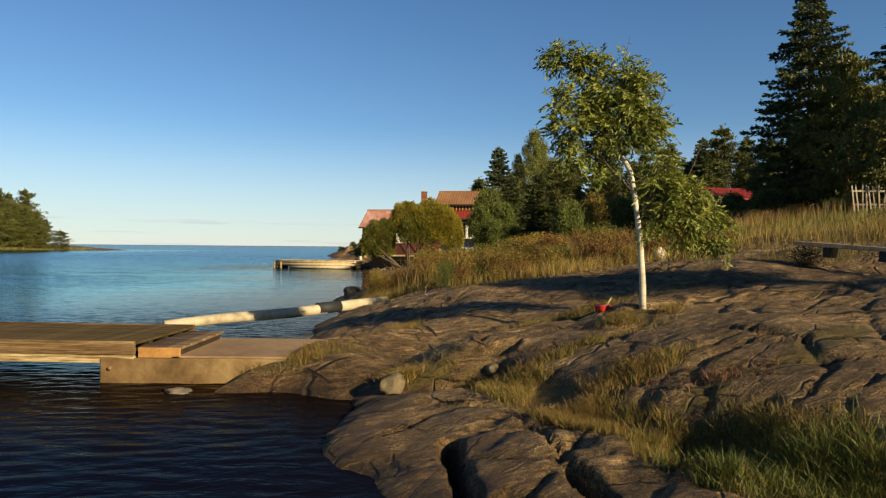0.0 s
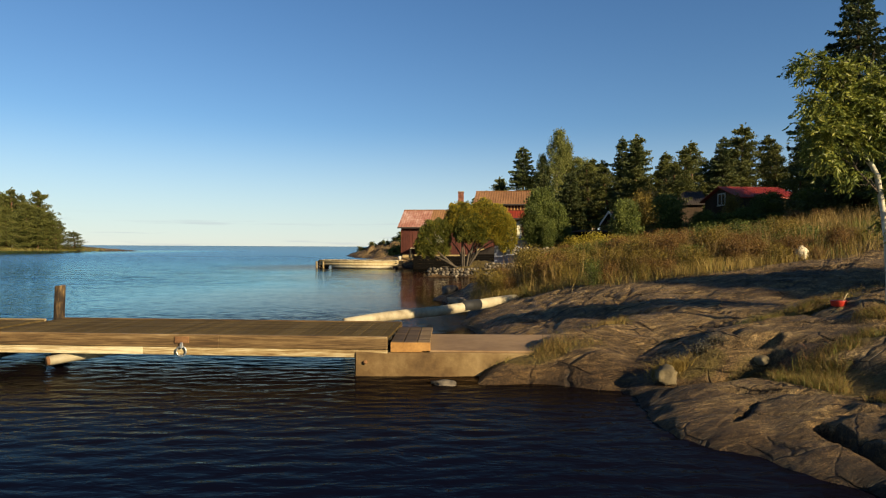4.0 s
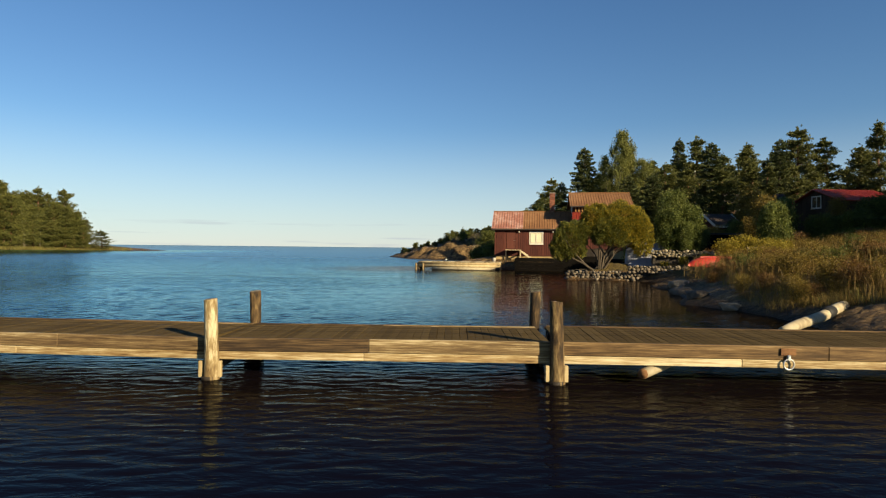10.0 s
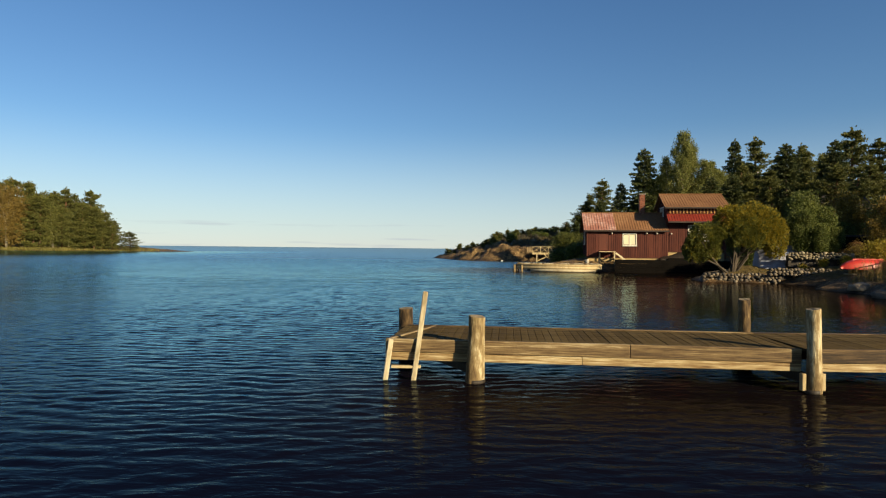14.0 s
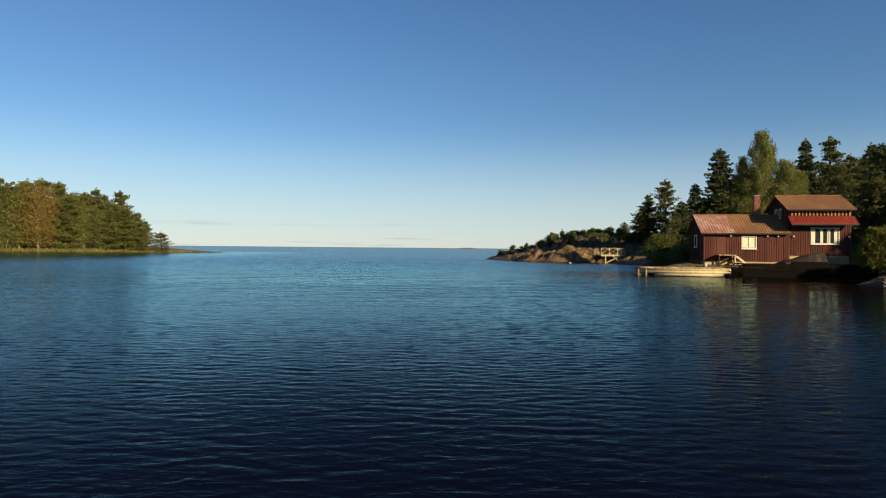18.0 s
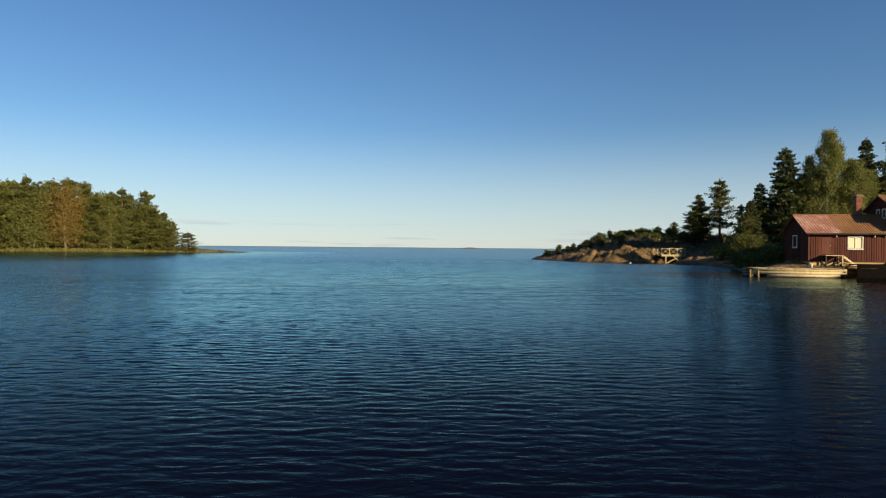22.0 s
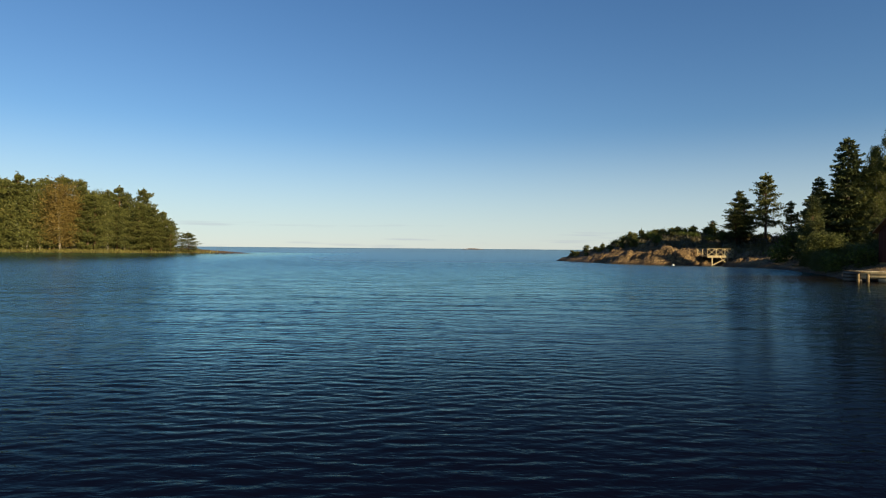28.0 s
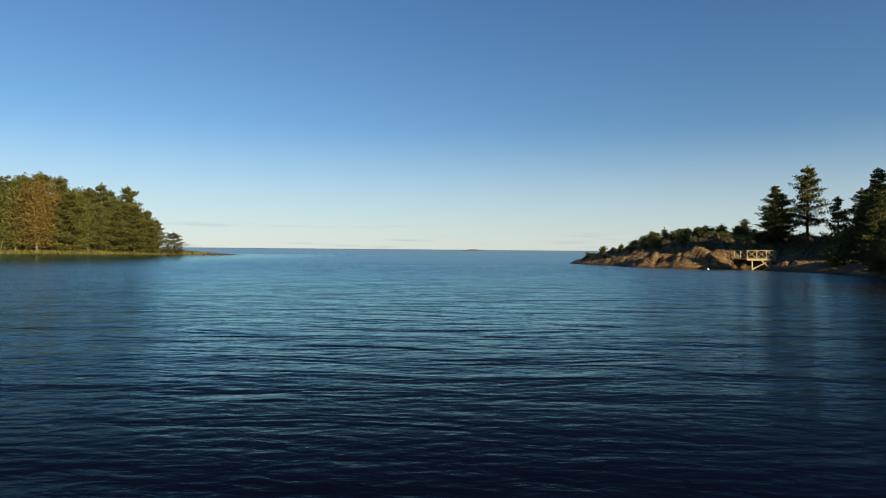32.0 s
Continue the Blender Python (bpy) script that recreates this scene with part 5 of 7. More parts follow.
# ---- young tree on the shore rock ----
def shore_tree(rng):
    tree = thing("young_tree", "slender young tree with a bent pale trunk and narrow yellow-green leaves", "tree")
    spine = np.array([(0.02, 0, -0.15), (0.015, 0, 0.34), (-0.02, 0, 0.87), (-0.06, 0.01, 1.24), (-0.10, 0.02, 1.54), (-0.15, 0.02, 1.82), (-0.22, 0.03, 1.96), (-0.30, 0.03, 2.05), (-0.38, 0.04, 2.28), (-0.48, 0.05, 2.73), (-0.62, 0.05, 3.22)])
    part("trunk", mesh_of("trunk", *tube(spine, [0.050, 0.044, 0.040, 0.036, 0.036, 0.034, 0.033, 0.030, 0.024, 0.016, 0.008], 10), [M_BARKWHITE], True), None, tree, "pale bark with dark specks")
    # clumps of the crown: x, y, z, half width, half height, sprays
    clumps = ((-0.34, 0.05, 2.86, 0.46, 0.48, 66), (-0.20, -0.05, 2.50, 0.36, 0.24, 30), (0.04, 0.05, 2.45, 0.24, 0.28, 24), (-0.90, 0.05, 2.80, 0.32, 0.18, 20), (-0.90, 0.0, 2.42, 0.32, 0.22, 20), (-0.78, -0.05, 2.12, 0.26, 0.12, 9),
              (-0.70, 0.05, 3.22, 0.22, 0.14, 11), (-1.03, 0.05, 3.38, 0.20, 0.11, 11), (-0.54, 0.05, 2.32, 0.26, 0.18, 11), (0.54, 0.10, 1.30, 0.48, 0.32, 50), (0.96, 0.12, 1.08, 0.22, 0.20, 15), (0.28, 0.05, 1.66, 0.32, 0.22, 22), (0.60, 0.1, 1.66, 0.24, 0.16, 11),
              (-0.42, 0.0, 1.80, 0.18, 0.13, 4), (0.18, -0.05, 1.98, 0.20, 0.12, 5), (0.15, -0.05, 1.15, 0.14, 0.16, 5))
    bars, spray = [], []
    for cx, cy, cz, wide, high, many in clumps:
        centre = np.array([cx, cy, cz])
        low = spine[np.argmin(np.abs(spine[:, 2] - (cz - 0.30 - 0.35 * abs(cx + 0.3))) + (spine[:, 2] < 1.0) * 9)]
        limb = [low, (low + centre) / 2 + np.array([0, 0, 0.05]) + rng.normal(size=3) * 0.03, centre]
        bars.append(tube(limb, [0.016, 0.011, 0.006], 6, False))
        for _ in range(max(2, many // 6)):
            u = rng.normal(size=3)
            tip = centre + u / np.linalg.norm(u) * np.array([wide, wide * 0.8, high])
            bars.append(tube([limb[1], (limb[1] + tip) / 2 + rng.normal(size=3) * 0.03, tip], [0.008, 0.006, 0.002], 4, False))
        for _ in range(many):
            u = rng.normal(size=3)
            u = u / np.linalg.norm(u) * rng.uniform(0.25, 1.0) ** 0.6
            spray.append((centre + u * np.array([wide, wide * 0.8, high]), u))
    # bare twigs over the crown
    for root, tip in (((-0.28, 0.05, 3.0), (-0.17, 0.05, 3.62)), ((-0.2, 0.05, 2.8), (-0.08, 0.05, 3.35)), ((-0.1, 0.05, 2.7), (0.02, 0.05, 3.18)), ((0.1, 0.05, 2.45), (0.34, 0.05, 2.98)), ((0.55, 0.1, 1.6), (0.84, 0.1, 2.28)), ((0.98, 0.1, 1.2), (1.22, 0.1, 1.72)), ((-0.75, 0.05, 3.2), (-0.5, 0.05, 3.45))):
        root, tip = np.array(root), np.array(tip)
        bars.append(tube([root, (root + tip) / 2 + rng.normal(size=3) * 0.03, tip], [0.009, 0.006, 0.002], 5, False))
        for g in (0.45, 0.7, 0.85):
            c = root + (tip - root) * g
            bars.append(tube([c, c + rng.normal(size=3) * 0.06 + np.array([0, 0, 0.09])], [0.004, 0.002], 3, False))
    part("branchwork", mesh_of("branchwork", *tubes(bars), [M_BARKDARK], True), None, tree, "thin grey-brown limbs, a few bare")
    at, way = [], []
    for c, d in spray:
        for _ in range(7):
            # one feathered leaf: pairs of leaflets along a drooping rib
            rib = d * 0.7 + rng.normal(size=3) * 0.55 + np.array([0, 0, -0.2])
            rib /= np.linalg.norm(rib)
            across = np.cross(rib, rng.normal(size=3) * 0.4 + np.array([0, 0, 1.0]))
            across /= np.linalg.norm(across) + 1e-6
            size = rng.uniform(0.13, 0.22)
            root = c + rng.normal(size=3) * 0.045
            for g in np.linspace(0.25, 1.0, 5):
                p = root + rib * size * g + np.array([0, 0, -0.07 * g * g])
                for sgn in (-1, 1):
                    at.append(p)
                    way.append(rib * 0.9 + across * sgn * 1.0 + np.array([0, 0, -0.45]))
    part("crown", leaf_mesh("crown", np.array(at), 0.088, 0.0135, M_ROWAN, rng, np.array(way), 0.22), None, tree, "narrow leaves turning yellow")
    return tree


shore_tree(R(50)).matrix_basis = pose(1.42, 8.9, on_ground(1.42, 8.9, 0.02), 0, 0, 0)

# ---- dock ----
dock = thing("dock", "long wooden dock on round posts with weathered side beams", "dock")
DECK = 0.58
SECTIONS = [((-23.13, 10.5), (-17.22, 9.95)), ((-17.10, 9.95), (-12.16, 9.90)), ((-12.04, 9.90), (-5.62, 9.62))]
rng = random.Random(3)
for (ax, ay), (bx, by) in SECTIONS:
    size, turn = math.hypot(bx - ax, by - ay), math.degrees(math.atan2(by - ay, bx - ax))
    place = pose(ax, ay, DECK, 0, 0, turn)
    wide = 1.90 if ax > -12.5 else 1.72
    plank = None
    many = int(size / 0.118)
    step = size / many
    shapes = []
    for k in range(3):
        bm = boxed((0.001, 0.03, -0.045), (step - 0.003, wide - 0.03, -0.004), 0.003)
        for v in bm.verts:
            v.co.z += rng.uniform(-0.0015, 0.0015)
        me = bpy.data.meshes.new("plank")
        bm.to_mesh(me)
        bm.free()
        me.materials.append(M_DECK)
        shapes.append(me)
    for k in range(many):
        part("plank", shapes[k % 3], None, dock, m=place @ pose(k * step, rng.uniform(-0.008, 0.008), rng.uniform(-0.003, 0.003)))
    for y, name in ((0.0, "side_beam"), (wide, "side_beam")):
        for low, high, off, back in ((-0.185, 0.012, 0.0, 0.0), (-0.31, -0.192, 0.0, 0.014)):
            cuts = [0, size * rng.uniform(0.4, 0.65), size]
            for c0, c1 in zip(cuts, cuts[1:]):
                bm = boxed((c0 + (0.03 if c0 == 0 else 0.002) + off, y - 0.045 + back, low), (c1 - 0.002 - off, y + 0.03, high), 0.008)
                for v in bm.verts:
                    v.co.z += 0.006 * noise.noise(Vector((v.co.x * 2 + ax, v.co.y, low * 9)))
                part(name, bm, (M_BEAMBROWN if ax > -12.5 else M_BEAMTOP) if not back else M_BEAM, dock, m=place)
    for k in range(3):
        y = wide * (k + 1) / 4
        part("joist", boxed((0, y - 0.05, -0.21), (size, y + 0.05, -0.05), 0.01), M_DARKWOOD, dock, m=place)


def round_post(rng, x, y, low, high, r, mat=M_POST):
    """A weathered post: uneven shaft, checks down its side, a flat sawn top."""
    sides, heights = 20, list(np.linspace(low, high - 0.05, 26)) + [high - 0.012, high, high]
    phase, dents = rng.uniform(0, 6.283, 5), rng.uniform(0, 6.283, (5, 2))
    verts, faces = [], []
    for i, z in enumerate(heights):
        foot = 1 + 0.16 * max(0.0, 1 - max(z - 0.1, 0) / 0.45)
        cut = (1.0, 0.96, 0.12)[i - 26] if i >= 26 else 1.0
        for j in range(sides):
            a = 6.283185 * j / sides
            k = 1 + 0.035 * math.sin(3 * a + phase[0] + z * 1.3) + 0.03 * math.sin(2 * a + phase[1] - z * 2.1) + 0.012 * math.sin(7 * a + phase[2] + z * 9)
            for da, dz in dents:
                gap = (a - da + math.pi) % 6.283185 - math.pi
                k -= 0.10 * math.exp(-(gap / 0.14) ** 2) * (0.5 + 0.5 * math.sin(z * 3 + dz))
            lean = 0.02 * math.sin(z * 1.7 + phase[3])
            verts.append((x + lean + r * foot * k * cut * math.cos(a), y + r * foot * k * cut * math.sin(a), z + (0.012 * math.sin(a + phase[4]) if i >= 26 else 0)))
    for i in range(len(heights) - 1):
        for j in range(sides):
            n = (j + 1) % sides
            faces.append((i * sides + j, i * sides + n, (i + 1) * sides + n, (i + 1) * sides + j))
    faces.append(tuple(range((len(heights) - 1) * sides, len(heights) * sides)))
    me = mesh_of("post", verts, faces, [mat, M_SAWNTOP], True)
    for p in list(me.polygons)[-sides - 1:]:
        p.use_smooth, p.material_index = False, 1
    return me


r = R(60)
for x, y, top, rad in ((-21.82, 10.22, 0.97, 0.125), (-22.98, 12.45, 0.86, 0.125), (-17.13, 9.80, 1.17, 0.095), (-17.13, 11.86, 1.14, 0.095), (-12.09, 9.75, 1.19, 0.095), (-12.10, 11.97, 1.18, 0.095)):
    post = part("post", round_post(r, x, y, -1.4, top, rad), None, dock, "round weathered mooring post")
    part("collar", mesh_of("collar", *tube([(x, y, -0.02), (x, y, 0.05)], [rad * 1.22, rad * 1.22], 14), [M_DARKWOOD], True), None, post, "dark wet band at the waterline")
    if rad < 0.1:
        for s in (-1, 1):
            part("bracket", boxed((x + s * 0.135 - 0.03, y - 0.03, 0.03), (x + s * 0.135 + 0.03, y + 0.05, 0.27), 0.008), M_PALEWOOD, post, "pale wooden cleat")
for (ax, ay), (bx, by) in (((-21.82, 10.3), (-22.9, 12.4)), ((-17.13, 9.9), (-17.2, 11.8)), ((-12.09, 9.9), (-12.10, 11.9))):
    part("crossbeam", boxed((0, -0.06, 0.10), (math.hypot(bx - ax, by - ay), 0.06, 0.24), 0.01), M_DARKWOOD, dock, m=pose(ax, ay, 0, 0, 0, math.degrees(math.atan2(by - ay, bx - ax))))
part("end_board", boxed((0, -0.04, -0.33), (1.9, 0.03, 0.01), 0.01), M_BEAMTOP, dock, m=pose(-23.14, 10.48, DECK, 0, 0, 68))
# stray log end under the deck
part("brace_log", mesh_of("brace_log", *tube([(-10.85, 9.72, 0.17), (-10.2, 10.4, 0.24), (-9.2, 11.5, 0.34)], [0.075, 0.085, 0.09], 10), [M_LOG], True), None, dock, "pale split log under the deck")
part("log_end", mesh_of("log_end", *tube([(-10.875, 9.695, 0.166), (-10.84, 9.735, 0.171)], [0.068, 0.078], 10), [M_RUST], True), None, dock, "red-brown sawn end")
plate = part("ring_plate", boxed((-8.90, 9.69, 0.46), (-8.68, 9.712, 0.56), 0.004), M_RUST, dock, "rusty mounting plate")
v, f = [], []
for k in range(24):
    a = 2 * math.pi * k / 24
    for j in range(8):
        b = 2 * math.pi * j / 8
        rr = 0.075 + 0.012 * math.cos(b)
        v.append((-8.79 + rr * math.cos(a), 9.683 + 0.012 * math.sin(b), 0.335 + rr * math.sin(a)))
        f.append((k * 8 + j, k * 8 + (j + 1) % 8, (k + 1) % 24 * 8 + (j + 1) % 8, (k + 1) % 24 * 8 + j))
part("ring", mesh_of("ring", v, f, [M_STEEL], True), None, plate, "shiny steel mooring ring")
part("shackle", boxed((-8.815, 9.665, 0.38), (-8.765, 9.705, 0.47), 0.01), M_STEEL, plate, "steel shackle")

# bathing ladder at the dock's end
ladder = thing("bathing_ladder", "pale wooden bathing ladder leaning on the dock's end", "ladder")
for x, top in ((-23.12, 0.56), (-22.70, 1.28)):
    lean = (top + 0.5) * 0.13
    part("stringer", boxed((-0.038, -0.024, 0), (0.038, 0.024, top + 0.66), 0.010), M_BLEACHED, ladder, m=pose(x - 0.10, 10.20, -0.6, -9, 7, 0))
for z in (-0.35, -0.08, 0.19):
    part("rung", boxed((-0.02, -0.04, -0.018), (0.42, 0.04, 0.018), 0.005), M_PALEWOOD, ladder, m=pose(-23.14 + (z + 0.6) * 0.12, 10.23 + (z + 0.6) * 0.158, z, 0, 0, 0))

# ---- landing of concrete, step and log ----
landing = thing("landing", "stained concrete landing with a rust-brown top", "landing")
bm = boxed((-6.12, 9.58, -0.9), (-2.7, 11.45, 0.352), 0.02)
bmesh.ops.subdivide_edges(bm, edges=bm.edges[:], cuts=5, use_grid_fill=True)
for q in bm.verts:
    q.co += Vector((noise.noise(q.co * 3), noise.noise(q.co * 3 + Vector((9, 0, 0))), 0.5 * noise.noise(q.co * 3 + Vector((0, 9, 0))))) * 0.02
part("block", bm, M_CONCRETE, landing, "brown-stained concrete block")
bm = boxed((-5.1, 9.62, 0.35), (-2.8, 11.40, 0.385), 0.01)
part("top_slab", bm, M_SLABTOP, landing, "smooth rust-brown top")
part("bolt", mesh_of("bolt", *tube([(-5.95, 9.60, 0.21), (-5.95, 9.54, 0.21)], [0.035, 0.03], 8), [M_RUST], True), None, landing, "rusty bolt")

step = thing("wooden_step", "orange-brown plank step between dock and landing", "step")
for k in range(3):
    part("tread", boxed((-5.70 + k * 0.205, 9.78, 0.46), (-5.70 + k * 0.205 + 0.195, 11.5, 0.505), 0.008), M_BEAMBROWN, step)
part("front_board", boxed((-5.70, 9.74, 0.352), (-5.09, 9.775, 0.50), 0.008), M_ORANGEWOOD, step, "bright orange sawn board")
part("bearer", boxed((-5.68, 9.9, 0.37), (-5.12, 11.4, 0.455), 0.008), M_DARKWOOD, step)
step.matrix_basis = pose(0.12, -0.12, 0)

log = thing("mooring_log", "long pale log reaching from the dock to the shore rock", "log")
a, b = Vector((-6.9, 13.35, 0.33)), Vector((-2.80, 17.9, 0.46))
pts = [a.lerp(b, k / 10) + Vector((0, 0, 0.02 * math.sin(k * 0.9))) for k in range(11)]
part("trunk", mesh_of("trunk", *tube(pts, [0.105 + 0.004 * k for k in range(11)], 14), [M_LOG], True), None, log)
p, q = a.lerp(b, 0.62), a.lerp(b, 0.73)
part("band", mesh_of("band", *tube([p + Vector((0, 0, 0.012)), q + Vector((0, 0, 0.016))], [0.146, 0.150], 14), [M_BLACK], True), None, log, "black rubber sleeve")
part("end_ring", mesh_of("end_ring", *tube([b, b + (b - a).normalized() * 0.03], [0.147, 0.135], 14), [M_BEAM], True), None, log, "sawn end")

# ---- loose things on the shore ----
def stone_thing(name, label, x, y, sx, sy, sz, seed, mat=M_BOULDER, lift=0.45, category="stone", group=""):
    ob = new(name, bpy.data.meshes.new(name))
    bm = rough_stone(random.Random(seed), sx, sy, sz, 3, 0.24)
    bm.to_mesh(ob.data)
    bm.free()
    ob.data.materials.append(mat)
    ob.matrix_basis = pose(x, y, on_ground(x, y) + sz * lift, 0, 0, seed * 50)
    return tagged(ob, label, category, group)


stone_thing("boulder", "rounded pale boulder at the water's edge", -1.80, 8.48, 0.19, 0.14, 0.13, 5, lift=0.6, category="boulder")
stone_thing("loose_stone", "small pale angular stone on the rock", -0.57, 8.42, 0.10, 0.08, 0.06, 6)
stone_thing("water_stone", "flat dark stone breaking the water by the landing", -4.75, 9.05, 0.18, 0.12, 0.07, 7, M_ROCKSTONE, 0.0).location.z = -0.01
for k, (x, y, s) in enumerate(((-4.6, 23.4, 0.4), (-4.4, 21.2, 0.3), (-2.3, 31.5, 0.45), (-8.2, 50.5, 0.7), (-3.4, 28.0, 0.5))):
    stone_thing("shore_stone", "weathered granite stone lying on the shore", x, y, s, s * 0.8, s * 0.5, 20 + k, M_ROCKSTONE, 0.4, group="shore stones")

buoy = thing("ball_buoy", "pale chalky ball buoy lying on the grass edge", "buoy", pose(3.86, 15.35, on_ground(3.86, 15.35) + 0.15))
bm = bmesh.new()
bmesh.ops.create_uvsphere(bm, u_segments=20, v_segments=12, radius=0.17)
for q in bm.verts:
    if q.co.z > 0.15:
        q.co.z += 0.03
for q in bm.faces:
    q.smooth = True
part("ball", bm, M_WHITEBUOY, buoy)
part("eye", mesh_of("eye", *tube([(-0.13, -0.02, 0.07), (-0.21, -0.02, 0.12)], [0.035, 0.025], 8), [M_BLACK], True), None, buoy, "dark rope eye")

pot = thing("red_pot", "small red metal pot with a stick beside the young tree", "pot", pose(1.02, 9.35, on_ground(1.02, 9.35) - 0.02) @ Matrix.Scale(0.75, 4))
part("body", mesh_of("body", *tube([(0, 0, 0), (0, 0, 0.02), (0, 0, 0.11), (0, 0, 0.12), (0, 0, 0.115), (0, 0, 0.03)], [0.10, 0.13, 0.15, 0.155, 0.135, 0.11], 14), [M_REDPAINT], True), None, pot)
part("stick", mesh_of("stick", *tube([(0.05, 0, 0.06), (0.17, 0, 0.26)], [0.012, 0.01], 6), [M_PALEWOOD], True), None, pot, "pale stick")
part("handle", mesh_of("handle", *tube([(-0.15, 0, 0.11), (-0.10, 0, 0.17), (0.0, 0, 0.185), (0.10, 0, 0.17), (0.15, 0, 0.11)], [0.006] * 5, 5), [M_RUST], True), None, pot)

boardwalk = thing("boardwalk", "grey plank boardwalk crossing the grass by the rock", "boardwalk", pose(5.64, 12.75, 2.06, 0, 4.5, -43))
for k in range(3):
    part("plank", boxed((0, -k * 0.21, 0.02), (5.0, -k * 0.21 + 0.195, 0.10), 0.008), M_FENCE, boardwalk)
for k in range(6):
    part("bearer", boxed((0.5 + k * 0.85, -0.40, -0.16), (0.62 + k * 0.85, 0.18, 0.018), 0.01), M_DARKWOOD, boardwalk)

fence = thing("paling_fence", "leaning grey paling fence beside the pines", "fence", pose(18.6, 31.0, on_ground(20, 31) - 0.15, 0, 0, -6))
r = random.Random(8)
for k in range(34):
    part("paling", boxed((-0.035, -0.012, 0), (0.035, 0.012, 1.35 * r.uniform(0.9, 1.05)), 0.006), M_FENCE, fence, m=pose(k * 0.19, 0, 0, r.uniform(-3, 3), r.uniform(-9, 5), 0))
for z in (0.35, 1.0):
    part("rail", boxed((-0.1, 0.014, z - 0.04), (6.4, 0.06, z + 0.04), 0.008), M_FENCE, fence)

handrail = thing("pole_rail", "low wooden pole rail among the shore shrubs", "railing", pose(2.4, 34.2, 0, 0, 0, 36))
for k in range(5):
    x, y = 2.4 + k * 1.4 * math.cos(radians(36)), 34.2 + k * 1.4 * math.sin(radians(36))
    part("post", boxed((k * 1.4 - 0.04, -0.04, on_ground(x, y) - 0.1), (k * 1.4 + 0.04, 0.04, 2.12), 0.01), M_PALEWOOD, handrail)
for z in (1.86, 2.12):
    part("rail", mesh_of("rail", *tube([(-0.1, 0, z), (2.9, 0.01, z + 0.015), (5.8, 0, z)], [0.04, 0.038, 0.036], 8), [M_PALEWOOD], True), None, handrail)

# ---- the red house on the shore ----
HOUSE = pose(-9.2, 60.0, 0, 0, 0, -8)


def board_wall(length, low, high, gap=0.2, thick=0.12, gable=None, holes=()):
    """A wall of upright boards with cover strips, along x, its face at y = 0. gable: (x of the peak, height of the peak)."""
    verts, faces = [], []

    def top(x):
        if gable is None:
            return high
        px, pz = gable
        return high + (pz - high) * (1 - abs(x - px) / max(px, length - px))

    def prism(x0, x1, y0, y1, z0, za, zb):
        nonlocal verts, faces
        k = len(verts)
        verts.extend([(x0, y0, z0), (x1, y0, z0), (x1, y1, z0), (x0, y1, z0), (x0, y0, za), (x1, y0, zb), (x1, y1, zb), (x0, y1, za)])
        faces.extend([(k, k + 1, k + 5, k + 4), (k + 1, k + 2, k + 6, k + 5), (k + 2, k + 3, k + 7, k + 6), (k + 3, k, k + 4, k + 7), (k + 4, k + 5, k + 6, k + 7), (k + 3, k + 2, k + 1, k)])

    cuts = sorted({0.0, length} | {v for h in holes for v in h[:2]} | ({gable[0]} if gable else set()))
    for a, b in zip(cuts, cuts[1:]):
        m = (a + b) / 2
        z = low
        for hx0, hx1, hz0, hz1 in sorted(holes, key=lambda h: h[2]):
            if hx0 < m < hx1:
                prism(a, b, 0, thick, z, hz0, hz0)
                z = hz1
        prism(a, b, 0, thick, z, top(a), top(b))
    panel = (verts, faces)
    verts, faces = [], []
    many = max(1, round(length / gap))
    for i in range(1, many):
        x = i * length / many
        ends = [(low, top(x))]
        for hx0, hx1, hz0, hz1 in holes:
            if hx0 - 0.12 < x < hx1 + 0.12:
                ends = [(low, hz0 - 0.12), (hz1 + 0.12, top(x))]
        for a, b in ends:
            prism(x - 0.03, x + 0.03, -0.028, -0.001, a, b, b)
    return panel, (verts, faces)


def wall_part(parent, shape, mat, label="", m=None):
    """A wall panel with its cover strips."""
    wall = part("wall", mesh_of("wall", *shape[0], [mat]), None, parent, label, m)
    tagged(part("cladding", mesh_of("cladding", *shape[1], [mat]), None, wall), kind="stuff")
    return wall


def roof_slope(length, run, rise, mat, pitch=0.24, thick=0.09):
    """One slope of ribbed roofing: eave along x at the origin, rising along +y."""
    verts, faces = [], []
    many = max(2, round(length / pitch))
    line = []
    for i in range(many):
        x0, w = i * length / many, length / many
        line += [(x0, 0.0), (x0 + w * 0.58, 0.0), (x0 + w * 0.66, 0.035), (x0 + w * 0.92, 0.035)]
    line.append((length, 0.0))
    for x, up in line:
        verts += [(x, 0, up), (x, run, rise + up), (x, 0, -thick), (x, run, rise - thick)]
    for i in range(len(line) - 1):
        a, b = i * 4, i * 4 + 4
        faces += [(a, b, b + 1, a + 1), (a + 2, a + 3, b + 3, b + 2), (a, a + 2, b + 2, b), (a + 1, b + 1, b + 3, a + 3)]
    k = (len(line) - 1) * 4
    faces += [(0, 1, 3, 2), (k, k + 2, k + 3, k + 1)]
    return mesh_of("roof_slope", verts, faces, [mat])


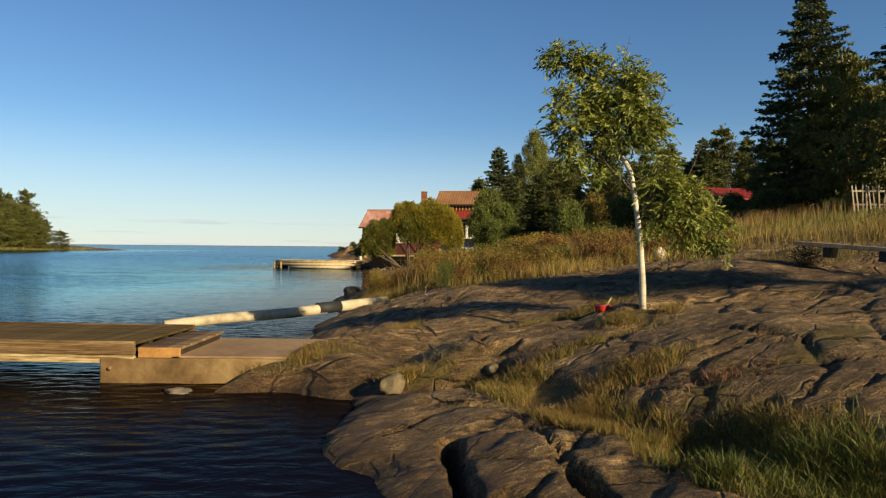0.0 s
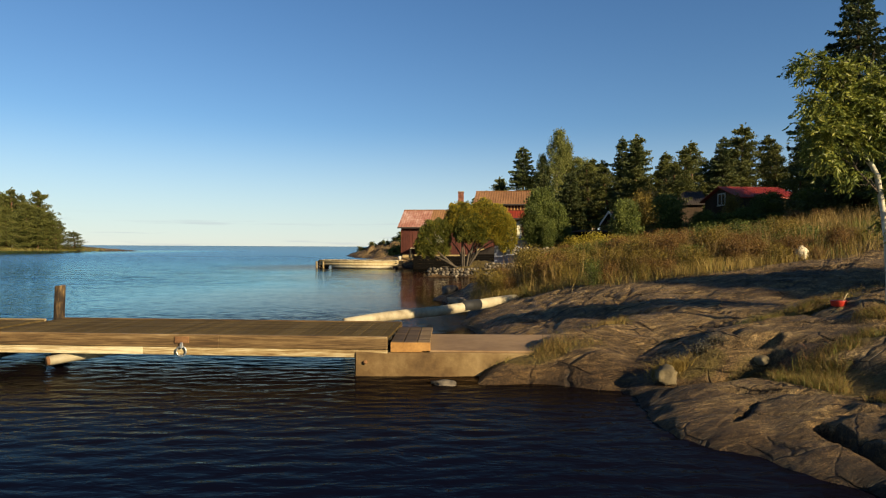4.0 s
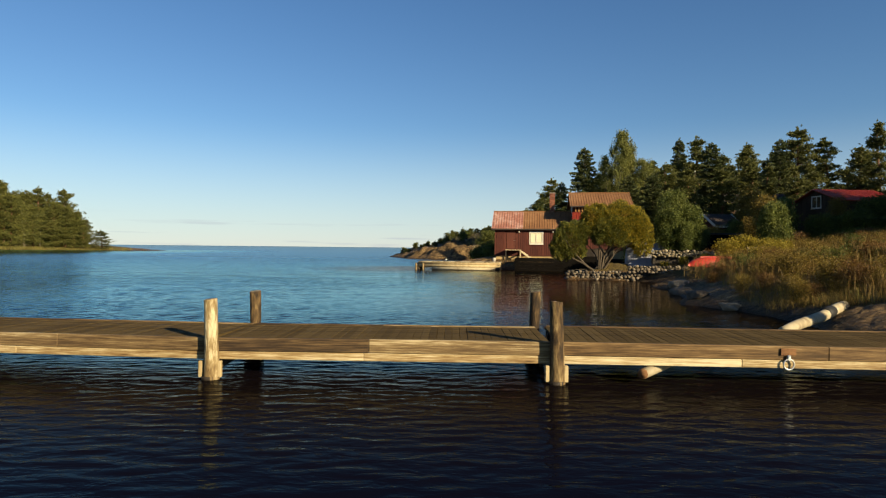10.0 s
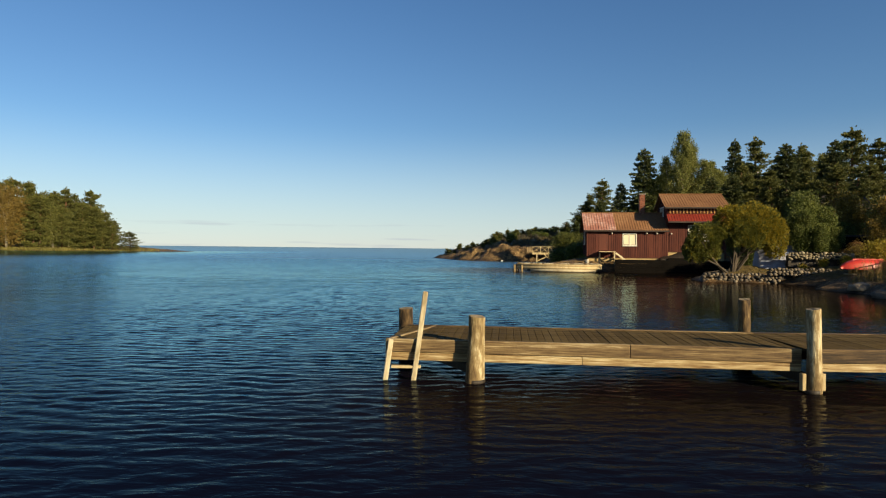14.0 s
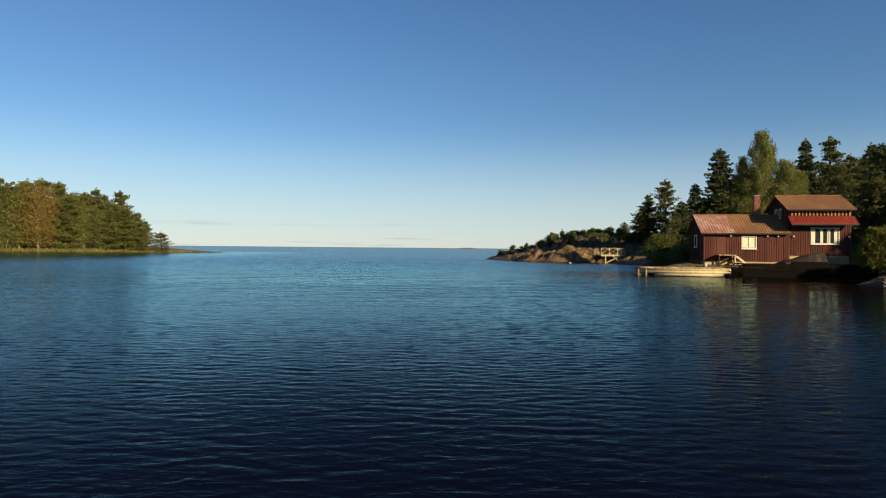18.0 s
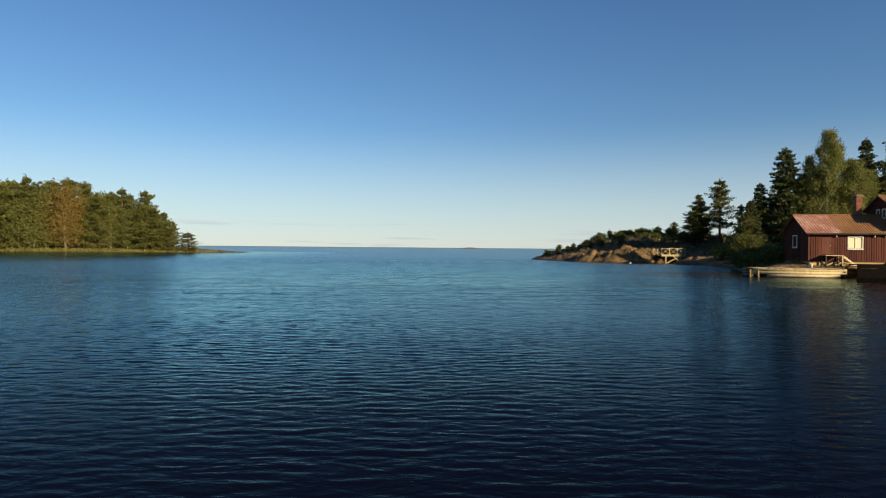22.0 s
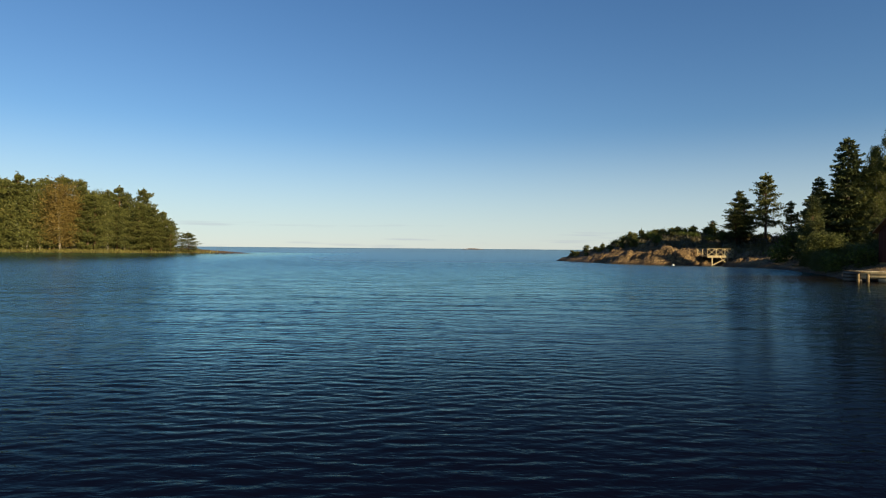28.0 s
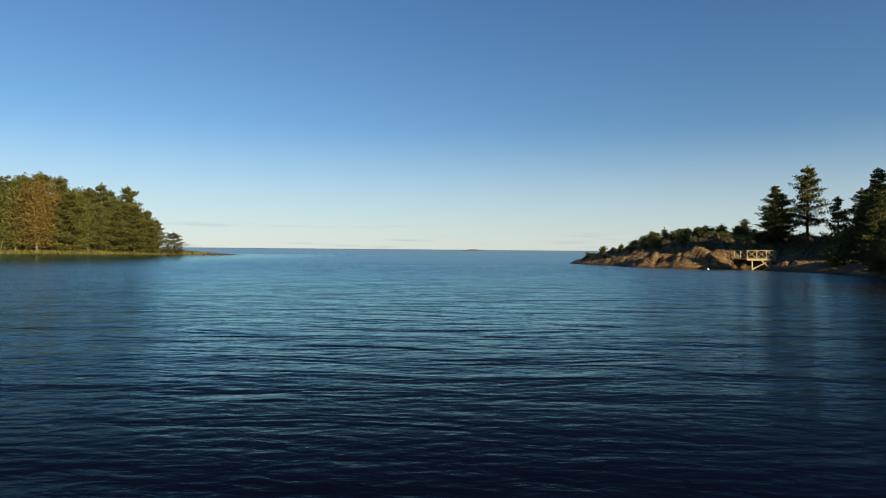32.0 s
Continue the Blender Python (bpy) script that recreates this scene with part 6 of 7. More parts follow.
def window(parent, x0, x1, z0, z1, y=-0.03, panes=2, m=None, blind=False, frame_mat=None):
    """A framed window in a wall along x; its panes lie in the opening."""
    frame_mat = frame_mat or M_WHITE
    bm = bmesh.new()
    for lo, hi in (((x0 - 0.09, y - 0.03, z1), (x1 + 0.09, y + 0.06, z1 + 0.11)), ((x0 - 0.09, y - 0.03, z0 - 0.11), (x1 + 0.09, y + 0.06, z0)),
                   ((x0 - 0.09, y - 0.03, z0), (x0, y + 0.06, z1)), ((x1, y - 0.03, z0), (x1 + 0.09, y + 0.06, z1))):
        box(bm, lo, hi, 0.006)
    win = part("window", bm, frame_mat, parent, "white-framed window", m)
    w = (x1 - x0) / panes
    for i in range(panes):
        part("pane", boxed((x0 + i * w + 0.03, y + 0.045, z0 + 0.02), (x0 + (i + 1) * w - 0.03, y + 0.055, z1 - 0.02), 0), M_GLASS, win)
        if blind:
            part("blind", boxed((x0 + i * w + 0.035, y + 0.03, z0 + 0.025), (x0 + (i + 1) * w - 0.035, y + 0.04, z1 - 0.025), 0), M_CREAM, win, "pale drawn blind")
        if i:
            part("mullion", boxed((x0 + i * w - 0.03, y - 0.01, z0), (x0 + i * w + 0.03, y + 0.06, z1), 0.005), frame_mat, win)
    part("sill", boxed((x0 - 0.12, y - 0.09, z0 - 0.15), (x1 + 0.12, y + 0.02, z0 - 0.112), 0.006), frame_mat, win)
    return win


def brick_stack(sx, sy, z0, z1):
    """A chimney of single bricks round a mortar core."""
    verts, faces = [], []
    course, row = 0.085, 0
    z = z0
    while z < z1 - 0.01:
        for axis, length, other in ((0, sx, sy), (1, sy, sx)):
            for side in (0, 1):
                a = -0.12 if row % 2 else 0.0
                while a < length:
                    b0, b1 = max(a, 0), min(a + 0.24, length)
                    if b1 - b0 > 0.03:
                        lo, hi = (0, 0.10) if side == 0 else (other - 0.10, other)
                        k = len(verts)
                        for zz in (z, z + course - 0.012):
                            for q in ((b0 + 0.006, lo), (b1 - 0.006, lo), (b1 - 0.006, hi), (b0 + 0.006, hi)):
                                verts.append((q[0], q[1], zz) if axis == 0 else (q[1], q[0], zz))
                        faces.extend([(k, k + 1, k + 5, k + 4), (k + 1, k + 2, k + 6, k + 5), (k + 2, k + 3, k + 7, k + 6), (k + 3, k, k + 4, k + 7), (k + 4, k + 5, k + 6, k + 7)])
                    a += 0.25
        z += course
        row += 1
    return mesh_of("bricks", verts, faces, [M_BRICK])


house = thing("red_house", "red boarded shore house with an orange-brown roof and brick chimney", "house", HOUSE)
W1, W2 = (3.30, 4.42, 2.48, 3.45), (9.15, 11.35, 2.95, 4.25)
part("foundation", boxed((0.05, 0.06, 0.2), (7.2, 5.5, 1.42), 0.02), M_FOUND, house, "yellowed plastered foundation")
part("foundation", boxed((7.25, 0.08, 0.4), (12.3, 5.1, 1.92), 0.02), M_FOUND, house, "yellowed plastered foundation")
wall_part(house, board_wall(7.25, 1.25, 3.86, holes=[W1, (1.05, 1.95, 1.9, 3.62)]), M_REDWALL, "", pose(0, 0, 0))
wall_part(house, board_wall(5.6, 1.25, 3.86, gable=(2.8, 5.55)), M_REDWALL, "shaded gable wall", pose(0, 5.6, 0, 0, 0, -90))
wall_part(house, board_wall(7.25, 1.25, 3.86), M_REDWALL, "", pose(7.25, 5.6, 0, 0, 0, 180))
wall_part(house, board_wall(5.05, 1.85, 5.98, holes=[(W2[0] - 7.28, W2[1] - 7.28, *W2[2:])]), M_REDWALL, "", pose(7.28, 0.0, 0))
wall_part(house, board_wall(5.2, 1.85, 5.98, gable=(2.6, 7.32)), M_REDWALL, "shaded gable wall", pose(7.28, 5.2, 0, 0, 0, -90))
wall_part(house, board_wall(5.2, 1.85, 5.98, gable=(2.6, 7.32)), M_REDWALL, "", pose(12.33, 0, 0, 0, 0, 90))
wall_part(house, board_wall(5.05, 1.85, 5.98), M_REDWALL, "", pose(12.33, 5.2, 0, 0, 0, 180))
part("inner_room", boxed((7.5, 0.5, 1.9), (12.1, 5.0, 5.9), 0), M_SHADEBLACK, house, "dark room behind the panes")
part("inner_room", boxed((0.2, 0.4, 1.4), (7.2, 5.3, 3.8), 0), M_SHADEBLACK, house, "dark room behind the panes")
run, rise = 3.15, 1.80
part("roof_slope", roof_slope(2.95, run, rise, M_PINKROOF), None, house, "faded pink metal roofing", pose(-0.35, -0.35, 3.82))
part("roof_slope", roof_slope(4.75, run, rise, M_TILE), None, house, "orange-brown roofing", pose(2.602, -0.35, 3.82))
part("roof_slope", roof_slope(7.65, run, rise, M_TILE), None, house, m=pose(7.30, 5.95, 3.82, 0, 0, 180))
part("roof_slope", roof_slope(5.75, 3.0, 1.42, M_TILE), None, house, "orange-brown roofing", pose(6.93, -0.40, 6.0))
part("roof_slope", roof_slope(5.75, 3.0, 1.42, M_TILE), None, house, m=pose(12.68, 5.6, 6.0, 0, 0, 180))
part("apron_roof", roof_slope(5.5, 0.85, 0.72, M_DULLRED), None, house, "dark red tin apron roof", pose(7.15, -0.86, 4.66))
for k in range(17):
    part("baluster", boxed((7.42 + k * 0.3, -0.07, 5.42), (7.52 + k * 0.3, -0.03, 5.84), 0.005), M_ORANGEWOOD, house, "pale upright board under the eave")
part("ridge_board", boxed((-0.36, 2.72, 5.60), (7.3, 2.88, 5.68), 0.01), M_TILE, house)
part("ridge_board", boxed((6.92, 2.52, 7.40), (12.7, 2.68, 7.48), 0.01), M_TILE, house)
part("eave_board", boxed((-0.36, -0.395, 3.70), (7.4, -0.355, 3.83), 0.006), M_DARKROOF, house)
part("eave_board", boxed((6.93, -0.445, 5.86), (12.69, -0.405, 5.99), 0.006), M_DARKROOF, house)
part("eave_board", boxed((7.15, -0.90, 4.52), (12.66, -0.865, 4.66), 0.006), M_DARKROOF, house)
for x, top in ((0.0, 3.85), (7.26, 3.85), (12.34, 5.95)):
    part("corner_board", boxed((x - 0.06, -0.035, 1.25), (x + 0.06, 0.0, top), 0.005), M_REDDOOR, house)
window(house, *W1, panes=2, blind=True)
wide_window = window(house, *W2, panes=3)
for x0, x1 in ((9.19, 9.45), (9.93, 10.10), (10.44, 10.70), (11.02, 11.31)):
    part("curtain", boxed((x0, 0.0, 2.98), (x1, 0.008, 4.22), 0), M_CREAM, wide_window, "pale gathered curtain")
for y in (3.1, 2.1):
    window(house, y - 0.22, y + 0.22, 5.35, 6.05, panes=1, m=pose(7.28, 5.2, 0, 0, 0, -90), y=-0.035)
window(house, 2.2, 3.0, 2.6, 3.6, panes=1, m=pose(0, 5.6, 0, 0, 0, -90), y=-0.035)
door = part("door", boxed((1.07, 0.02, 1.92), (1.93, 0.07, 3.60), 0.01), M_REDDOOR, house, "plain red-brown plank door")
part("handle", mesh_of("handle", *tube([(1.82, 0.0, 2.7), (1.82, -0.05, 2.7), (1.72, -0.05, 2.7)], [0.012] * 3, 6), [M_STEEL], True), None, door)
for x in (2.25, 5.4, 6.3, 7.6, 12.2):
    part("wall_lamp", mesh_of("wall_lamp", *tube([(x, 0.0, 3.58), (x, -0.10, 3.58), (x, -0.14, 3.55), (x, -0.16, 3.48)], [0.03, 0.05, 0.075, 0.05], 8), [M_WHITE], True), None, house, "small white outdoor lamp")
chimney = part("chimney", boxed((5.16, 2.62, 5.2), (5.60, 3.18, 7.42), 0), M_MORTAR, house, "red brick chimney")
part("brickwork", brick_stack(0.50, 0.62, 5.2, 7.40), None, chimney, m=pose(5.13, 2.59, 0))
part("cap", boxed((5.08, 2.54, 7.40), (5.68, 3.26, 7.48), 0.01), M_MORTAR, chimney)

# dark wedge, added for the shade that lies on the foundation
bank = thing("earth_bank", "dark bank added below the house wall to stand in for shade", "bank", HOUSE)
bm = boxed((6.4, -1.5, 0.3), (10.0, -0.12, 1.2), 0.05)
bmesh.ops.subdivide_edges(bm, edges=bm.edges[:], cuts=7, use_grid_fill=True)
for q in bm.verts:
    if q.co.z > 0.6:
        q.co.z += 0.85 * min(max((q.co.x - 6.4) / 2.6, 0), 1) * min(max((q.co.y + 1.5) / 0.9, 0), 1) + 0.15 * noise.noise(q.co * 1.7)
part("soil", bm, M_DARKWOOD, bank)
part("edging", boxed((7.0, -1.62, 0.9), (9.9, -1.52, 1.3), 0.02), M_SHADEBLACK, bank, "near-black edging board of the added bank")

steps = thing("entry_steps", "small wooden entry steps by the red house", "steps", HOUSE)
part("landing", boxed((1.0, -1.0, 1.78), (2.5, -0.04, 1.84), 0.01), M_BEAM, steps)
for x in (1.05, 2.40):
    for y in (-0.95, -0.15):
        part("leg", boxed((x - 0.05, y - 0.05, 0.5), (x + 0.05, y + 0.05, 1.78), 0.01), M_DARKWOOD if x < 2 else M_BEAM, steps)
for k in range(4):
    part("tread", boxed((2.55 + k * 0.26, -0.95, 1.58 - k * 0.2), (2.83 + k * 0.26, -0.1, 1.62 - k * 0.2), 0.006), M_BEAM, steps)
part("stringer", boxed((0, -0.05, -0.1), (1.3, 0.0, 0.06), 0.01), M_BEAM, steps, m=pose(2.5, -0.96, 1.72, 0, 38, 0))

# added deck whose near-black boards hold the deep shade below the house
shore_deck = thing("shore_deck", "wooden deck on piles before the red house, deep shade put into its colour", "deck", HOUSE)
for k in range(40):
    part("deck_board", boxed((2.0 + k * 0.27, -4.3, 1.06), (2.255 + k * 0.27, -1.3, 1.105), 0.006), M_SHADEBLACK, shore_deck)
for k in range(7):
    part("pile", mesh_of("pile", *tube([(2.2 + k * 1.7, -4.15, -0.8), (2.2 + k * 1.7, -4.15, 1.06)], [0.1, 0.09], 8), [M_SHADEBLACK], True), None, shore_deck)
for z in (-0.1, 0.2, 0.5, 0.8):
    part("front_board", boxed((2.0, -4.34, z), (12.8, -4.302, z + 0.285), 0.006), M_SHADEBLACK, shore_deck)

# ---- timber quay below the house ----
quay = thing("quay", "low quay of stacked pale logs below the red house", "quay", pose(-16.3, 55.9, 0, 0, 0, -9))
for k, (z, y, ln) in enumerate(((0.12, 0.0, 5.6), (0.36, 0.03, 7.3), (0.58, 0.06, 7.3))):
    off = 1.2 if k == 0 else 0.0
    part("log", mesh_of("log", *tube([(off, y, z), (off + ln / 2, y - 0.02, z + 0.01), (off + ln, y, z)], [0.135, 0.13, 0.125], 10), [M_PALEWOOD if k else M_LOG], True), None, quay)
for x in (0.0, 7.1):
    for z in (0.1, 0.34, 0.56):
        part("end_log", mesh_of("end_log", *tube([(x, -0.05, z), (x, 2.3, z)], [0.125, 0.12], 10), [M_DARKWOOD], True), None, quay, "dark end log")
for x in (-0.18, 0.45):
    part("pile", mesh_of("pile", *tube([(x, -0.16, -0.8), (x, -0.16, 0.6)], [0.1, 0.09], 9), [M_POST], True), None, quay)
for k in range(36):
    part("deck_board", boxed((k * 0.2, -0.1, 0.70), (k * 0.2 + 0.19, 2.35, 0.74), 0.006), M_BEAM, quay)
lid = thing("white_bucket", "small white bucket standing by the house corner", "bucket", pose(-9.35, 59.4, on_ground(-9.35, 59.4)))
part("body", mesh_of("body", *tube([(0, 0, 0), (0, 0, 0.32), (0, 0, 0.34)], [0.14, 0.17, 0.175], 12), [M_WHITE], True), None, lid)
part("rim", mesh_of("rim", *tube([(0, 0, 0.31), (0, 0, 0.35)], [0.185, 0.185], 12), [M_WHITE], True), None, lid)

# ---- lookout platform on the point ----
platform = thing("lookout_platform", "pale wooden platform on posts with crossed railings over the rock", "platform", pose(-9.2, 99.1, 0, 0, 0, 11))
for x in (0.75, 3.2):
    part("leg", boxed((x - 0.07, 0.0, -0.6), (x + 0.07, 0.14, 1.3), 0.01), M_PALEWOOD, platform)
    part("leg", boxed((x - 0.07, 2.2, 0.3), (x + 0.07, 2.34, 1.3), 0.01), M_PALEWOOD, platform)
part("brace", boxed((0, -0.06, -0.06), (2.75, 0.0, 0.06), 0.006), M_PALEWOOD, platform, m=pose(0.75, 0.0, 0.1, 0, -24, 0))
part("brace", boxed((0, -0.12, -0.05), (1.4, -0.065, 0.05), 0.006), M_PALEWOOD, platform, m=pose(1.9, 0.0, 1.2, 0, 40, 0))
for k in range(20):
    part("deck_board", boxed((k * 0.2, 0, 1.30), (k * 0.2 + 0.185, 2.4, 1.345), 0.005), M_PALEWOOD, platform)
part("edge_beam", boxed((-0.02, -0.055, 1.16), (4.0, -0.002, 1.36), 0.006), M_PALEWOOD, platform)
for side, (x, y, turn, many, bay) in enumerate(((0, 0, 0, 3, 1.33), (0, 0, 90, 2, 1.2), (4.0, 0, 90, 2, 1.2))):
    rail = part("railing", boxed((0, -0.03, 2.36), (many * bay, 0.05, 2.42), 0.006), M_PALEWOOD, platform, m=pose(x, y, -0.15 if side == 3 else 0, 0, 0, turn))
    part("bottom_rail", boxed((0, -0.02, 1.42), (many * bay, 0.04, 1.48), 0.006), M_PALEWOOD, rail)
    for k in range(many + 1):
        part("post", boxed((k * bay - 0.05, -0.05, 0.6 if side == 3 else 1.3), (k * bay + 0.05, 0.06, 2.36), 0.006), M_PALEWOOD, rail)
    for k in range(many):
        d, up = bay - 0.1, 0.88
        for sgn in (1, -1):
            part("cross_bar", boxed((-math.hypot(d, up) / 2, -0.02 + 0.03 * (sgn < 0), -0.025), (math.hypot(d, up) / 2, 0.008 + 0.03 * (sgn < 0), 0.025), 0.004), M_PALEWOOD, rail,
                 m=pose(k * bay + bay / 2, 0, 1.92, 0, sgn * math.degrees(math.atan2(up, d)), 0))
float_ = thing("small_float", "small white mooring float off the rocky point", "float", pose(-14.0, 99.0, 0.03))
part("ball", mesh_of("ball", *tube([(0, 0, -0.15), (0, 0, -0.07), (0, 0, 0.04), (0, 0, 0.13), (0, 0, 0.17)], [0.06, 0.14, 0.18, 0.12, 0.04], 12), [M_WHITE], True), None, float_)
part("loop", mesh_of("loop", *tube([(0, 0, 0.165), (0, 0, 0.23)], [0.03, 0.02], 6), [M_BLACK], True), None, float_)

# ---- stone walls of the cove garden ----
def stone_wall(name, label, a, b, low, high, thick, size, seed, mat=M_ROCKSTONE):
    r = random.Random(seed)
    turn, length = math.atan2(b[1] - a[1], b[0] - a[0]), math.hypot(b[0] - a[0], b[1] - a[1])
    wall = thing(name, label, "stone wall", pose(a[0], a[1], 0, 0, 0, math.degrees(turn)), "garden walls", "")
    # near-black core stands in for the shade between and below the stones
    part("core", boxed((0.05, 0.3, low - 0.5), (length - 0.05, thick, high - 0.16), 0.03), M_DARKWOOD, wall, "dark core, shade behind the stones put into its colour")
    shapes = []
    for k in range(8):
        bm = rough_stone(r, size * 0.62, size * 0.5, size * 0.45, 1, 0.16)
        me = bpy.data.meshes.new("stone")
        bm.to_mesh(me)
        bm.free()
        me.materials.append(mat)
        shapes.append(me)
    z, row = low, 0
    while z < high - size * 0.1:
        x = r.uniform(0, size * 0.6)
        while x < length:
            s = r.uniform(0.62, 1.35)
            ob = part("stone", shapes[r.randrange(8)], None, wall, m=pose(x, 0.06 + r.uniform(-0.05, 0.05) + row * 0.03, z + size * 0.35 + r.uniform(-0.06, 0.05), r.uniform(-20, 20), r.uniform(-20, 20), r.uniform(0, 360)))
            ob.scale = (s, s, s * r.uniform(0.8, 1.1))
            x += size * s * 0.95
        z += size * 0.72
        row += 1
    return wall


stone_wall("stone_wall", "low dry wall of round stones along the cove's edge", (-6.0, 40.9), (-1.7, 39.7), -0.05, 0.5, 0.8, 0.22, 1)
stone_wall("stone_wall", "short dry wall of round stones behind the red boat", (-2.4, 39.7), (1.2, 39.2), 0.5, 0.9, 0.7, 0.21, 2)
stone_wall("stone_wall", "garden wall of large stones below the shrubs, sunlight put into their pale colour", (-0.4, 41.3), (3.5, 40.6), 1.5, 1.88, 0.7, 0.2, 3, M_SUNLITSTONE)
stone_wall("stone_wall", "low heap of pale stones under the pole rail", (3.6, 36.2), (6.8, 38.6), 1.2, 1.65, 0.6, 0.32, 4)

# ---- boats ----
def hull(length, beam, deep, stations=28, ring=13):
    """An open hull lying keel up: keel along x, gunwale at z = 0."""
    verts, faces = [], []
    for i in range(stations + 1):
        u = i / stations
        w = beam / 2 * (math.sin(math.pi * min(max(u, 0.008), 0.992)) ** 0.6) * (1.0 if u < 0.7 else 1 - 0.25 * (u - 0.7) / 0.3)
        h = deep * (0.22 + 0.78 * min(1.0, 1.25 * math.sin(math.pi * u)) ** 0.55)
        for j in range(ring):
            a = math.pi * j / (ring - 1)
            c, s = math.cos(a), math.sin(a)
            verts.append((u * length, w * math.copysign(abs(c) ** 0.75, c), h * abs(s) ** 0.7 + 0.05 * (2 * u - 1) ** 2 * (1 - abs(s))))
    for i in range(stations):
        for j in range(ring - 1):
            k = i * ring + j
            faces.append((k, k + 1, k + ring + 1, k + ring))
    faces.append(tuple(range(ring)))
    faces.append(tuple(range(stations * ring, (stations + 1) * ring))[::-1])
    return mesh_of("hull", verts, faces, smooth=True)


boat = thing("red_rowing_boat", "bright red rowing boat lying keel up on the shore", "boat", pose(0.35, 37.2, on_ground(1.8, 37.3) + 0.06, 0, 0, 6))
part("hull", hull(3.35, 1.3, 0.60), M_REDPAINT, boat)
part("keel", boxed((0.75, -0.02, 0.54), (2.65, 0.02, 0.63), 0.01), M_REDPAINT, boat)
for s in (-1, 1):
    part("gunwale", mesh_of("gunwale", *tube([(0.05, 0, 0.03), (0.8, s * 0.57, 0.02), (1.6, s * 0.63, 0.01), (2.4, s * 0.54, 0.02), (3.1, s * 0.1, 0.04)], [0.025] * 5, 6), [M_REDTIN], True), None, boat)
skid = thing("timber_skid", "pale timber skid under the red boat", "timber", pose(0.5, 36.75, on_ground(0.9, 36.7) + 0.03, 0, 0, 4))
part("beam", boxed((0, 0, 0), (1.3, 0.14, 0.07), 0.01), M_PALEWOOD, skid)
part("chock", boxed((0.1, 0.14, 0.0), (0.25, 0.5, 0.07), 0.01), M_PALEWOOD, skid)

cover = thing("covered_boat", "boat under a blue-grey tarpaulin behind the willow", "boat", pose(-1.5, 43.3, 0.85, 0, 0, -6))
verts, faces = [], []
for i in range(9):
    u = i / 8
    for y, z in ((-0.95, 0.0), (-0.75, 0.55), (-0.4, 1.15), (0, 1.65), (0.4, 1.15), (0.75, 0.55), (0.95, 0.0)):
        k = 0.75 + 0.25 * math.sin(math.pi * u)
        verts.append((u * 3.0, y * k, z * (0.86 + 0.14 * math.sin(math.pi * u)) + 0.03 * math.sin(i * 2.1 + y * 5)))
for i in range(8):
    for j in range(6):
        faces.append((i * 7 + j, i * 7 + j + 1, i * 7 + j + 8, i * 7 + j + 7))
faces += [tuple(range(7)), tuple(range(56, 63))[::-1]]
part("tarpaulin", mesh_of("tarpaulin", verts, faces, [M_TARP], False), None, cover)
part("rope", mesh_of("rope", *tube([(1.5, -0.97, 0.05), (1.5, -0.78, 0.58), (1.5, -0.42, 1.2), (1.5, 0, 1.7), (1.5, 0.42, 1.2), (1.5, 0.97, 0.05)], [0.012] * 6, 5), [M_PALEWOOD], True), None, cover)
bottle = thing("white_canister", "small white canister hanging by the tarpaulin", "canister", pose(-0.75, 42.6, 1.75))
part("body", mesh_of("body", *tube([(0, 0, -0.2), (0, 0, 0.1), (0, 0, 0.16), (0, 0, 0.22)], [0.11, 0.12, 0.08, 0.04], 10), [M_WHITE], True), None, bottle)
part("hook", mesh_of("hook", *tube([(0, 0, 0.22), (0, 0.3, 0.5)], [0.012, 0.012], 5), [M_BARKDARK], True), None, bottle)

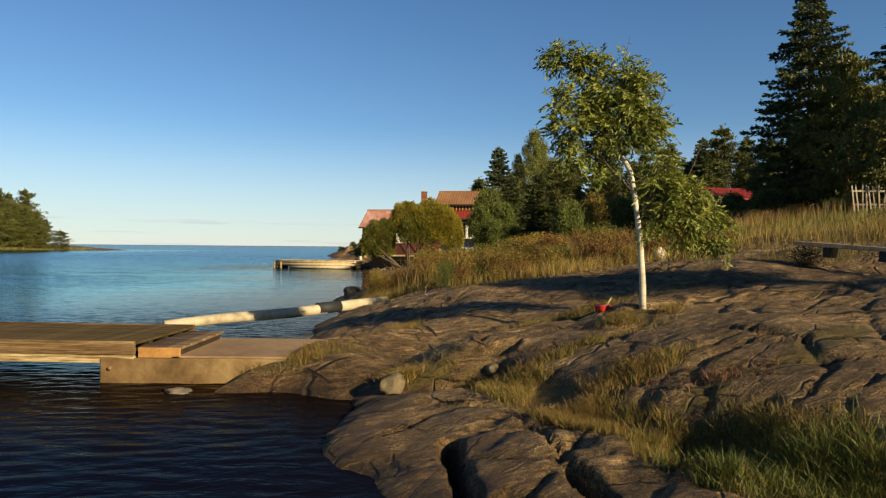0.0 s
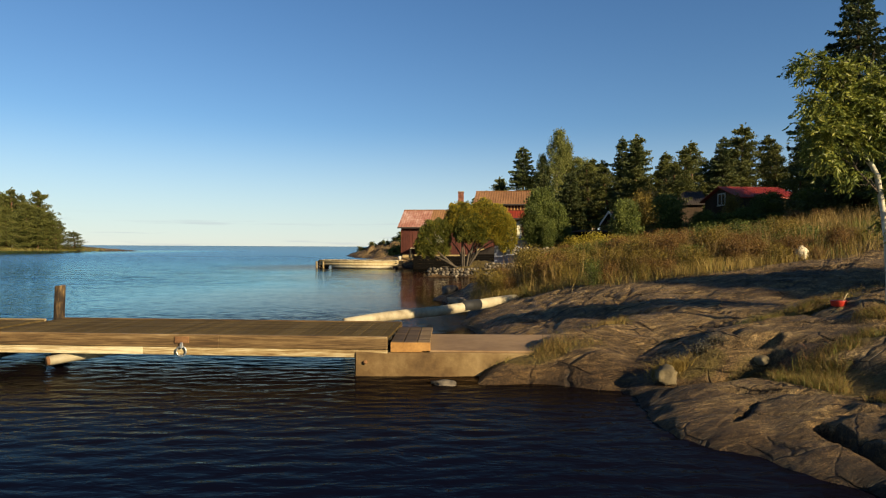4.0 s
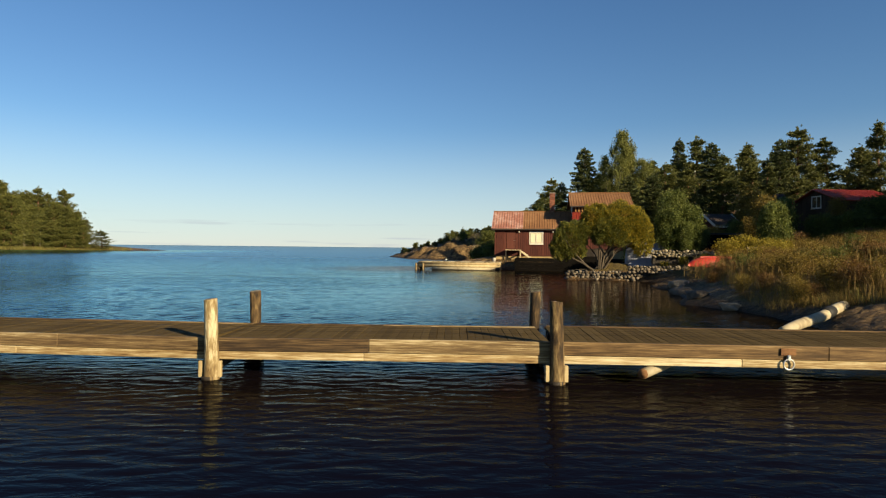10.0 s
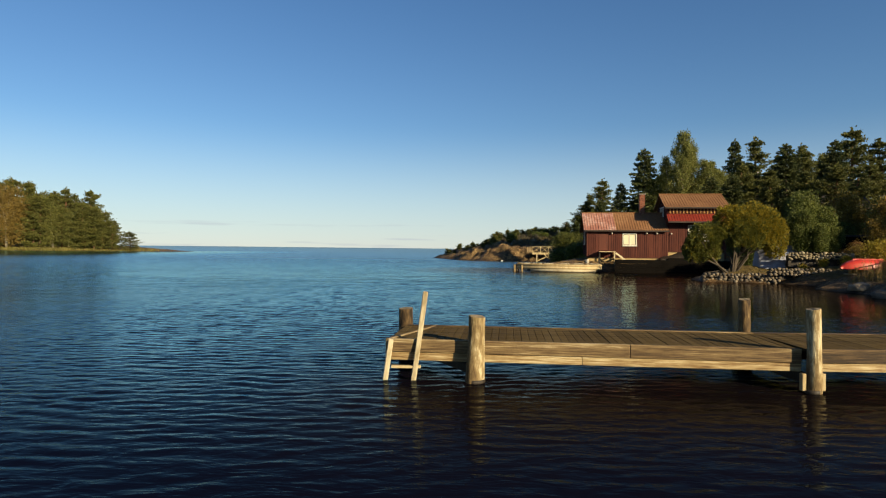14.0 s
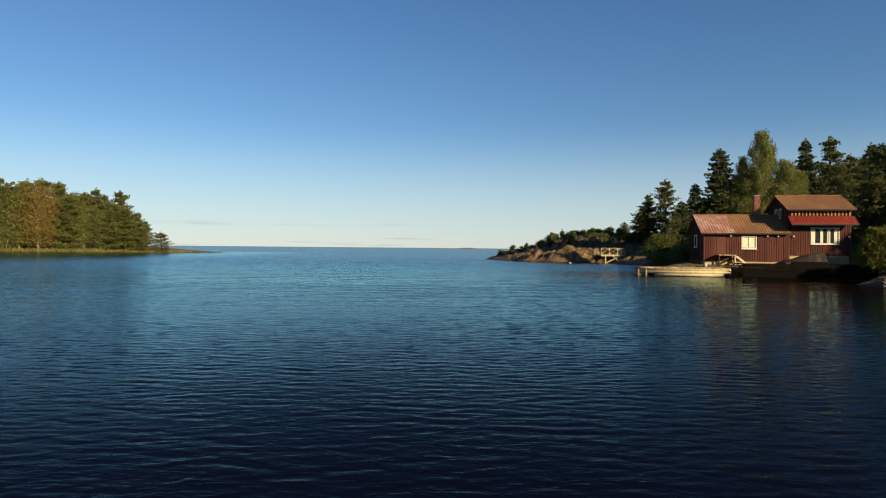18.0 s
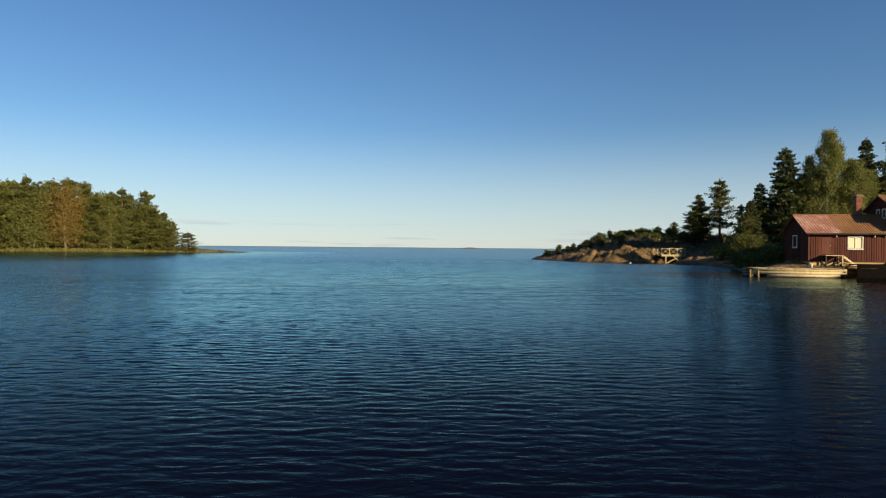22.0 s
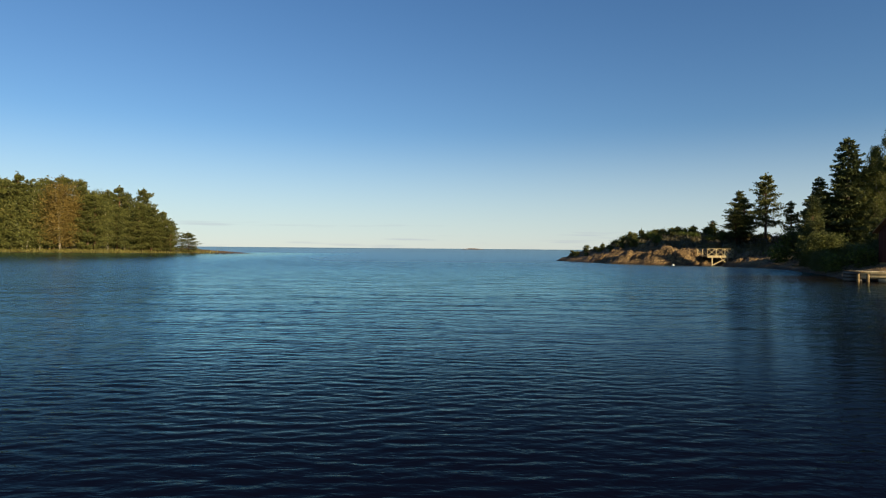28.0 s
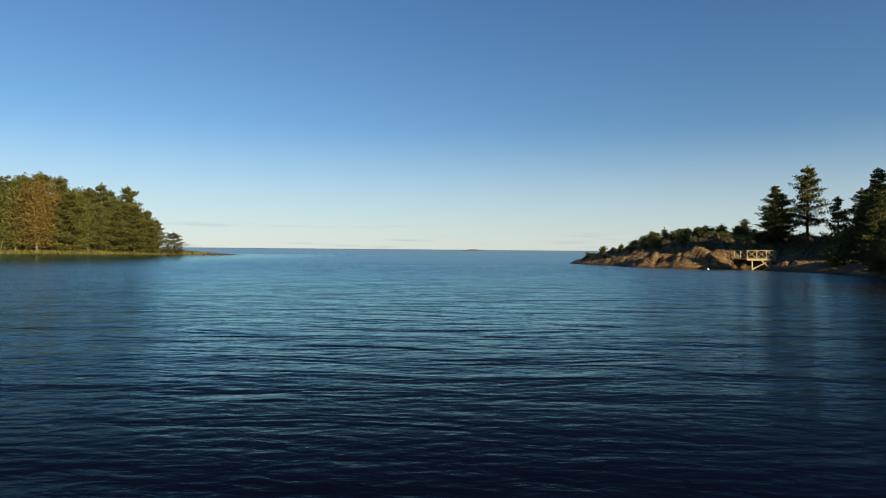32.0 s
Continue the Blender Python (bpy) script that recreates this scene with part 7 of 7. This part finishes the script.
# ---- cabins in the trees ----
def cabin(name, label, m, sx, sy, eave, peak, wall, roof, trim=None, roof_label="", windows=(), gable_windows=(), over=0.4, ridge_along_x=True):
    c = thing(name, label, "cabin", m)
    wall_part(c, board_wall(sx, -0.3, eave, holes=[w[:4] for w in windows]), wall, "", pose(0, 0, 0))
    wall_part(c, board_wall(sx, -0.3, eave), wall, "", pose(sx, sy, 0, 0, 0, 180))
    wall_part(c, board_wall(sy, -0.3, eave, gable=(sy / 2, peak), holes=[w[:4] for w in gable_windows]), wall, "", pose(0, sy, 0, 0, 0, -90))
    wall_part(c, board_wall(sy, -0.3, eave, gable=(sy / 2, peak)), wall, "", pose(sx, 0, 0, 0, 0, 90))
    part("inner_room", boxed((0.3, 0.3, -0.2), (sx - 0.3, sy - 0.3, eave - 0.1), 0), M_SHADEBLACK, c)
    slope = (peak - eave) / (sy / 2)
    part("roof_slope", roof_slope(sx + 2 * over, sy / 2 + over, (sy / 2 + over) * slope, roof), None, c, roof_label, pose(-over, -over, eave - over * slope + 0.11))
    part("roof_slope", roof_slope(sx + 2 * over, sy / 2 + over, (sy / 2 + over) * slope, roof), None, c, roof_label, pose(sx + over, sy + over, eave - over * slope + 0.11, 0, 0, 180))
    if trim:
        size = math.hypot(sy / 2 + over, (sy / 2 + over) * slope)
        for x in (-over - 0.05, sx + over + 0.005):
            for y, turn in ((-over, 1), (sy + over, -1)):
                part("barge_board", boxed((0, 0 if turn > 0 else -size, -0.12), (0.045, size if turn > 0 else 0, 0.10), 0.006), trim, c, "white barge board", pose(x, y, eave - over * slope + 0.10, turn * math.degrees(math.atan(slope)), 0, 0))
        for x in (0, sx):
            part("corner_board", boxed((x - 0.07, -0.04, -0.3), (x + 0.07, -0.002, eave), 0.005), trim, c)
        part("fascia", boxed((-over, -over - 0.05, eave - over * slope - 0.06), (sx + over, -over - 0.005, eave - over * slope + 0.12), 0.006), trim, c)
    for w in windows:
        window(c, *w[:4], panes=w[4])
    for w in gable_windows:
        window(c, *w[:4], panes=w[4], m=pose(0, sy, 0, 0, 0, -90))
    return c


# walls dark brown instead of grey, with the pines' shade in the colour
cabin("red_roofed_cabin", "cabin with a bright red metal roof among pines, shade put into its dark boards", pose(22.6, 58.6, on_ground(22, 60) + 0.1, 0, 0, 6), 5.6, 6.4, 2.8, 3.95, M_BROWNWALL, M_REDTIN, None, "bright red metal roofing",
      [(2.0, 3.2, 1.0, 2.0, 2)], [(2.6, 3.8, 2.3, 3.3, 2)])
cabin("shed", "small red shed with white boards and a dark roof", pose(11.8, 60.0, 2.55, 0, 0, 10), 2.2, 3.4, 1.85, 2.85, M_REDWALL, M_DARKROOF, M_WHITE, ridge_along_x=False)
cabin("brown_cabin", "dark brown cabin with a black felt roof behind shrubs", pose(17.6, 70.5, on_ground(20, 71) + 0.2, 0, 0, -12), 6.0, 5.0, 2.4, 3.8, M_BROWNWALL, M_DARKROOF, None, "", [(1.0, 2.0, 1.0, 1.9, 2)], [(1.9, 3.0, 1.0, 1.9, 2)])
# near-black walls stand in for the trees' shade
cabin("long_shed", "long shed behind the garden, tree shade put into its near-black walls", pose(6.8, 51.5, on_ground(9, 52) - 0.2, 0, 0, 4), 8.0, 3.5, 1.9, 1.96, M_SHADEBLACK, M_DARKROOF)

pole = thing("flagpole", "tall white flagpole behind the red house", "flagpole", pose(21.6, 90.2, on_ground(21.6, 90.2)))
top = 13.2 - on_ground(21.6, 90.2)
part("mast", mesh_of("mast", *tube([(0, 0, -0.3), (0, 0, top * 0.5), (0, 0, top)], [0.045, 0.04, 0.025], 10), [M_FENCE], True), None, pole)
part("knob", mesh_of("knob", *tube([(0, 0, top), (0, 0, top + 0.06), (0, 0, top + 0.14), (0, 0, top + 0.18)], [0.05, 0.1, 0.09, 0.02], 10), [M_WHITE], True), None, pole)

# ---- low plants ----
def blade_field(name, label, category, xs, ys, zs, high, wide, mat, rng, lean=0.35):
    """Single upright blades, each a bent strip of its own; one piece of stuff."""
    n = len(xs)
    a = rng.uniform(0, 6.283, n)
    h = high * rng.uniform(0.55, 1.15, n)
    w = wide * rng.uniform(0.6, 1.2, n)
    lx, ly = rng.normal(size=n) * lean * h, rng.normal(size=n) * lean * h
    root = np.stack([xs, ys, zs - 0.03], 1)
    side = np.stack([np.cos(a) * w, np.sin(a) * w, np.zeros(n)], 1)
    mid = root + np.stack([lx * 0.35, ly * 0.35, h * 0.6], 1)
    tip = root + np.stack([lx, ly, h], 1)
    verts = np.concatenate([root - side, root + side, mid - side * 0.8, mid + side * 0.8, tip])
    i = np.arange(n)
    tris = np.concatenate([np.stack([i, i + n, i + 3 * n], 1), np.stack([i, i + 3 * n, i + 2 * n], 1), np.stack([i + 2 * n, i + 3 * n, i + 4 * n], 1)])
    return tagged(new(name, tri_mesh(name, verts, tris, mat)), label, category, kind="stuff")


def scatter(rng, n, x0, x1, y0, y1, keep):
    """Random places in a box, kept with the likelihood that keep gives, gathered into clumps."""
    x, y = rng.uniform(x0, x1, n), rng.uniform(y0, y1, n)
    k = rng.uniform(size=n) < keep(x, y)
    return x[k], y[k]


rng = R(70)
# grass in the hollows of the near rocks: straw first, green second
def hollow(x, y):
    return np.clip(soil_at(x, y) - 0.25, 0, 1) * np.clip(0.5 + 1.6 * fbm(x * 2.2, y * 2.2, 51), 0, 1) * np.clip(shore_distance(SHORE, x, y) / 0.5, 0, 1)

places = [scatter(rng, 60000, -4.2, 9.0, 2.3, 13.0, hollow)]
for cx, cy, w, d, n in ((-0.2, 7.2, 0.9, 1.3, 52000), (0.5, 5.6, 0.8, 1.0, 42000), (1.2, 4.3, 1.3, 1.1, 80000), (1.35, 8.65, 0.6, 0.4, 12000), (0.8, 7.2, 1.0, 0.9, 16000), (-3.0, 9.8, 1.1, 0.6, 12000), (-2.2, 10.9, 1.0, 0.5, 7000),
                        (0.9, 9.9, 1.3, 0.4, 8000), (3.4, 10.6, 2.4, 0.5, 12000), (-1.2, 7.6, 0.7, 1.2, 9000)):
    places.append(scatter(rng, n, cx - w, cx + w, cy - d, cy + d, lambda x, y: np.clip(hollow(x, y) * 1.8, 0, 1)))
x, y = (np.concatenate([p[k] for p in places]) for k in (0, 1))
fresh = (y < 5.0) & (rng.uniform(size=len(x)) < 0.45)
blade_field("lush_grass", "tall fresh green grass at the foot of the rock", "grass", x[fresh], y[fresh], ground_z(x[fresh], y[fresh]), 0.20, 0.0036, M_FRESHGRASS, rng, 0.5)
x, y = x[~fresh], y[~fresh]
half = rng.uniform(size=len(x)) < np.clip(0.68 + 0.5 * fbm(x * 0.9, y * 0.9, 53), 0.05, 0.95)
blade_field("dry_grass", "dry orange-brown grass in the rock hollows", "grass", x[half], y[half], ground_z(x[half], y[half]), 0.14, 0.0028, M_DRYGRASS, rng, 0.45)
blade_field("green_grass", "yellow-green grass in the rock hollows", "grass", x[~half], y[~half], ground_z(x[~half], y[~half]), 0.13, 0.0028, M_GREENGRASS, rng, 0.45)
n = 900
x, y = -1.70 + rng.normal(size=n) * 0.11, 8.60 + rng.normal(size=n) * 0.06
blade_field("straw_tuft", "pale dry straw hanging over the shore boulder", "grass", x, y, ground_z(x, y) + 0.02, 0.20, 0.0035, M_STRAW, rng, 0.7)
x, y = scatter(rng, 16000, -0.6, 3.2, 5.0, 9.6, lambda x, y: np.clip(mound(x, y, 0.77, 6.75, 0.25, 0.25, 0, 1) + mound(x, y, 1.2, 6.0, 0.3, 0.16, 0, 1) + mound(x, y, -0.35, 8.0, 0.4, 0.2, 0, 0.4), 0, 1))
blade_field("red_sprigs", "small red-leaved sprigs on the rock", "plant", x, y, ground_z(x, y), 0.12, 0.0045, M_REDSPRIG, rng, 0.6)

# the open field behind the rocks
def field(x, y):
    return np.clip(soil_at(x, y) - 0.3, 0, 1) * np.clip(0.75 + 0.9 * fbm(x * 0.35, y * 0.35, 57), 0.12, 1)

x, y = scatter(rng, 75000, -4.6, 16, 12.5, 34, field)
half = rng.uniform(size=len(x)) < 0.68
blade_field("field_grass", "tall dry straw grass of the shore field", "grass", x[half], y[half], ground_z(x[half], y[half]), np.where(x[half] > 4, 0.22, np.where(y[half] < 21, 0.34, 0.46)), 0.0055, M_DRYGRASS, rng, 0.32)
blade_field("field_green", "green grass between the straw of the field", "grass", x[~half], y[~half], ground_z(x[~half], y[~half]), 0.42, 0.0075, M_GREENGRASS, rng, 0.35)
edge = lambda x: np.interp(x, [-4, -2.6, -1, 1, 3.2, 5.3, 6.4, 9], [19, 16.9, 14.3, 13.6, 13.3, 14.6, 14.6, 13.5])
x, y = scatter(rng, 62000, -4, 12, 13, 21, lambda x, y: np.clip((y - edge(x)) / 0.6, 0, 1) * np.clip((edge(x) + 3.2 - y) / 1.5, 0, 1) * np.clip(0.45 + 1.3 * fbm(x * 0.7, y * 0.7, 58), 0.04, 1))
blade_field("straw_edge", "bright yellow straw along the field's edge", "grass", x, y, ground_z(x, y), 0.38, 0.0042, M_STRAW, rng, 0.35)
x, y = scatter(rng, 26000, -4, 16, 17, 40, lambda x, y: field(x, y) * (shore_distance(SHORE, x, y) > 1.5) * ~((x > -5) & (x < 4.5) & (y > 35)) * ~((x > 6) & (y < 26)))
blade_field("tall_stalks", "tall golden-brown stalks among the field shrubs", "grass", x, y, ground_z(x, y), 0.95, 0.008, M_DRYGRASS, rng, 0.2)
x, y = scatter(rng, 60000, -2, 45, 32, 60, lambda x, y: field(x, y) * ((x < 14) | (y < 37)) * (y < 47) * (shore_distance(SHORE, x, y) > 3.5) * ~((x > -4) & (x < 4) & (y > 36)))
blade_field("far_field_grass", "dry brown grass before the cabins", "grass", x, y, ground_z(x, y), 0.5, 0.02, M_REED, rng, 0.25)
x, y = scatter(rng, 30000, -14, 14, 60, 92, lambda x, y: (soil_at(x, y) > 0.5) * 0.6)
blade_field("meadow_grass", "short green grass round the red house", "grass", x, y, ground_z(x, y), 0.35, 0.03, M_GREENGRASS, rng, 0.3)
x, y = scatter(rng, 26000, -24, 8, 109, 135, lambda x, y: (soil_at(x, y) > 0.45) * 0.7)
blade_field("heath", "brown heath and grass on the rocky point", "heath", x, y, ground_z(x, y), 0.45, 0.05, M_LICHENBUSH, rng, 0.4)
x, y = scatter(rng, 30000, -205, -116, 174, 202, lambda x, y: (shore_distance(ISLAND, x, y) > -0.8) * (shore_distance(ISLAND, x, y) < 6) * np.where(x > -122, 0.35, 0.9))
blade_field("reed_belt", "yellow-green reeds along the island's shore", "reeds", x, y, np.maximum(island_z(x, y), -0.1), 0.9, 0.05, M_REED, rng, 0.2)

# shrubs of the field
BROWN = [broadleaf(R(s), "field_shrub", 1.5, 0.85, M_BROWNLEAF, M_BARKDARK, "reddish-brown leafy shrub in the shore field", "shrub", 2200, (0.075, 0.028), 0.05, 12, 0.6, 4, 0.9, 0.008, "field shrubs", 0.22) for s in (81, 82)]
OLIVE = [broadleaf(R(s), "field_shrub", 1.5, 0.9, M_BIRCHGOLD, M_BARKDARK, "yellow-brown leafy shrub in the shore field", "shrub", 2200, (0.075, 0.028), 0.05, 12, 0.6, 4, 0.9, 0.008, "field shrubs", 0.22) for s in (83, 84)]
GREY = [broadleaf(R(s), "heather_shrub", 0.55, 0.45, M_LICHENBUSH, M_BARKDARK, "low grey-leaved shrub on the shore rock", "shrub", 700, (0.035, 0.016), 0.1, 8, 0.6, 5, 0.6, 0.006, "rock shrubs", 0.2) for s in (85,)]
DARK = [broadleaf(R(s), "point_shrub", 1.6, 1.5, M_GREENBUSH, M_BARKDARK, "low dark green shrub on the rocky point", "shrub", 900, (0.22, 0.1), 0.08, 9, 0.5, 4, 0.5, 0.008, "point shrubs", 0.22) for s in (86, 87)]
FRESH = [broadleaf(R(s), "field_shrub", 1.4, 0.85, M_GREENBUSH, M_BARKDARK, "low fresh green shrub in the shore field", "shrub", 2400, (0.07, 0.03), 0.05, 12, 0.6, 4, 0.9, 0.008, "field shrubs", 0.22) for s in (88,)]
YELLOW = [broadleaf(R(s), "field_shrub", 1.7, 1.1, M_WILLOW, M_BARKDARK, "golden yellow leafy shrub behind the red boat", "shrub", 2600, (0.11, 0.05), 0.05, 12, 0.6, 4, 0.8, 0.008, "field shrubs", 0.22) for s in (89,)]
models += BROWN + OLIVE + GREY + DARK + FRESH + YELLOW
r = random.Random(90)
done = 0
while done < 240:
    x, y = r.uniform(-4.5, 26), r.uniform(18.5, 48)
    if shore_distance(SHORE, np.array([x]), np.array([y]))[0] < 1.6 or (-5 < x < 5 and y > 35.5) or (x > 7 and (y < 28 or r.random() < 0.6)) or (x > 12 and y < 33) or (x < 2.8 and y > 29):
        continue
    pick = fbm(np.array([x * 0.15]), np.array([y * 0.15]), 61)[0] + r.uniform(-0.4, 0.3)
    if r.random() < 0.22:
        kinds = FRESH * 2
    else:
        kinds = BROWN if pick > 0.05 else OLIVE
    plant(kinds[done % 2], x, y, None, r.uniform(0, 360), r.uniform(0.42, 0.8), r.uniform(0.7, 1.0))
    done += 1
for k in range(46):
    x = -3.4 + k * 0.21 + r.uniform(-0.2, 0.2)
    y = float(edge(x)) + r.uniform(0.9, 4.2)
    plant((BROWN + OLIVE + BROWN + FRESH)[r.randrange(7)], x, y, None, r.uniform(0, 360), r.uniform(0.28, 0.55), r.uniform(0.8, 1.1))
for x, y, s in ((3.2, 38.3, 0.9), (4.4, 38.9, 1.0), (5.2, 37.6, 0.8), (2.4, 33.2, 0.6), (3.6, 33.6, 0.7), (4.6, 35.0, 0.75), (0.2, 40.7, 0.3), (1.3, 40.4, 0.36), (2.6, 40.2, 0.42)):
    plant(YELLOW[0], x, y, None, x * 80, s, 0.9)
for k, (x, y, s) in enumerate(((0.9, 32.0, 0.6), (1.4, 33.2, 0.66), (2.0, 34.0, 0.6), (0.3, 31.2, 0.5), (2.5, 33.0, 0.7), (1.2, 34.4, 0.5), (-0.9, 30.2, 0.55), (-1.6, 29.2, 0.5))):
    plant((OLIVE + BROWN)[k % 4], x, y, None, x * 80, s, 0.9)
for x, y, s in ((-1.25, 8.75, 0.55), (-1.0, 8.8, 0.5), (3.6, 10.4, 0.6), (5.8, 12.8, 1.2)):
    plant(GREY[0], x, y, None, x * 90, s, 0.8)
for k in range(56):
    x, y = r.uniform(-18, 8), r.uniform(112, 134)
    if soil_at(np.array([x]), np.array([y]))[0] < 0.35:
        continue
    plant(DARK[k % 2], x, y, None, r.uniform(0, 360), r.uniform(0.55, 1.0), r.uniform(0.6, 0.95))
DWARF = [pine(R(s), 3.0, 1.5, M_PINE, "low wind-bent pine on the rocky point", 0.02, 26, 4, 9, 5, 0.30, 0.3, shape=(1.0, 1.0, 0.9, 0.7, 0.5), flat=0.16, group="dwarf pines") for s in (91, 92, 93)]
models += DWARF
for k in range(40):
    x = -22.5 + k * 0.64 + r.uniform(-0.4, 0.4)
    y = 117 + 9 * r.random() + max(0, -18 - x) * 0.9
    plant(DWARF[k % 3], x, y, None, k * 77, r.uniform(0.30, 0.62) * (0.75 if x < -17 else 1), r.uniform(0.7, 1.0))
for x, y, s in ((-10.5, 68.5, 0.9), (-9.0, 66.5, 1.0), (-2.5, 84, 1.3), (-4.0, 90, 1.2), (-5.5, 76, 1.5), (2, 98, 1.5)):
    plant(DARK[0], x, y, None, x * 70, s, 1.0)

drop_models(models)
